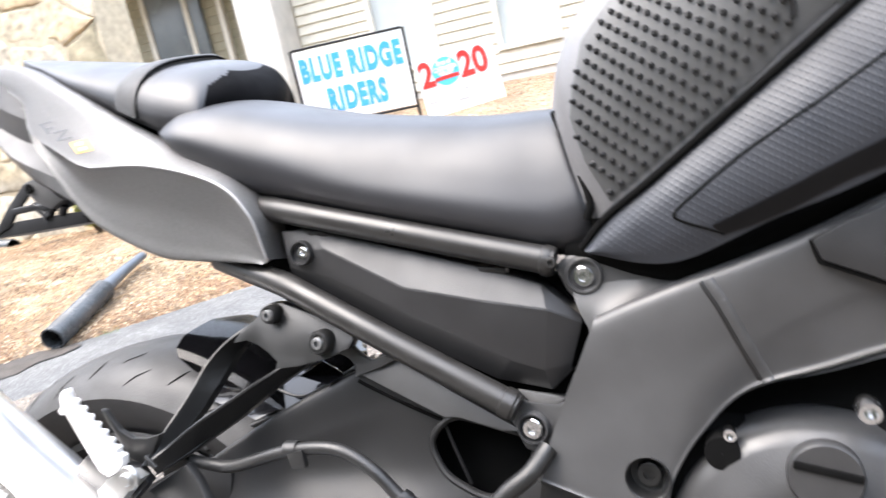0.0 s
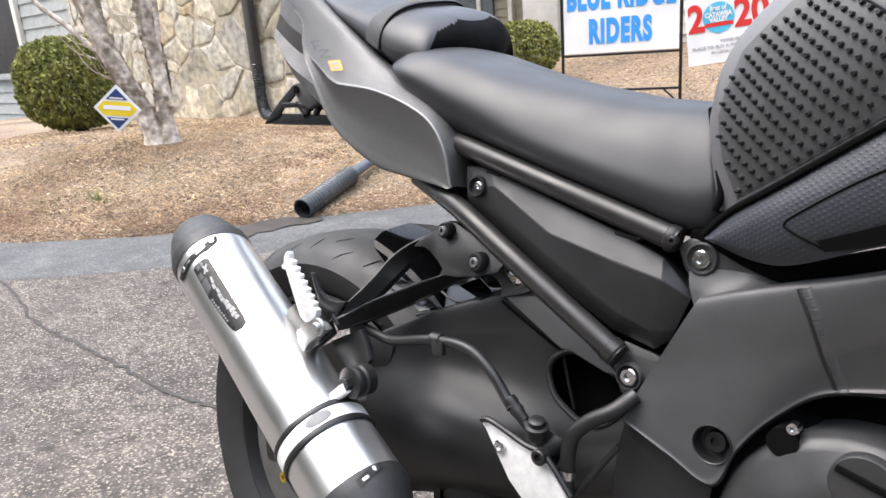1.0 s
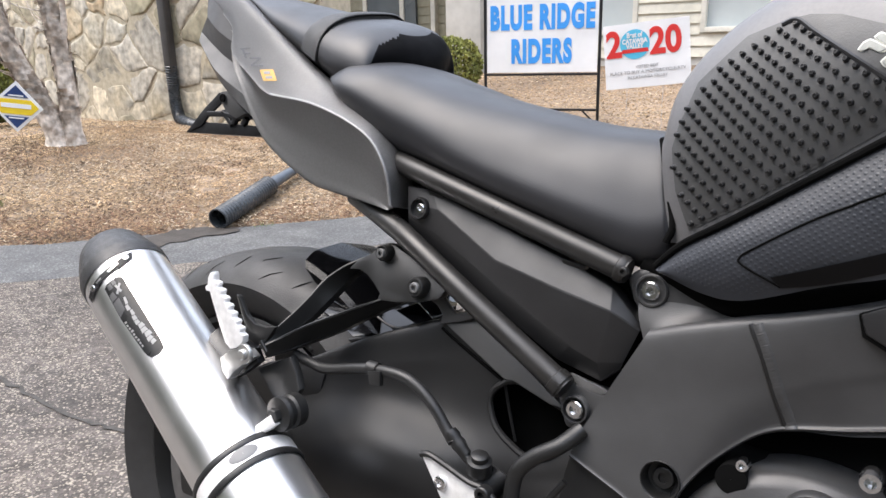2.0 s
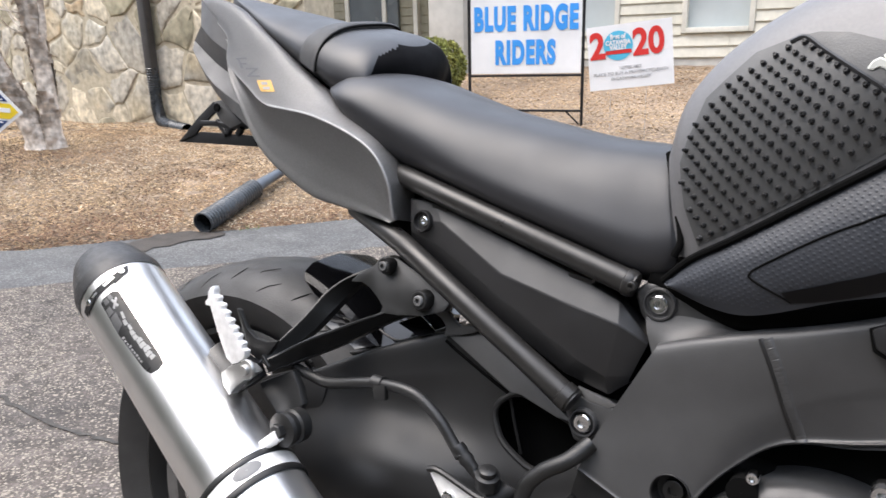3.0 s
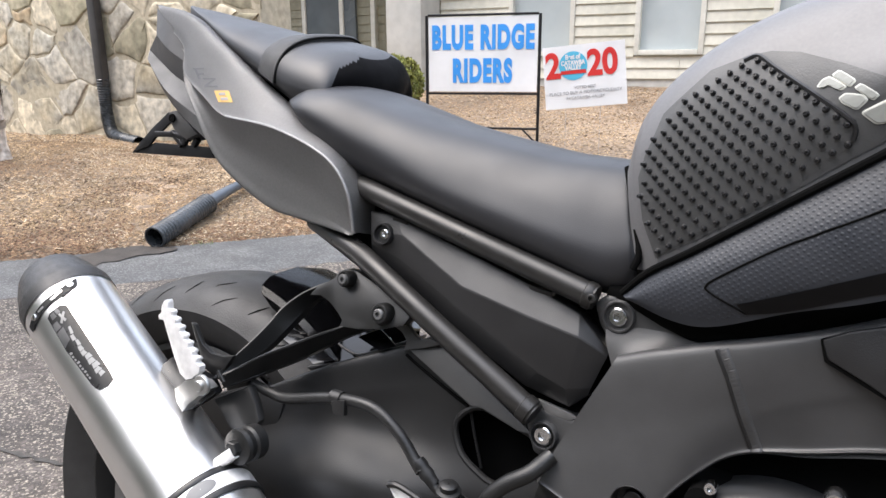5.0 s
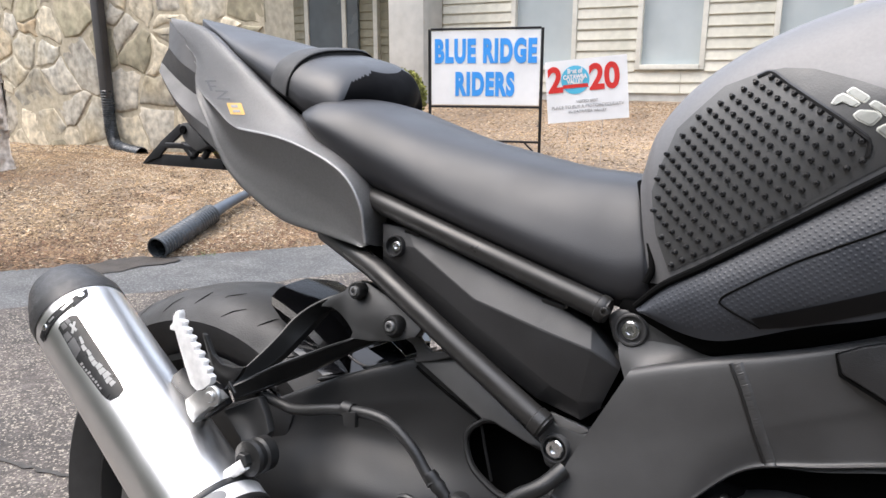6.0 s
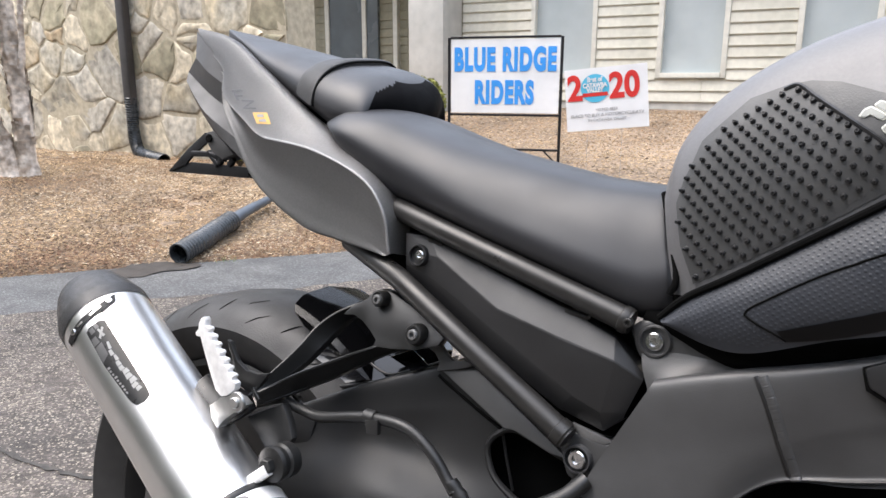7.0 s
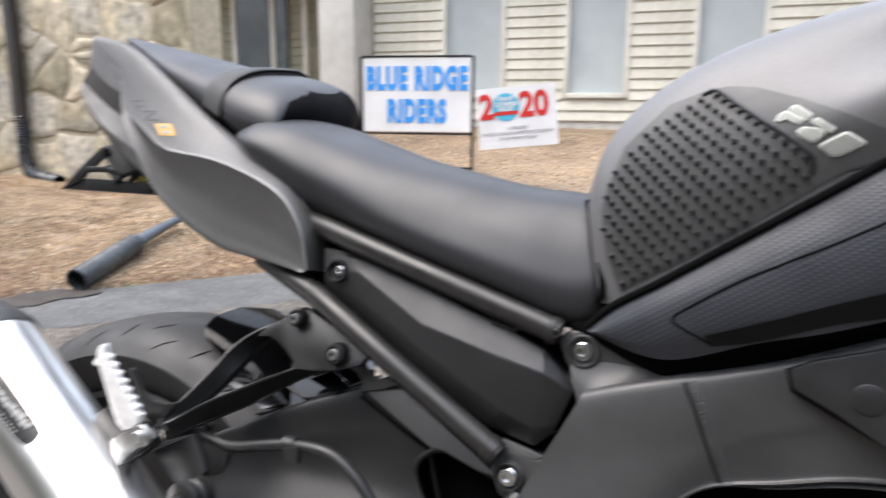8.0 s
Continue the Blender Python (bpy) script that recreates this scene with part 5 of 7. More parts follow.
# the badge: five plain rounded shapes, each a pale rim round a dull face
for q in ([(0.6817, 0.8617), (0.6861, 0.8658), (0.6975, 0.8583), (0.6940, 0.8532)],
          [(0.6740, 0.8540), (0.6766, 0.8592), (0.6813, 0.8616), (0.6926, 0.8543), (0.6888, 0.8511), (0.6808, 0.8553), (0.6775, 0.8528)],
          [(0.6959, 0.8532), (0.6996, 0.8567), (0.7115, 0.8493), (0.7080, 0.8451)],
          [(0.6880, 0.8467), (0.6915, 0.8503), (0.7028, 0.8492), (0.7054, 0.8457), (0.6997, 0.8389), (0.6904, 0.8434)],
          [(0.7012, 0.8379), (0.7120, 0.8448), (0.7178, 0.8480), (0.7292, 0.8415), (0.7285, 0.8390), (0.7155, 0.8316), (0.7106, 0.8310)]):
    mid = sum((Vector((x, 0, z)) for x, z in q), Vector()) / len(q)
    ring_line = [tuple(v) for v in soften([Vector((x, 0, z)) for x, z in q], 0.14)]
    badge = part("tank_badge", patch(ring_line, 0.0016, 2), M_BADGE_RIM, tank, "pale rim of the raised badge")
    part("badge_face", patch([tuple(mid + (Vector(v) - mid) * (1 - 0.0011 / (Vector(v) - mid).length)) for v in ring_line], 0.0021, 2), M_TANKBADGE, badge, "dull grey badge face")

# lower tank side cover with dimples, a groove line and a smooth lower band
cover_rails = [
    [(0.5500, -0.1060, 0.6894), (0.5717, -0.1160, 0.7107), (0.6043, -0.1260, 0.7319), (0.6612, -0.1340, 0.7714), (0.7074, -0.1400, 0.8035), (0.7598, -0.1420, 0.8395), (0.8192, -0.1350, 0.8699)],
    [(0.5533, -0.1140, 0.6889), (0.5819, -0.1260, 0.7006), (0.6149, -0.1360, 0.7191), (0.6681, -0.1440, 0.7499), (0.7112, -0.1500, 0.7725), (0.7634, -0.1520, 0.8026), (0.8217, -0.1450, 0.8335)],
    [(0.5548, -0.1160, 0.6885), (0.5898, -0.1260, 0.6877), (0.6213, -0.1360, 0.6990), (0.6715, -0.1440, 0.7228), (0.7150, -0.1500, 0.7416), (0.7681, -0.1520, 0.7654), (0.8270, -0.1450, 0.7923)],
    [(0.5552, -0.1120, 0.6872), (0.5944, -0.1220, 0.6778), (0.6263, -0.1280, 0.6796), (0.6772, -0.1360, 0.7002), (0.7185, -0.1420, 0.7141), (0.7730, -0.1420, 0.7357), (0.8323, -0.1400, 0.7603)]]
cover_bm = loft(cover_rails, 44, 20)
cover_bm.normal_update()
COVER = BVHTree.FromBMesh(cover_bm)
cover = part("tank_side_cover", thicken(cover_bm, 0.004), M_COVER, bike, "black dimpled plastic side cover under the tank")


# the gap's shade is a near-black tube laid along the cover's top edge
part("cover_gap", tube([(x, y - 0.0015, z + 0.0015) for x, y, z in cover_rails[0]], 0.0030, 50, 8), M_SHADE_BLACK, cover, "near-black tube painted as the shaded gap under the knee panel")


def on_cover(pts, lift, count):
    out = []
    for q in spline(pts, count):
        p, nrm, _, _ = COVER.find_nearest(q)
        out.append(p + (nrm if nrm.y < 0 else -nrm) * lift)
    return out


part("groove", tube(on_cover([(0.7753, -0.1400, 0.8058), (0.7118, -0.1400, 0.7680), (0.6684, -0.1400, 0.7454), (0.6274, -0.1400, 0.7181), (0.6194, -0.1400, 0.7105), (0.6210, -0.1400, 0.7065), (0.6375, -0.1400, 0.6982), (0.6488, -0.1400, 0.6916)], 0.0002, 60), 0.0009, n=6), M_SHADE_BLACK, cover, "fine groove line")
dimple_area = [(0.5617, -0.1300, 0.6939), (0.5812, -0.1300, 0.7142), (0.6194, -0.1300, 0.7398), (0.6613, -0.1300, 0.7682), (0.7079, -0.1300, 0.8002), (0.7718, -0.1300, 0.8441), (0.7822, -0.1300, 0.7650), (0.7473, -0.1300, 0.7484), (0.7198, -0.1300, 0.7365), (0.6841, -0.1300, 0.7197), (0.6638, -0.1300, 0.7099), (0.6420, -0.1300, 0.7005), (0.6480, -0.1300, 0.6915), (0.6261, -0.1300, 0.6837), (0.5977, -0.1300, 0.6826)]
d0, du, dv = Vector((0.5573, -0.1300, 0.6932)), Vector((0.8333, 0.0000, 0.5528)), Vector((0.3806, 0.0000, -0.9248))
verts, faces = [], []
STEP = 0.0042
for j in range(-13, 50):
    for i in range(-7, 96):
        q = d0 + du * STEP * (i + 0.5 * (j % 2)) + dv * STEP * 0.87 * j
        if not within(dimple_area, q.x, q.z):
            continue
        p, nrm, _, _ = COVER.ray_cast(Vector((q.x, -0.4, q.z)), Vector((0, 1, 0)))
        if p is None:
            continue
        nrm = nrm if nrm.y < 0 else -nrm
        k = len(verts)
        turn = nrm.to_track_quat("Z", "Y").to_matrix()
        verts += [p + turn @ Vector((0.0019 * math.cos(1.0472 * n), 0.0019 * math.sin(1.0472 * n), -0.0002)) for n in range(6)]
        verts += [p + turn @ Vector((0.0009 * math.cos(1.0472 * n), 0.0009 * math.sin(1.0472 * n), 0.00022)) for n in range(6)]
        faces += [(k + n, k + (n + 1) % 6, k + 6 + (n + 1) % 6, k + 6 + n) for n in range(6)] + [tuple(k + 6 + n for n in range(6))]
me = bpy.data.meshes.new("grip_texture")
me.from_pydata(verts, [], faces)
me.materials.append(M_COVER)
me.polygons.foreach_set("use_smooth", [True] * len(me.polygons))
tagged(part("grip_texture", me, M_COVER, cover), kind="stuff")
band = bmesh.new()
grid(band, [on_cover([(0.6420, -0.1400, 0.6995), (0.6638, -0.1400, 0.7094), (0.6841, -0.1400, 0.7192), (0.7198, -0.1400, 0.7360), (0.7473, -0.1400, 0.7479), (0.7822, -0.1400, 0.7640)], 0.0008, 40), on_cover([(0.6490, -0.1400, 0.6912), (0.6685, -0.1400, 0.6972), (0.6856, -0.1400, 0.7043), (0.7217, -0.1400, 0.7219), (0.7498, -0.1400, 0.7300), (0.7840, -0.1400, 0.7440)], 0.0008, 40)])
part("smooth_band", thicken(band, 0.001), M_BAND, cover, "smooth black lower band")
# a near-black tube stands for the shade between tank cover and spar
part("gap_seal", tube([(0.5366, -0.0900, 0.6908), (0.5913, -0.0950, 0.6739), (0.6229, -0.1000, 0.6698), (0.6692, -0.1000, 0.6840), (0.7243, -0.1000, 0.7043), (0.7901, -0.1000, 0.7326)], 0.010, 24, 10), M_SHADE_BLACK, bike, "near-black tube painted as the shade under the tank cover")
# near-black slab filling the gap at the tank's rear edge
part("tank_rubber", slab([(0.5509, -0.0900, 0.7534), (0.5637, -0.1000, 0.7176), (0.5742, -0.1000, 0.7135), (0.5470, -0.0900, 0.6852), (0.5411, -0.0900, 0.6940)], 0.03, 0.002), M_SHADE_BLACK, bike)
part("bare_edge", tube([(0.5737, -0.1170, 0.6846), (0.5879, -0.1190, 0.6797)], 0.0011, n=6), M_ALU, bike)


# seats: each station gives the lower edge and the crown; the section between is padded
def seat_skin(stations, along, crown):
    lows = spline([s[0] for s in stations], along)
    tops = spline([s[1] for s in stations], along)
    rows = []
    for lo, hi in zip(lows, tops):
        w, h = -lo.y, hi.z - lo.z
        f = ease((lo.x - 0.22) / 0.22)
        sec = [(-w * 0.80, -0.012), (-w * 0.97, 0.0), (-w * (1.05 - 0.03 * f), 0.20 * h), (-w * (1.07 - 0.10 * f), 0.42 * h), (-w * (1.01 - 0.12 * f), 0.64 * h), (-w * (0.89 - 0.11 * f), 0.83 * h), (-w * (0.70 - 0.06 * f), 0.96 * h), (-w * 0.38, h + crown * 0.7), (0, h + crown)]
        sec = sec + [(-a, b) for a, b in sec[-2::-1]]
        row = []
        for a, b in sec:
            t = max(0, min(1, b / h if h > 1e-4 else 0))
            row.append(Vector((lo.x + (hi.x - lo.x) * t, a, lo.z + b)))
        rows.append(spline(row, 57))
    return rows


rider = [((0.1698, -0.0940, 0.8274), (0.1507, -0.0740, 0.8495)), ((0.1806, -0.1000, 0.8137), (0.1629, -0.0820, 0.8568)), ((0.2014, -0.1040, 0.8010), (0.1822, -0.0850, 0.8617)), ((0.2475, -0.1070, 0.7787), (0.2251, -0.0870, 0.8579)), ((0.2937, -0.1060, 0.7628), (0.2716, -0.0860, 0.8443)), ((0.3602, -0.1080, 0.7436), (0.3314, -0.0860, 0.8265)), ((0.4230, -0.1090, 0.7264), (0.3955, -0.0850, 0.8133)), ((0.4795, -0.1080, 0.7105), (0.4598, -0.0850, 0.8021)), ((0.5258, -0.1050, 0.6967), (0.5059, -0.0800, 0.7986)), ((0.5531, -0.1020, 0.7019), (0.5295, -0.0780, 0.7970)), ((0.5572, -0.0980, 0.7141), (0.5325, -0.0740, 0.7960))]
bm = bmesh.new()
rows = seat_skin(rider, 60, 0.006)
grid(bm, rows, False)
bm.faces.new([bm.verts.new(p) for p in rows[-1]])
bm.faces.new([bm.verts.new(p) for p in rows[0]])
bmesh.ops.remove_doubles(bm, verts=bm.verts[:], dist=1e-5)
part("rider_seat", bm, M_SEAT, bike, "black vinyl rider seat, smooth and padded", 50)

hump = bmesh.new()
bmesh.ops.create_uvsphere(hump, u_segments=32, v_segments=20, radius=1.0, matrix=Matrix.Translation((0.2497, 0.0850, 0.8214)) @ pose(0, 0, 0, 0, 14, 0) @ Matrix.Diagonal((0.060, 0.030, 0.022, 1)))
part("seat_flank", hump, M_SEAT, bike, "raised far flank of the rider seat", 60)


HALF = [(-0.127, 0.0), (-0.119, 0.010), (-0.0591, 0.036), (0.0064, 0.060), (0.060, 0.0725), (0.0977, 0.081), (0.1425, 0.088), (0.178, 0.0885), (0.203, 0.082), (0.221, 0.067), (0.232, 0.045), (0.238, 0.022), (0.239, 0.0)]
SEAT_TOP = [(-0.1368, 0.978), (-0.0978, 0.9699), (-0.0494, 0.9587), (0.0271, 0.9417), (0.0782, 0.931), (0.1149, 0.9267), (0.165, 0.9165), (0.19, 0.9085), (0.215, 0.893), (0.235, 0.87), (0.25, 0.845)]
SEAT_LOW = [(-0.127, 0.9745), (-0.0591, 0.9477), (0.0064, 0.9153), (0.0977, 0.8749), (0.1425, 0.8537), (0.20, 0.838), (0.26, 0.828)]
TOP_LINE = spline([(x, 0, z) for x, z in SEAT_TOP], 80)


def cushion(x, across, level):
    """A place on the passenger cushion's padding: length, signed distance from the middle, and 0 (rim) to 1 (top)."""
    top = float(np.interp(x, [p.x for p in TOP_LINE], [p.z for p in TOP_LINE])) + 0.2 * across
    low = float(np.interp(x, *zip(*SEAT_LOW))) + 0.08 * max(across, 0)
    return low + (max(top, low + 0.004) - low) * level


rim = spline([(x, -w, 0) for x, w in HALF], 70)
rim = rim + [Vector((p.x, -p.y, 0)) for p in rim[-2:0:-1]]
rows = [[Vector((p.x, p.y * 0.86, cushion(p.x, p.y, 0) - 0.012)) for p in rim]]
for k in range(19):
    th = math.pi / 2 * k / 18
    row = []
    for p in rim:
        front = ease((p.x - 0.195) / 0.035)
        r, h = max(math.cos(th), 0.0) ** (0.62 - 0.24 * front), math.sin(th) ** (0.78 + 0.2 * front)
        mid = min(max(p.x, -0.10), 0.165)
        x, y = mid + (p.x - mid) * r, p.y * r
        under = 0.055 * front * (1 - h) ** 1.4
        row.append(Vector((x - under, y, cushion(x, y, h))))
    rows.append(row)
bm = bmesh.new()
grid(bm, rows, True)
# front faces take the near-black colour that paints in their shade
for n, f in enumerate(bm.faces):
    if rim[n % len(rim)].x > 0.206 and n // len(rim) < 10 + 7 * ease((rim[n % len(rim)].x - 0.2) / 0.034):
        f.material_index = 1
bmesh.ops.remove_doubles(bm, verts=bm.verts[:], dist=1e-4)
passenger_seat = part("passenger_seat", bm, M_SEAT, bike, "black vinyl passenger seat with a strap", 70)
passenger_seat.data.materials.append(M_FRONT_SHADE)


def over_seat(x, lift, drop=0.0):
    """A line over the cushion from rim to rim at one length, raised by lift."""
    w = float(np.interp(x, *zip(*HALF))) + lift * 0.7
    out = []
    for k in range(49):
        th = math.pi * k / 48
        y = -w * math.copysign(abs(math.cos(th)) ** 0.62, math.cos(th))
        out.append(Vector((x + drop * (1 - abs(math.cos(th))), y, cushion(x, y, max(math.sin(th), 0.0) ** 0.78) + lift * math.sin(th) - 0.004 * abs(math.cos(th)) ** 6)))
    return out


bm = bmesh.new()
grid(bm, [over_seat(x, lift, 0.012) for x, lift in ((0.0905, -0.002), (0.0910, 0.0022), (0.0935, 0.0032), (0.102, 0.0040), (0.112, 0.0046), (0.1195, 0.0048), (0.1215, 0.0036), (0.1212, -0.002))])
strap = part("strap", bm, M_STRAP, passenger_seat, "black grab strap across the seat", 50)
# thin near-black tube paints the shade line under the strap's front edge
part("strap_seam", tube([p + Vector((0.0012, 0, 0.0006)) for p in over_seat(0.1215, 0.0012, 0.012)], 0.0012, n=6), M_SHADE_BLACK, strap)
# near-black slab paints the shaded gap below the seats
part("seat_base", slab([(-0.0843, -0.0300, 0.9543), (-0.0148, -0.0300, 0.9064), (0.1086, -0.0300, 0.8443), (0.2619, -0.0300, 0.8114), (0.5342, -0.0300, 0.6952), (0.4743, -0.0300, 0.6884), (0.2297, -0.0300, 0.7483), (0.1131, -0.0300, 0.7998)], 0.06, 0.004), M_SHADE_BLACK, bike)

# tail fairing
A = [(-0.1616, -0.0300, 0.9724), (-0.0693, -0.0500, 0.9507), (0.0205, -0.0720, 0.9045), (0.0600, -0.0790, 0.8820), (0.0949, -0.0850, 0.8623), (0.1667, -0.0930, 0.8249), (0.2342, -0.0980, 0.7950), (0.2692, -0.1010, 0.7515), (0.2724, -0.1000, 0.7072)]
B = [(-0.1100, -0.0500, 0.9357), (-0.0598, -0.0660, 0.9067), (-0.0397, -0.0800, 0.8728), (0.0213, -0.0980, 0.8407), (0.0712, -0.1090, 0.8184), (0.1606, -0.1200, 0.8072), (0.2349, -0.1230, 0.7816), (0.2652, -0.1220, 0.7497), (0.2725, -0.1160, 0.7103)]
C = [(-0.0873, -0.0520, 0.9127), (-0.0631, -0.0600, 0.8992), (-0.0467, -0.0720, 0.8655), (-0.0061, -0.0860, 0.8223), (0.0502, -0.0940, 0.7637), (0.1322, -0.1000, 0.7232), (0.1859, -0.1020, 0.7131), (0.2358, -0.1040, 0.7073), (0.2602, -0.1040, 0.7038)]


AB = mixed(A, B, 0.5, -0.002)
B0, B1 = mixed(A, B, 0.93, 0.0), mixed(B, C, 0.06, 0.0012)
BC = mixed(B, C, 0.45, 0.007)
CC_ = [(x + 0.004, y + 0.03, z + 0.006) for x, y, z in C]
tail = None
for s in (1, -1):
    rails = [[(x, y * s, z) for x, y, z in r] for r in ([(x + 0.0, y + 0.02, z - 0.002) for x, y, z in A], A, AB, B0, B, B1, BC, mixed(B, C, 0.8, 0.002), C, CC_)]
    bm = loft(rails, 44, 46)
    ob = part("tail_fairing", thicken(bm, 0.0025), M_SILVER, bike, "matte grey tail fairing with a curved crease", 50)
    tail = tail or ob
    rear = [[(x, y * s, z) for x, y, z in r] for r in (
        [(-0.1585, -0.0340, 0.9682), (-0.1135, -0.0500, 0.9432), (-0.0698, -0.0560, 0.9158)],
        [(-0.1365, -0.0500, 0.9271), (-0.0975, -0.0600, 0.9058), (-0.0555, -0.0620, 0.8862)],
        [(-0.1716, -0.0340, 0.9107), (-0.1079, -0.0460, 0.8784), (-0.0603, -0.0540, 0.8590)],
        [(-0.1620, -0.0440, 0.8963), (-0.0969, -0.0620, 0.8527), (-0.0248, -0.0700, 0.8202)],
        [(-0.1347, -0.0400, 0.8582), (-0.0744, -0.0600, 0.8268), (0.0166, -0.0780, 0.7847)],
        [(-0.1755, 0.0000, 0.8552), (-0.1405, 0.0000, 0.8236), (-0.0757, 0.0000, 0.7868)])]
    bm = bmesh.new()
    grid(bm, [spline(r, 12) for r in rear])
    part("tail_lower_panel", bm, M_TAIL_DARK, bike, "stepped grey rear tail panel", 16)
part("ridge", tube([(x, y + 0.0012, z) for x, y, z in B[4:]], 0.0019, 50, 10), M_SILVER, tail, "rounded ridge along the crease")
part("tail_deck", loft([[(-0.1616, -0.0300, 0.9724), (-0.0693, -0.0500, 0.9507), (0.0205, -0.0720, 0.9045), (0.0949, -0.0850, 0.8623), (0.1667, -0.0930, 0.8249)], [(-0.2033, -0.0000, 0.9797), (-0.1294, -0.0000, 0.9611), (-0.0587, 0.0000, 0.9147), (0.0097, 0.0000, 0.8697), (0.0833, 0.0000, 0.8294)], [tuple(Vector(p) * Vector((1, -1, 1))) for p in ((-0.1616, -0.0300, 0.9724), (-0.0693, -0.0500, 0.9507), (0.0205, -0.0720, 0.9045), (0.0949, -0.0850, 0.8623), (0.1667, -0.0930, 0.8249))]], 20, 12), M_SILVER, bike)
TAIL = BVHTree.FromPolygons([v.co.copy() for v in tail.data.vertices], [tuple(p.vertices) for p in tail.data.polygons])


def tail_patch(corners, lift, mat, label):
    bm = bmesh.new()
    a, b, c, d = (Vector(p) for p in corners)
    rows = []
    for i in range(6):
        row = []
        for j in range(6):
            q = a.lerp(b, j / 5).lerp(d.lerp(c, j / 5), i / 5)
            p, nrm, _, _ = TAIL.ray_cast(Vector((q.x, -0.4, q.z)), Vector((0, 1, 0)))
            p = p or q
            row.append(p + Vector((0, -lift * 0.8, lift * 0.6)))
        rows.append(row)
    grid(bm, rows)
    return part("decal", bm, mat, tail, label)


tail_patch([(0.0357, -0.0900, 0.8486), (0.0606, -0.0900, 0.8491), (0.0751, -0.0900, 0.8350), (0.0506, -0.0900, 0.8349)], 0.0006, M_YELLOW, "small orange-yellow decal")
for q in ([(0.0447, -0.0900, 0.8461), (0.0562, -0.0900, 0.8464), (0.0593, -0.0900, 0.8431), (0.0479, -0.0900, 0.8428)], [(0.0510, -0.0900, 0.8402), (0.0633, -0.0900, 0.8406), (0.0665, -0.0900, 0.8373), (0.0542, -0.0900, 0.8370)]):
    tail_patch(q, 0.0010, M_SILVER, "grey hollow in the decal")
for q in ([(-0.0227, -0.0800, 0.8776), (-0.0001, -0.0800, 0.8777), (0.0021, -0.0800, 0.8756), (-0.0204, -0.0800, 0.8755)], [(-0.0184, -0.0800, 0.8755), (-0.0132, -0.0800, 0.8755), (0.0012, -0.0800, 0.8638), (-0.0039, -0.0800, 0.8638)], [(-0.0097, -0.0800, 0.8707), (0.0036, -0.0800, 0.8708), (0.0058, -0.0800, 0.8687), (-0.0074, -0.0800, 0.8686)], [(0.0052, -0.0800, 0.8646), (0.0291, -0.0800, 0.8642), (0.0313, -0.0800, 0.8622), (0.0074, -0.0800, 0.8625)], [(0.0244, -0.0800, 0.8621), (0.0303, -0.0800, 0.8622), (0.0201, -0.0800, 0.8552), (0.0141, -0.0800, 0.8551)], [(0.0131, -0.0800, 0.8550), (0.0379, -0.0800, 0.8548), (0.0400, -0.0800, 0.8528), (0.0153, -0.0800, 0.8530)]):
    tail_patch(q, 0.0006, M_DECAL, "grey decal bar")
# tail infill whose near-black colour paints in the shade underneath
part("tail_underside", slab([(-0.0111, -0.0600, 0.7757), (0.0934, -0.0600, 0.7210), (0.2171, -0.0600, 0.7018), (0.2584, -0.0600, 0.6819), (0.2768, -0.0600, 0.7214), (0.2269, -0.0600, 0.7599), (0.0686, -0.0600, 0.7809)], 0.12, 0.004), M_SHADE_BLACK, bike, "infill under the tail, near-black for the shade there")

# number plate bracket and light stub below the tail
plate = part("plate_bracket", slab([(-0.2228, -0.0200, 0.7661), (-0.1719, -0.0200, 0.7835), (-0.1085, -0.0200, 0.7836), (-0.0489, -0.0200, 0.7829), (-0.0479, -0.0200, 0.7686)], 0.05, 0.0015), M_IRON, bike, "black cut-out number plate bracket")
part("bracket_side", slab([(-0.2199, -0.0220, 0.7661), (-0.1778, -0.0220, 0.8023), (-0.1421, -0.0220, 0.8273), (-0.1318, -0.0220, 0.8166), (-0.1696, -0.0220, 0.7899), (-0.1816, -0.0220, 0.7780)], 0.004, 0.001), M_IRON, plate)
for path in ([(-0.1676, -0.0200, 0.7957), (-0.1332, -0.0200, 0.7964), (-0.0972, -0.0200, 0.7919)], [(-0.1107, -0.0200, 0.7819), (-0.1208, -0.0200, 0.7908), (-0.1334, -0.0200, 0.7996)], [(-0.0874, -0.0200, 0.7831), (-0.0800, -0.0200, 0.7927)], [(-0.1085, -0.0200, 0.7836), (-0.1032, -0.0200, 0.7931)]):
    part("bracket_strut", beam(path, 0.008, 0.008, 8, 0.002, None, (0, 1, 0)), M_IRON, plate)
part("light_stub", slab([(-0.1328, -0.0300, 0.8281), (-0.1163, -0.0300, 0.8301), (-0.0921, -0.0300, 0.8156), (-0.0682, -0.0300, 0.7985), (-0.0939, -0.0300, 0.7897), (-0.1168, -0.0300, 0.7994), (-0.1308, -0.0300, 0.8143)], 0.03, 0.006), M_TAIL_DARK, bike, "grey plastic light mount")
# near-black disc painted as the shade in the light mount's hole
part("light_bore", lathe([(0, 0.006), (0.002, 0.006), (0.002, 0.0003)], (-0.1196, -0.0315, 0.8184), (0, -1, 0), 16), M_SHADE_BLACK, bike)

# passenger peg hanger
H1, H2 = Vector((0.2574, -0.102, 0.6574)), Vector((0.313, -0.1119, 0.6314))
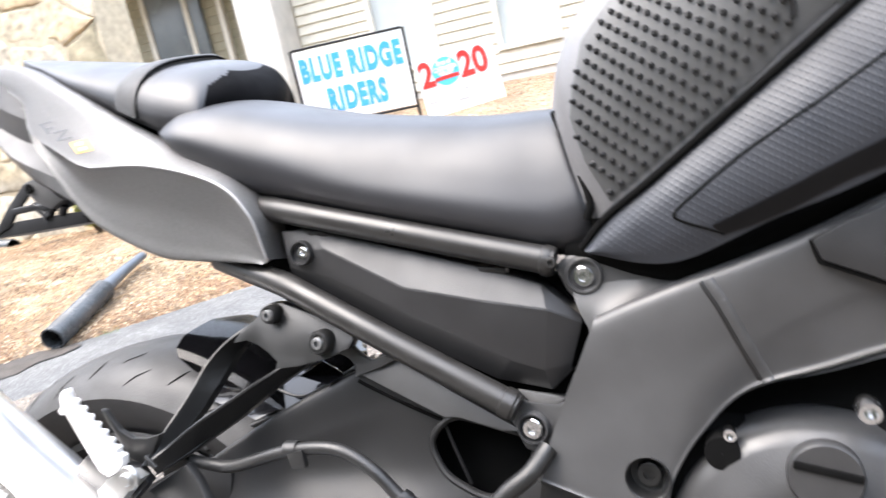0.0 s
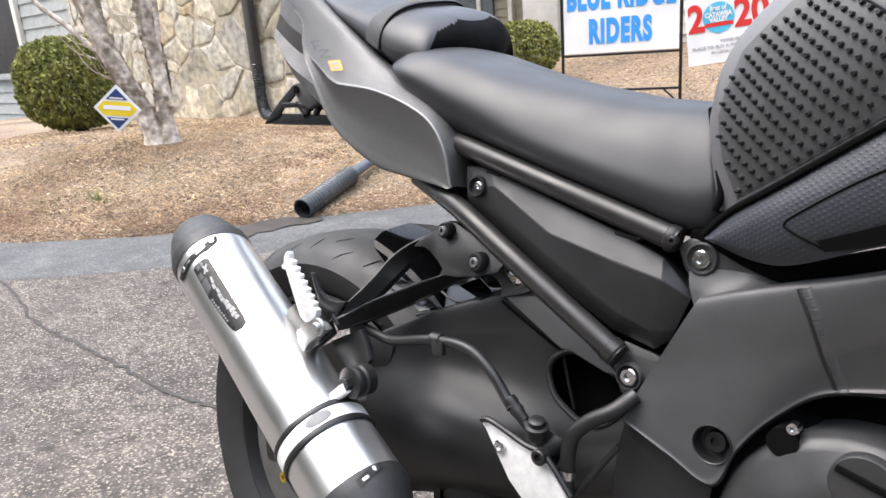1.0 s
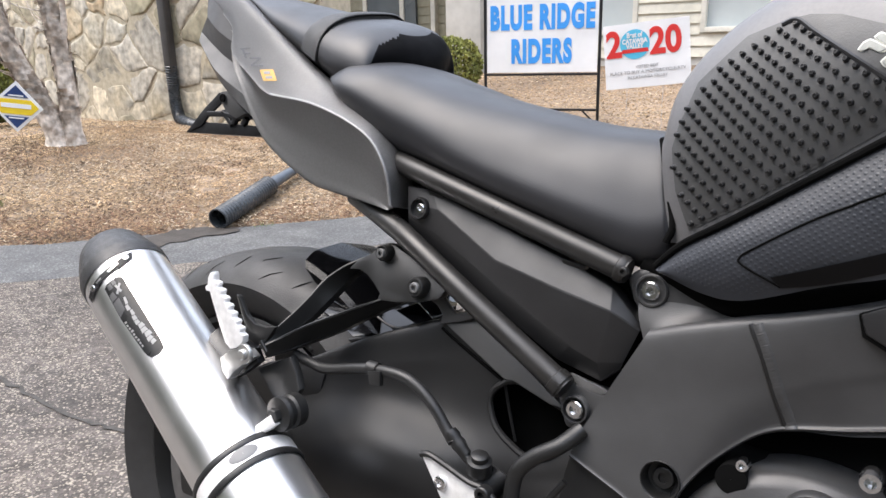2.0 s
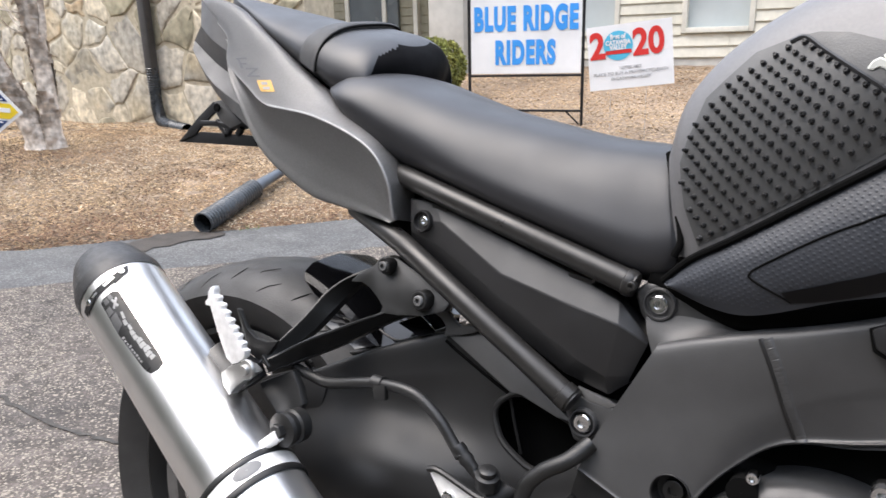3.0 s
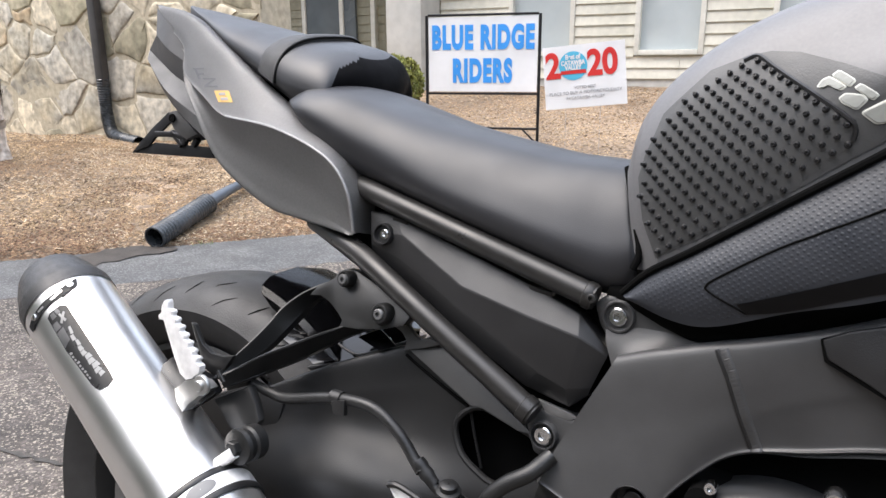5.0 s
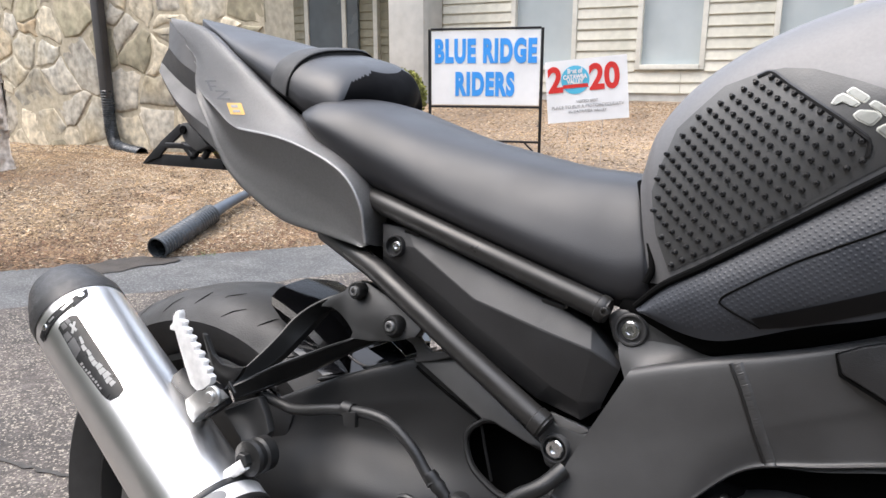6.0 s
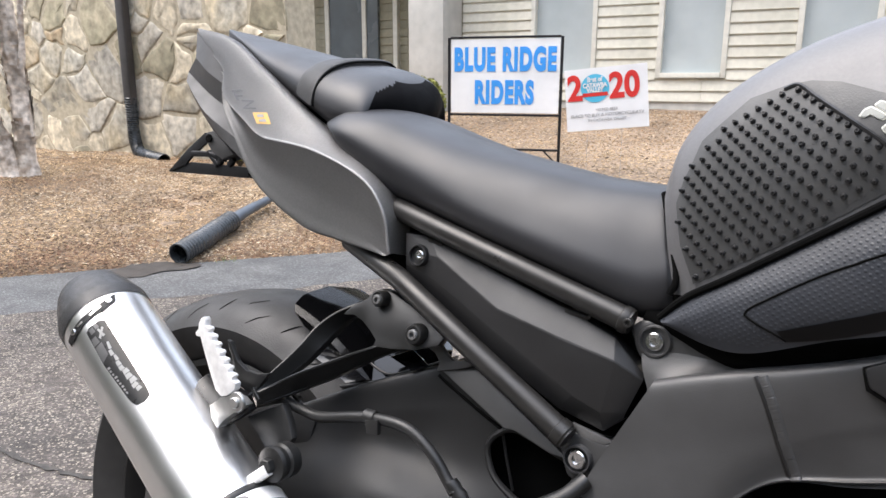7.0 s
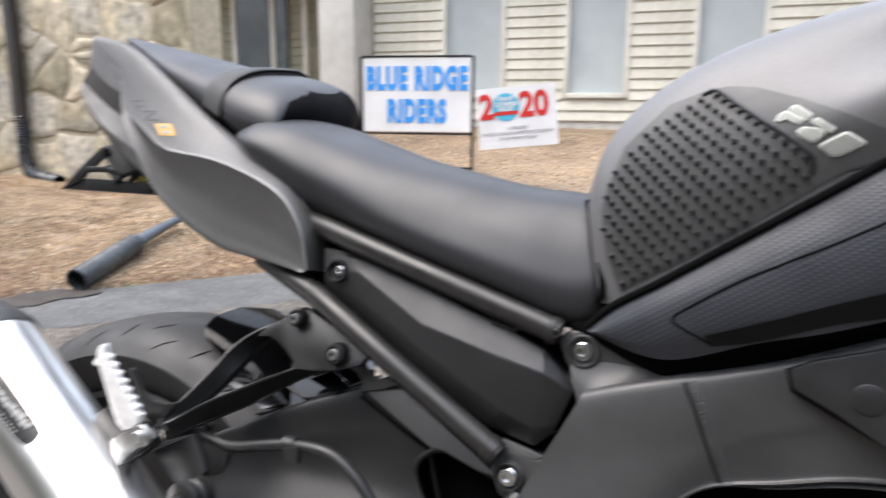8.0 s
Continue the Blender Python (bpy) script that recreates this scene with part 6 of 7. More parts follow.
hanger_plate = slab([(0.2369, -0.0962, 0.6543), (0.2401, -0.0933, 0.6619), (0.2493, -0.0916, 0.6662), (0.2642, -0.0919, 0.6654), (0.3023, -0.0967, 0.6528), (0.3327, -0.1012, 0.6411), (0.3422, -0.1047, 0.6318), (0.3377, -0.1079, 0.6234), (0.3130, -0.1110, 0.6151), (0.2858, -0.1128, 0.6106), (0.2616, -0.1134, 0.6090), (0.2628, -0.1109, 0.6154), (0.2528, -0.1081, 0.6229), (0.2395, -0.1052, 0.6305), (0.2258, -0.1036, 0.6347), (0.2104, -0.1043, 0.6328), (0.2183, -0.1004, 0.6431)], 0.014, 0.0015, segments=2)
hanger = part("peg_hanger", hanger_plate, M_CASTING, bike, "black cast two-armed passenger peg hanger", 25)


def cast_arm(top, low, deep):
    """A cast arm with a rounded upper edge, a flat flank and a thin rib along its lower edge."""
    t, l = spline(top, 40), spline(low, 40)
    rows = []
    for p, q in zip(t, l):
        d = q - p
        rows.append([p + Vector((0, deep, 0)) + d * 0.04, p + Vector((0, 0.0060, 0)), p + Vector((0, 0.0025, 0)) + d * 0.06, p + d * 0.16, p + d * 0.30, p + d * 0.36 + Vector((0, 0.0015, 0)), p + d * 0.90 + Vector((0, 0.0020, 0)), p + d * 0.94, q, q + Vector((0, deep, 0))])
    bm = bmesh.new()
    grid(bm, rows, True, True)
    return bm


arm_top = [(0.2486, -0.0935, 0.6571), (0.2303, -0.0960, 0.6505), (0.2145, -0.1005, 0.6436), (0.1989, -0.1110, 0.6328), (0.1872, -0.1240, 0.6182), (0.1822, -0.1390, 0.6009), (0.1764, -0.1540, 0.5855), (0.1703, -0.1720, 0.5686), (0.1614, -0.1890, 0.5483)]
arm_low = [(0.2440, -0.0895, 0.6371), (0.2256, -0.0880, 0.6322), (0.2082, -0.0875, 0.6259), (0.2009, -0.0950, 0.6165), (0.1971, -0.1060, 0.6050), (0.1942, -0.1210, 0.5928), (0.1869, -0.1360, 0.5757), (0.1777, -0.1580, 0.5591), (0.1727, -0.1830, 0.5451)]
part("hanger_arm", cast_arm(arm_top, arm_low, 0.013), M_CASTING, hanger, "upper arm of the hanger", 22)
arm_top = [(0.3109, -0.1030, 0.6367), (0.2915, -0.1065, 0.6280), (0.2754, -0.1115, 0.6176), (0.2623, -0.1180, 0.6095), (0.2442, -0.1300, 0.6001), (0.2241, -0.1450, 0.5888), (0.2041, -0.1600, 0.5772), (0.1870, -0.1750, 0.5647), (0.1691, -0.1890, 0.5516)]
arm_low = [(0.3168, -0.0990, 0.6181), (0.2944, -0.0985, 0.6103), (0.2742, -0.0985, 0.6013), (0.2561, -0.1020, 0.5916), (0.2360, -0.1120, 0.5780), (0.2151, -0.1270, 0.5631), (0.1942, -0.1420, 0.5506), (0.1824, -0.1610, 0.5428), (0.1718, -0.1830, 0.5368)]
part("hanger_arm", cast_arm(arm_top, arm_low, 0.015), M_CASTING, hanger, "lower arm of the hanger", 22)
part("arm_rib", beam([(0.1694, -0.1880, 0.5563), (0.1794, -0.1880, 0.5462)], 0.003, 0.004, r=0.001), M_CASTING, hanger)
part("boss", lathe([(-0.008, 0.0112), (0.003, 0.0104), (0.005, 0.0090), (0.005, 0.0068), (0.001, 0.0064), (0.001, 0.0005)], H2, (0, -1, 0.1), 28), M_CASTING, hanger)
part("boss", lathe([(-0.008, 0.0092), (0.003, 0.0086), (0.005, 0.0074), (0.005, 0.0064), (0.001, 0.0062), (0.001, 0.0005)], H1, (0, -1, 0.1), 28), M_CASTING, hanger)
part("stay_plate", slab([(0.3106, -0.0880, 0.6161), (0.3227, -0.0880, 0.6208), (0.3273, -0.0880, 0.6234), (0.3367, -0.0880, 0.6129), (0.3455, -0.0880, 0.6071), (0.3585, -0.0880, 0.6109), (0.3720, -0.0880, 0.6079), (0.3536, -0.0880, 0.6006), (0.3271, -0.0880, 0.5927), (0.3295, -0.0880, 0.6032), (0.3231, -0.0880, 0.6108)], 0.006, 0.0015), M_FRAME, hanger, "grey-black frame stay behind the hanger")
bolt(hanger, H2 + Vector((0, -0.002, 0)), 0.0056, mat=M_GUNMETAL, depth=0.005, label="dark socket bolt")
bolt(hanger, H1 + Vector((0, -0.002, 0)), 0.0054, mat=M_GUNMETAL, depth=0.005, label="dark socket bolt")
part("hanger_web", slab([(0.1153, -0.1800, 0.5956), (0.1208, -0.1800, 0.5942), (0.1338, -0.1800, 0.5761), (0.1483, -0.1800, 0.5688), (0.1652, -0.1800, 0.5688), (0.1813, -0.1800, 0.5729), (0.1608, -0.1800, 0.5432), (0.1396, -0.1800, 0.5505)], 0.006, 0.0015), M_CASTING, hanger)
part("hanger_foot", slab([(0.0811, -0.1900, 0.5342), (0.0857, -0.1900, 0.5453), (0.0996, -0.1900, 0.5558), (0.1205, -0.1900, 0.5530), (0.1600, -0.1900, 0.5463), (0.1696, -0.1900, 0.5331), (0.1475, -0.1900, 0.5156), (0.1260, -0.1900, 0.5015), (0.1110, -0.1900, 0.5088)], 0.010, 0.0012), M_BAND, hanger, "", 20)
part("caliper_bracket", slab([(0.0284, -0.1120, 0.4626), (0.0854, -0.1120, 0.4950), (0.1476, -0.1120, 0.5208), (0.1916, -0.1120, 0.5120), (0.1793, -0.1120, 0.4634), (0.1393, -0.1120, 0.4184), (0.0906, -0.1120, 0.4384)], 0.012, 0.003), M_ARM, hanger, "black caliper bracket", 20)
part("can_stay", slab([(0.1451, -0.1720, 0.5167), (0.1910, -0.1660, 0.5407), (0.2043, -0.1680, 0.5247), (0.2145, -0.1720, 0.5106), (0.2061, -0.1760, 0.4915), (0.1817, -0.1760, 0.4907)], 0.010, 0.003), M_CASTING, hanger)
PG = Vector((0.1729, -0.2120, 0.5469))
part("pivot_pin", lathe([(-0.003, 0.0105), (0.0, 0.0105), (0.001, 0.0098), (0.001, 0.0058), (0.0035, 0.0056), (0.0045, 0.0046), (0.0045, 0.0005)], PG, (0, -1, 0), 24), M_WASHER, hanger, "bright pivot pin with washer")
peg = part("foot_peg", slab([(0.1448, -0.2080, 0.5453), (0.1358, -0.2080, 0.5503), (0.1247, -0.2080, 0.5680), (0.1132, -0.2080, 0.5883), (0.1068, -0.2080, 0.6002), (0.0997, -0.2080, 0.6000), (0.0984, -0.2080, 0.6040), (0.1026, -0.2080, 0.6078), (0.1029, -0.2080, 0.6150), (0.1060, -0.2080, 0.6203), (0.1102, -0.2080, 0.6228), (0.1123, -0.2080, 0.6190), (0.1128, -0.2080, 0.6132), (0.1175, -0.2080, 0.6130), (0.1196, -0.2080, 0.6109), (0.1177, -0.2080, 0.6072), (0.1198, -0.2080, 0.6062), (0.1245, -0.2080, 0.6061), (0.1266, -0.2080, 0.6040), (0.1247, -0.2080, 0.6002), (0.1268, -0.2080, 0.5992), (0.1314, -0.2080, 0.5991), (0.1335, -0.2080, 0.5971), (0.1316, -0.2080, 0.5933), (0.1337, -0.2080, 0.5923), (0.1383, -0.2080, 0.5923), (0.1404, -0.2080, 0.5902), (0.1385, -0.2080, 0.5864), (0.1405, -0.2080, 0.5855), (0.1451, -0.2080, 0.5854), (0.1471, -0.2080, 0.5834), (0.1453, -0.2080, 0.5796), (0.1473, -0.2080, 0.5787), (0.1519, -0.2080, 0.5787), (0.1539, -0.2080, 0.5767), (0.1520, -0.2080, 0.5729), (0.1541, -0.2080, 0.5720), (0.1586, -0.2080, 0.5720), (0.1606, -0.2080, 0.5700), (0.1587, -0.2080, 0.5662), (0.1650, -0.2080, 0.5639), (0.1640, -0.2080, 0.5567), (0.1539, -0.2080, 0.5485)], 0.008, 0.0012, segments=2), M_ALU, bike, "folded serrated bare aluminium foot peg", 30)
part("peg_clevis", slab([(0.1293, -0.2085, 0.5322), (0.1447, -0.2085, 0.5442), (0.1578, -0.2085, 0.5496), (0.1710, -0.2085, 0.5503), (0.1813, -0.2085, 0.5447), (0.1675, -0.2085, 0.5344), (0.1518, -0.2085, 0.5217), (0.1433, -0.2085, 0.5112), (0.1340, -0.2085, 0.5190)], 0.012, 0.001), M_WASHER, peg, "dull grey peg clevis", 20)

# silencer
E0, E1 = Vector((-0.1000, -0.1830, 0.5792)), Vector((0.3003, -0.2211, 0.3559))
axis = (E1 - E0).normalized()
L = 0.4199
R = 0.0535
can = part("silencer", lathe([(-0.002, R - 0.004), (0, R), (L, R), (L + 0.002, R - 0.004)], E0, axis, 64), M_CAN, bike, "bright brushed aluminium silencer can")
part("end_cap", lathe([(0.012, R + 0.0008), (-0.004, R + 0.001), (-0.009, R * 0.99), (-0.030, R * 0.88), (-0.047, R * 0.76), (-0.0515, R * 0.71), (-0.0530, R * 0.66), (-0.0520, R * 0.60), (-0.03, R * 0.55), (-0.03, 0.0005)], E0, axis, 64), M_CARBON, can, "matte black tapered end cap", 30)
part("front_cap", lathe([(L - 0.012, R + 0.0008), (L + 0.004, R + 0.001), (L + 0.03, R * 0.8), (L + 0.06, R * 0.5), (L + 0.09, R * 0.48), (L + 0.09, 0.001)], E0, axis, 48), M_CARBON, can, "black front cap")
u1 = axis.cross(Vector((0, 0, 1))).normalized()
u2 = u1.cross(axis)


def on_can(s, ang, lift=0.0):
    """A place on the can: metres from its tail end, degrees round it from the outer side upwards."""
    a = radians(ang)
    return E0 + axis * s + (u1 * math.cos(a) + u2 * math.sin(a)) * (R + lift)


def can_patch(corner, lift, mat, name, label="", n=8):
    (s0, a0), (s1, a1), (s2, a2), (s3, a3) = corner
    bm = bmesh.new()
    grid(bm, [[on_can((s0 + (s1 - s0) * t) * (1 - w) + (s3 + (s2 - s3) * t) * w, (a0 + (a1 - a0) * t) * (1 - w) + (a3 + (a2 - a3) * t) * w, lift) for t in [i / n for i in range(n + 1)]] for w in [j / n for j in range(n + 1)]])
    return part(name, thicken(bm, 0.0006), mat, can, label)


badge_left = [(0.0436, 30.1), (0.0465, 25.3), (0.0618, 24.8), (0.0997, 23.6), (0.1566, 28.0), (0.1642, 29.5), (0.1705, 32.5)]
badge_right = [(0.0434, 45.4), (0.0484, 51.3), (0.0734, 51.3), (0.1093, 51.5), (0.1579, 51.6), (0.1701, 50.3), (0.1734, 42.0)]
bm = bmesh.new()
grid(bm, [[on_can(a[0] + (b[0] - a[0]) * k / 8, a[1] + (b[1] - a[1]) * k / 8, 0.0006) for k in range(9)] for a, b in zip(badge_left, badge_right)])
part("badge", thicken(bm, 0.0006), M_BADGE, can, "black badge plate with pale unreadable marks")
for q in ([(0.0461, 29.6), (0.0458, 35.2), (0.0544, 35.8), (0.0547, 29.3)], [(0.0451, 36.5), (0.0444, 41.0), (0.0522, 41.9), (0.0524, 36.9)], [(0.0595, 26.3), (0.0595, 33.0), (0.0703, 34.0), (0.0709, 25.1)], [(0.0733, 25.6), (0.0720, 35.7), (0.0922, 34.8), (0.0968, 24.4)]):
    can_patch(q, 0.0010, M_GUNMETAL, "badge_mark", n=3)
for q in ([(0.0774, 42.8), (0.0884, 41.8), (0.0873, 38.3), (0.0766, 40.1)],
          [(0.0891, 40.7), (0.0976, 41.0), (0.0967, 36.1), (0.0884, 36.9)],
          [(0.0987, 42.1), (0.1071, 42.4), (0.1064, 38.2), (0.0982, 38.9)],
          [(0.1076, 41.3), (0.1147, 42.3), (0.1145, 36.8), (0.1074, 37.1)],
          [(0.1153, 41.5), (0.1218, 42.8), (0.1220, 36.8), (0.1155, 36.8)],
          [(0.1224, 44.2), (0.1288, 45.6), (0.1293, 38.2), (0.1227, 38.5)],
          [(0.1299, 44.7), (0.1368, 45.9), (0.1367, 37.9), (0.1298, 38.5)],
          [(0.1375, 46.7), (0.1444, 47.9), (0.1444, 39.3), (0.1376, 40.0)],
          [(0.1447, 45.0), (0.1503, 46.7), (0.1516, 39.0), (0.1457, 39.0)],
          [(0.1511, 46.1), (0.1566, 47.7), (0.1578, 41.3), (0.1520, 41.2)],
          [(0.0535, 38.0), (0.0531, 40.6), (0.0666, 43.4), (0.0677, 40.4)],
          [(0.0535, 44.4), (0.0562, 46.2), (0.0682, 36.9), (0.0648, 35.3)],
          [(0.1067, 28.7), (0.1099, 29.0), (0.1093, 25.6), (0.1060, 25.3)],
          [(0.1119, 28.2), (0.1151, 28.5), (0.1146, 26.1), (0.1114, 25.8)],
          [(0.1172, 28.7), (0.1204, 29.0), (0.1200, 26.7), (0.1168, 26.4)],
          [(0.1227, 30.6), (0.1258, 30.9), (0.1253, 27.2), (0.1221, 26.9)],
          [(0.1278, 29.8), (0.1309, 30.1), (0.1305, 27.7), (0.1274, 27.4)],
          [(0.1330, 30.3), (0.1361, 30.6), (0.1358, 28.3), (0.1326, 27.9)],
          [(0.1382, 31.4), (0.1413, 31.7), (0.1409, 28.8), (0.1378, 28.5)],
          [(0.1433, 31.2), (0.1464, 31.5), (0.1461, 29.3), (0.1430, 29.0)],
          [(0.1484, 31.7), (0.1515, 32.0), (0.1512, 29.8), (0.1481, 29.5)]):
    can_patch(q, 0.0011, M_PRINT, "badge_mark", n=3)
for q in ([(0.0273, -5.9), (0.0256, 20.5), (0.0354, 24.8), (0.0384, -4.7)], [(0.0258, 17.9), (0.0236, 52.2), (0.0337, 52.0), (0.0346, 23.2)], [(0.0239, 51.4), (0.0157, 77.3), (0.0270, 73.8), (0.0360, 52.3)]):
    can_patch(q, 0.0013, M_CARBON, "cap_tab", "black riveted cap tab")
for q in ([(0.0286, 19.5), (0.0288, 28.9), (0.0318, 28.9), (0.0318, 20.7)], [(0.0285, 39.4), (0.0253, 55.7), (0.0284, 55.7), (0.0319, 40.9)]):
    can_patch(q, 0.0019, M_CAN, "tab_slit", "bright slit in the tab")
for q in ((0.0291, 11.0), (0.0234, 66.7)):
    part("rivet", lathe([(0.001, 0.0042), (0.0025, 0.0036), (0.003, 0.0005)], on_can(*q), on_can(*q, 1.0) - on_can(*q), 14), M_STEEL, can)
# clamp band with its oval badge
band_s = 0.3335
prof = [(-0.0115, R + 0.0004), (-0.0115, R + 0.0018), (0.0115, R + 0.0018), (0.0115, R + 0.0004)]
clamp = part("clamp_band", lathe(prof, E0 + axis * band_s, axis, 64), M_ALU, can, "aluminium clamp band with dark rubber edges")
for d in (-0.0115, 0.0115):
    part("rubber_edge", lathe([(-0.0034, R + 0.0003), (-0.0036, R + 0.0020), (-0.0024, R + 0.0028), (0.0024, R + 0.0028), (0.0036, R + 0.0020), (0.0034, R + 0.0003)], E0 + axis * (band_s + d), axis, 64), M_RUBBER, clamp)
oval = bmesh.new()
ov = (0.3328, 62.0)
grid(oval, [[on_can(ov[0] + 0.0078 * r * math.cos(a), ov[1] + 17 * r * math.sin(a), 0.0024 - 0.0008 * r ** 6) for a in [6.2832 * k / 28 for k in range(28)]] for r in (0.02, 0.5, 0.85, 1.0)], True)
part("band_badge", oval, M_OVAL, clamp, "grey oval badge on the band")
HB = Vector((0.2140, -0.1950, 0.4904))
part("clamp_lug", beam([HB + Vector((-0.03, -0.008, -0.03)), HB + Vector((0.002, -0.004, -0.002))], 0.02, 0.012, r=0.003), M_ALU, clamp)
grommet = part("grommet", lathe([(-0.022, 0.0175), (-0.010, 0.0185), (-0.008, 0.016), (-0.002, 0.016), (0, 0.0185), (0.004, 0.0175), (0.006, 0.012), (0.006, 0.0005)], HB, (0, -1, 0), 28), M_RUBBER, bike, "black rubber silencer mount")
part("bolt", lathe([(0, 0.0085), (0.006, 0.0085), (0.007, 0.0075), (0.007, 0.0005)], HB + Vector((0, -0.006, 0)), (0, -1, 0), 6), M_CASTING, grommet, "dark hex bolt", 10)
# front cap tab with its slit and rivet
can_patch([(0.4148, 60.2), (0.4092, 92.3), (0.4173, 94.6), (0.4258, 61.8)], 0.0012, M_CARBON, "cap_tab", "black riveted cap tab")
can_patch([(0.4176, 66.8), (0.4163, 74.6), (0.4196, 75.3), (0.4209, 67.6)], 0.0019, M_CAN, "tab_slit", "bright slit in the tab")
part("rivet", lathe([(0.001, 0.0042), (0.0025, 0.0036), (0.003, 0.0005)], on_can(*(0.4132, 86.6)), on_can(*(0.4132, 86.6), 1.0) - on_can(*(0.4132, 86.6)), 14), M_STEEL, can)

# brake hose, clip, fittings
part("brake_hose", tube([(0.1816, -0.1500, 0.5375), (0.2040, -0.1500, 0.5343), (0.2318, -0.1500, 0.5334), (0.2897, -0.1500, 0.5480), (0.3375, -0.1500, 0.5506), (0.3682, -0.1500, 0.5354), (0.3891, -0.1500, 0.5145), (0.3992, -0.1520, 0.5060)], 0.0056, 40, 12), M_RUBBER, bike, "black rubber brake hose")
part("hose_clip", lathe([(-0.006, 0.0075), (0.006, 0.0075)], (0.2953, -0.1500, 0.5494), (1, 0, 0), 16), M_RUBBER, bike)
part("hose_clip", slab([(0.2941, -0.1580, 0.5481), (0.3097, -0.1580, 0.5521), (0.3113, -0.1580, 0.5369), (0.2975, -0.1580, 0.5355)], 0.006, 0.001), M_RUBBER, bike)
part("hose_end", lathe([(0, 0.0068), (0.006, 0.0074), (0.009, 0.0062), (0.014, 0.0074), (0.019, 0.006), (0.026, 0.0054)], (0.3928, -0.1500, 0.5137), (0.7784, 0.0000, -0.6277), 16), M_CASTING, bike, "black crimped hose end")
part("hose_end", tube([(0.4061, -0.1500, 0.5006), (0.4159, -0.1500, 0.4940), (0.4245, -0.1500, 0.4923)], 0.0048, 8, 12), M_CASTING, bike)
part("banjo_bolt", lathe([(-0.014, 0.0115), (-0.002, 0.0115), (-0.001, 0.008), (0.004, 0.008), (0.005, 0.0065), (0.005, 0.0005)], (0.4286, -0.1520, 0.4998), (0.1, -0.25, 1), 20), M_CASTING, bike, "dark banjo fitting")
part("reservoir_hose", tube([(0.5089, -0.1200, 0.5430), (0.4963, -0.1350, 0.5284), (0.4760, -0.1420, 0.5133), (0.4619, -0.1450, 0.4922), (0.4610, -0.1450, 0.4531), (0.4632, -0.1450, 0.4259)], 0.0072, 30, 16), M_RUBBER, bike, "thick black rubber hose")
part("hose_clamp", lathe([(-0.004, 0.0080), (0.004, 0.0080)], (0.4604, -0.1450, 0.4596), (0, 0, 1), 20), M_STEEL, bike)
part("brake_rod", tube([(0.5021, -0.1300, 0.4960), (0.4744, -0.1400, 0.4498), (0.4524, -0.1400, 0.4194)], 0.0030, n=10), M_CASTING, bike)
part("master_cylinder", tube([(0.4372, -0.1300, 0.4849), (0.4324, -0.1400, 0.4692), (0.4190, -0.1400, 0.4293)], 0.015, n=18), M_CASTING, bike, "black rear brake master cylinder")

guard = slab([(0.3736, -0.1650, 0.4887), (0.3841, -0.1650, 0.4903), (0.4234, -0.1650, 0.4796), (0.4460, -0.1650, 0.4754), (0.4725, -0.1650, 0.4484), (0.4833, -0.1650, 0.4257), (0.4480, -0.1650, 0.4104), (0.4097, -0.1650, 0.4405)], 0.005, 0.0015)
heel = part("heel_guard", guard, M_ALU, bike, "bare aluminium heel guard plate")
part("rim_edge", tube([(0.3743, -0.1670, 0.4913), (0.3869, -0.1670, 0.4935), (0.4265, -0.1670, 0.4835), (0.4501, -0.1670, 0.4797), (0.4794, -0.1670, 0.4519)], 0.003, 24, 8), M_CASTING, heel, "black edge of the heel guard")
bolt(heel, (0.3980, -0.1660, 0.4711), 0.0065, depth=0.003)
bolt(heel, (0.4459, -0.1680, 0.4785), 0.0075, mat=M_CASTING, depth=0.006, label="black bolt")

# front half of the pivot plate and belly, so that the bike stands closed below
part("lower_frame", slab([(0.50, -0.10, 0.20), (0.90, -0.10, 0.20), (0.95, -0.10, 0.55), (0.55, -0.10, 0.55)], 0.20, 0.02), M_SHADE_BLACK, bike, "dark engine block low in the frame")

# ---- pieces of the walls, last ----
rng = random.Random(5)


def clip_cell(poly, a, b):
    """Keeps the part of a cell that lies nearer to a than to b."""
    m, d = (a + b) / 2, b - a
    out = []
    for p, q in zip(poly, poly[1:] + poly[:1]):
        fp, fq = (p - m).dot(d), (q - m).dot(d)
        if fp <= 0:
            out.append(p)
        if fp * fq < 0:
            out.append(p.lerp(q, fp / (fp - fq)))
    return out


STRETCH = 1.3


def warped(p):
    """Bends the stones' outlines out of true."""
    q = Vector((p.x * STRETCH, p.y))
    q += 0.17 * Vector((noise.noise((q.x * 2.4, q.y * 2.4, 7)), noise.noise((q.x * 2.4, q.y * 2.4, 17))))
    return q + 0.022 * Vector((noise.noise((q.x * 11, q.y * 11, 3)), noise.noise((q.x * 11, q.y * 11, 23))))


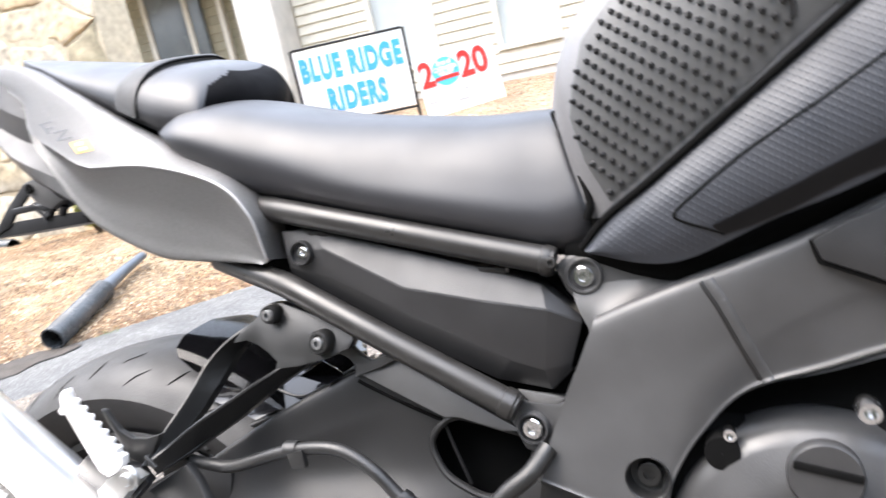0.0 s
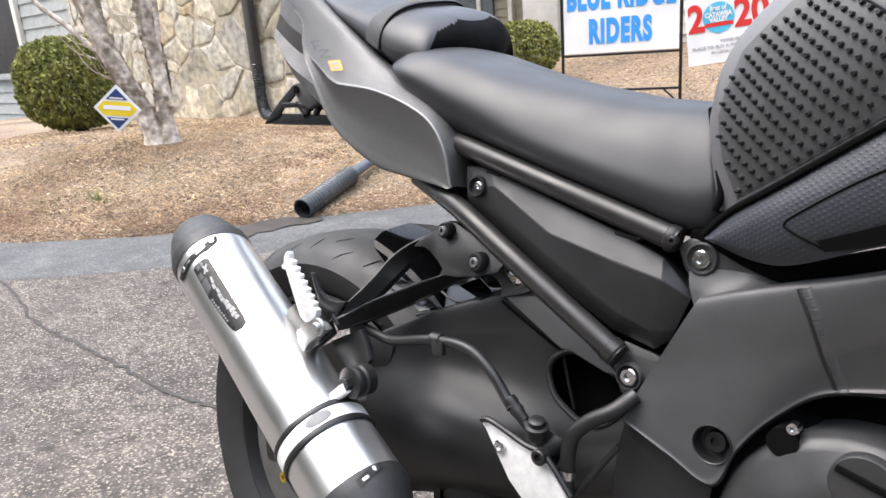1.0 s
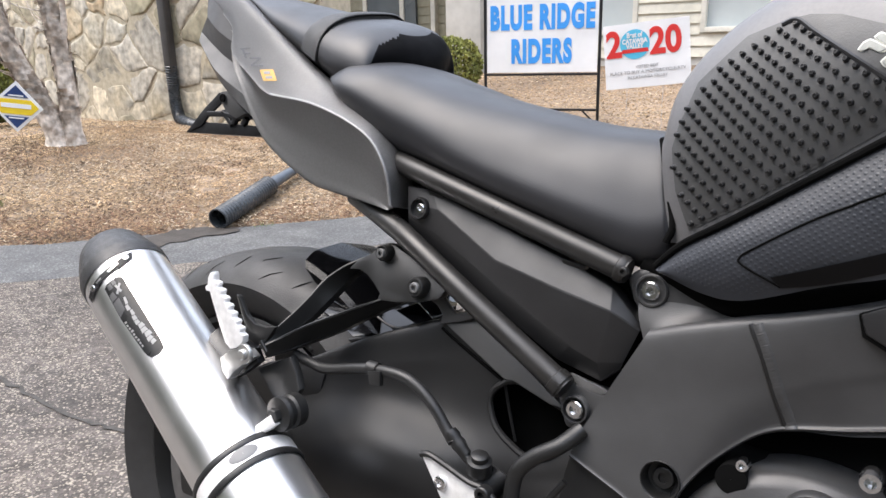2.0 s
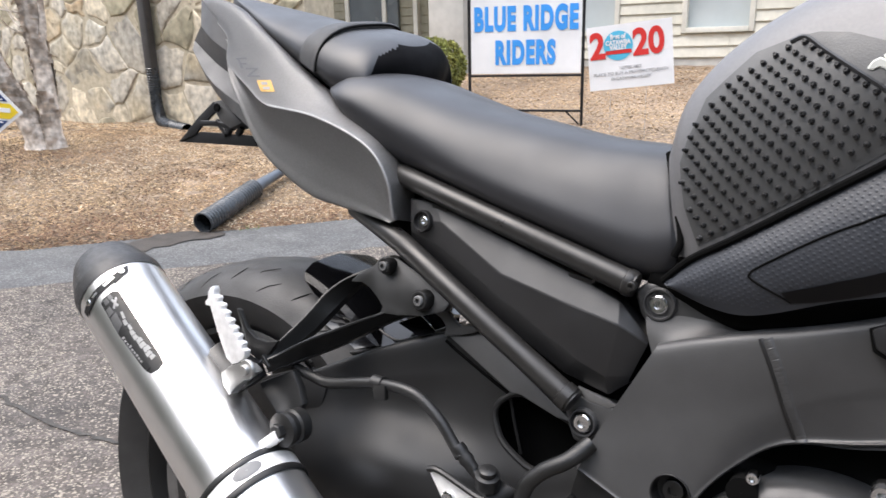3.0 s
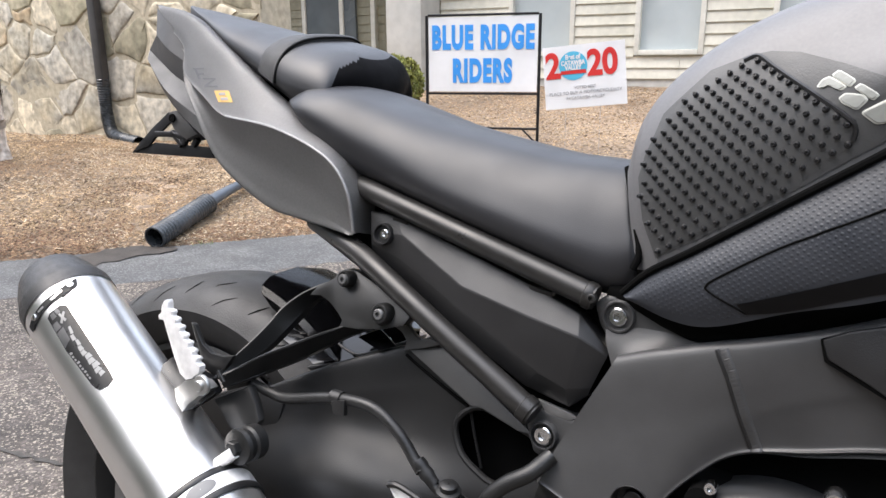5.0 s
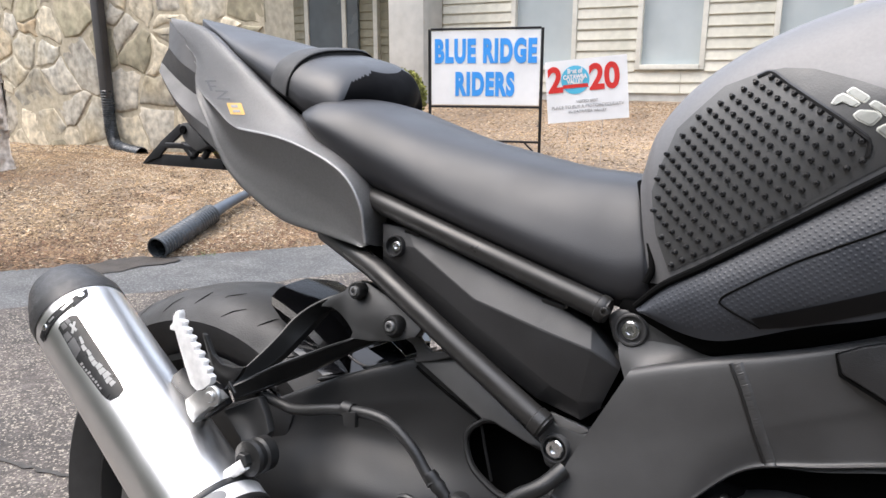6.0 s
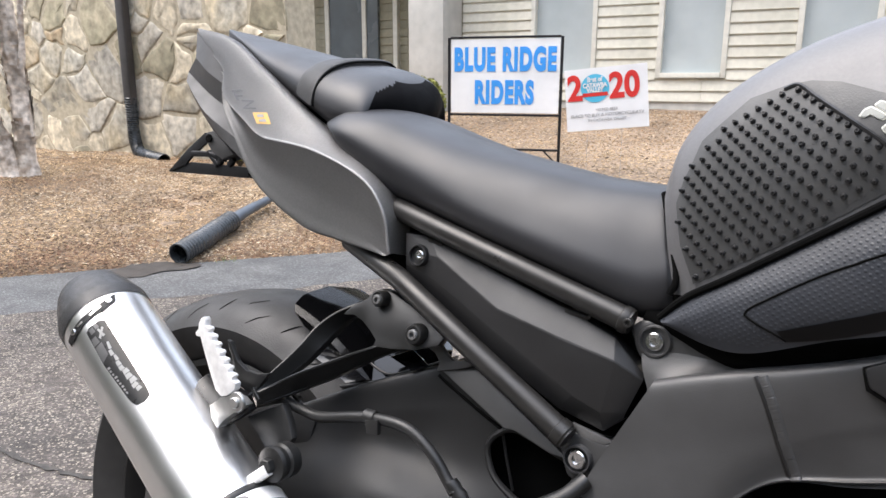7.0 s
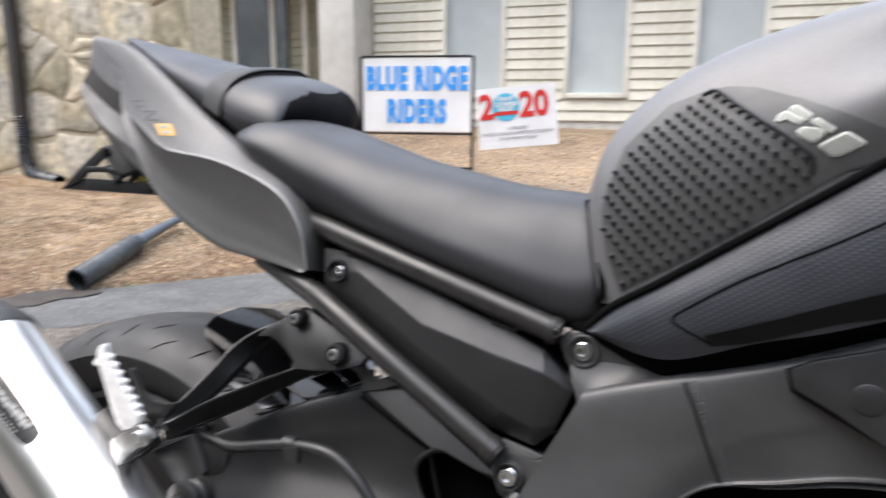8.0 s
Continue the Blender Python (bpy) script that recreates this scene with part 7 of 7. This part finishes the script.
seeds = []
for _ in range(9000):
    p = Vector((rng.uniform(SX0, SX1) / STRETCH, rng.uniform(SZ0, SZ1)))
    if all((p - q).length > 0.12 + 0.46 * abs(noise.noise((q.x * 2.3, q.y * 2.3, 1))) for q in seeds):
        seeds.append(p)
for i, s in enumerate(seeds):
    cell = [Vector((SX0 / STRETCH, SZ0)), Vector((SX1 / STRETCH, SZ0)), Vector((SX1 / STRETCH, SZ1)), Vector((SX0 / STRETCH, SZ1))]
    for q in sorted(seeds, key=lambda v: (v - s).length)[1:26]:
        cell = clip_cell(cell, s, q)
    if len(cell) < 3:
        continue
    mid = sum(cell, Vector((0, 0))) / len(cell)
    rim = [p.lerp(q, t) for p, q in zip(cell, cell[1:] + cell[:1]) for t in (0, 0.33, 0.66)]
    deep = rng.uniform(0.002, 0.010)
    joint = rng.uniform(0.006, 0.018)
    tilt = Vector((rng.uniform(-0.06, 0.06), rng.uniform(-0.06, 0.06)))
    bm = bmesh.new()
    rows = []
    rag = [Vector((rng.uniform(-1, 1), rng.uniform(-1, 1))) * 0.007 for _ in rim]
    for inset, y, rough in ((0.0, 0.010, 0), (0.004, 0.001, 0.001), (0.014, -deep * 0.7, 0.002), (0.034, -deep, 0.003), (0.085, -deep - 0.002, 0.005)):
        row = []
        for p, jag in zip(rim, rag):
            far = (p - mid).length
            scale = max(0.3, 1 - (joint + inset) / far)
            w = warped(mid + (p - mid) * scale + jag)
            lift = ((p - mid) * scale).dot(tilt) * 0.7 if rough else 0
            row.append(bm.verts.new((min(w.x, SX1 + 0.01), STONE_Y + y - 0.002 + lift + rng.uniform(-rough, rough), w.y)))
        rows.append(row)
    for p, q in zip(rows, rows[1:]):
        for k in range(len(p)):
            j = (k + 1) % len(p)
            bm.faces.new((p[k], p[j], q[j], q[k]))
    bm.faces.new(rows[-1])
    part("stone", bm, rng.choice((M_STONE, M_STONE, M_STONE, M_PALE, M_PALE, M_SLATE, M_SLATE, M_SLATE, M_OCHRE, M_MOSS)), stone_wall, angle=50)

LAP = 0.11
for i in range(20):
    z = 0.71 + LAP * i
    if z > ROOF - 0.05:
        break
    spans = []
    if z + LAP <= SILL - 0.05 or z >= 2.40:
        spans = [(-3.95, -1.2), (-1.2, 1.4), (1.4, 3.6)]
    else:
        spans = list(zip(gaps[::2], gaps[1::2]))
    for a, b in spans:
        board(wall, a + 0.002, b - 0.002, WALL_Y, z, LAP, M_SIDING)
    z2 = 0.62 + 0.115 * i
    for a, b in ((-9.5, -8.2), (-8.2, -6.85), (-6.85, -5.4), (-5.4, -4.0)):
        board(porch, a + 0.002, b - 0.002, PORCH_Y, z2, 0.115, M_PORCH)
for i in range(17):
    for a, b in ((-11.04, -9.25), (-15.0, -12.8)) if 0.70 < 0.05 + 0.17 * i < 2.8 else ((-15.0, -12.2), (-12.2, -9.25)):
        board(left, a + 0.002, b - 0.002, LEFT_Y, 0.05 + 0.17 * i, 0.17, M_GREYSIDE)
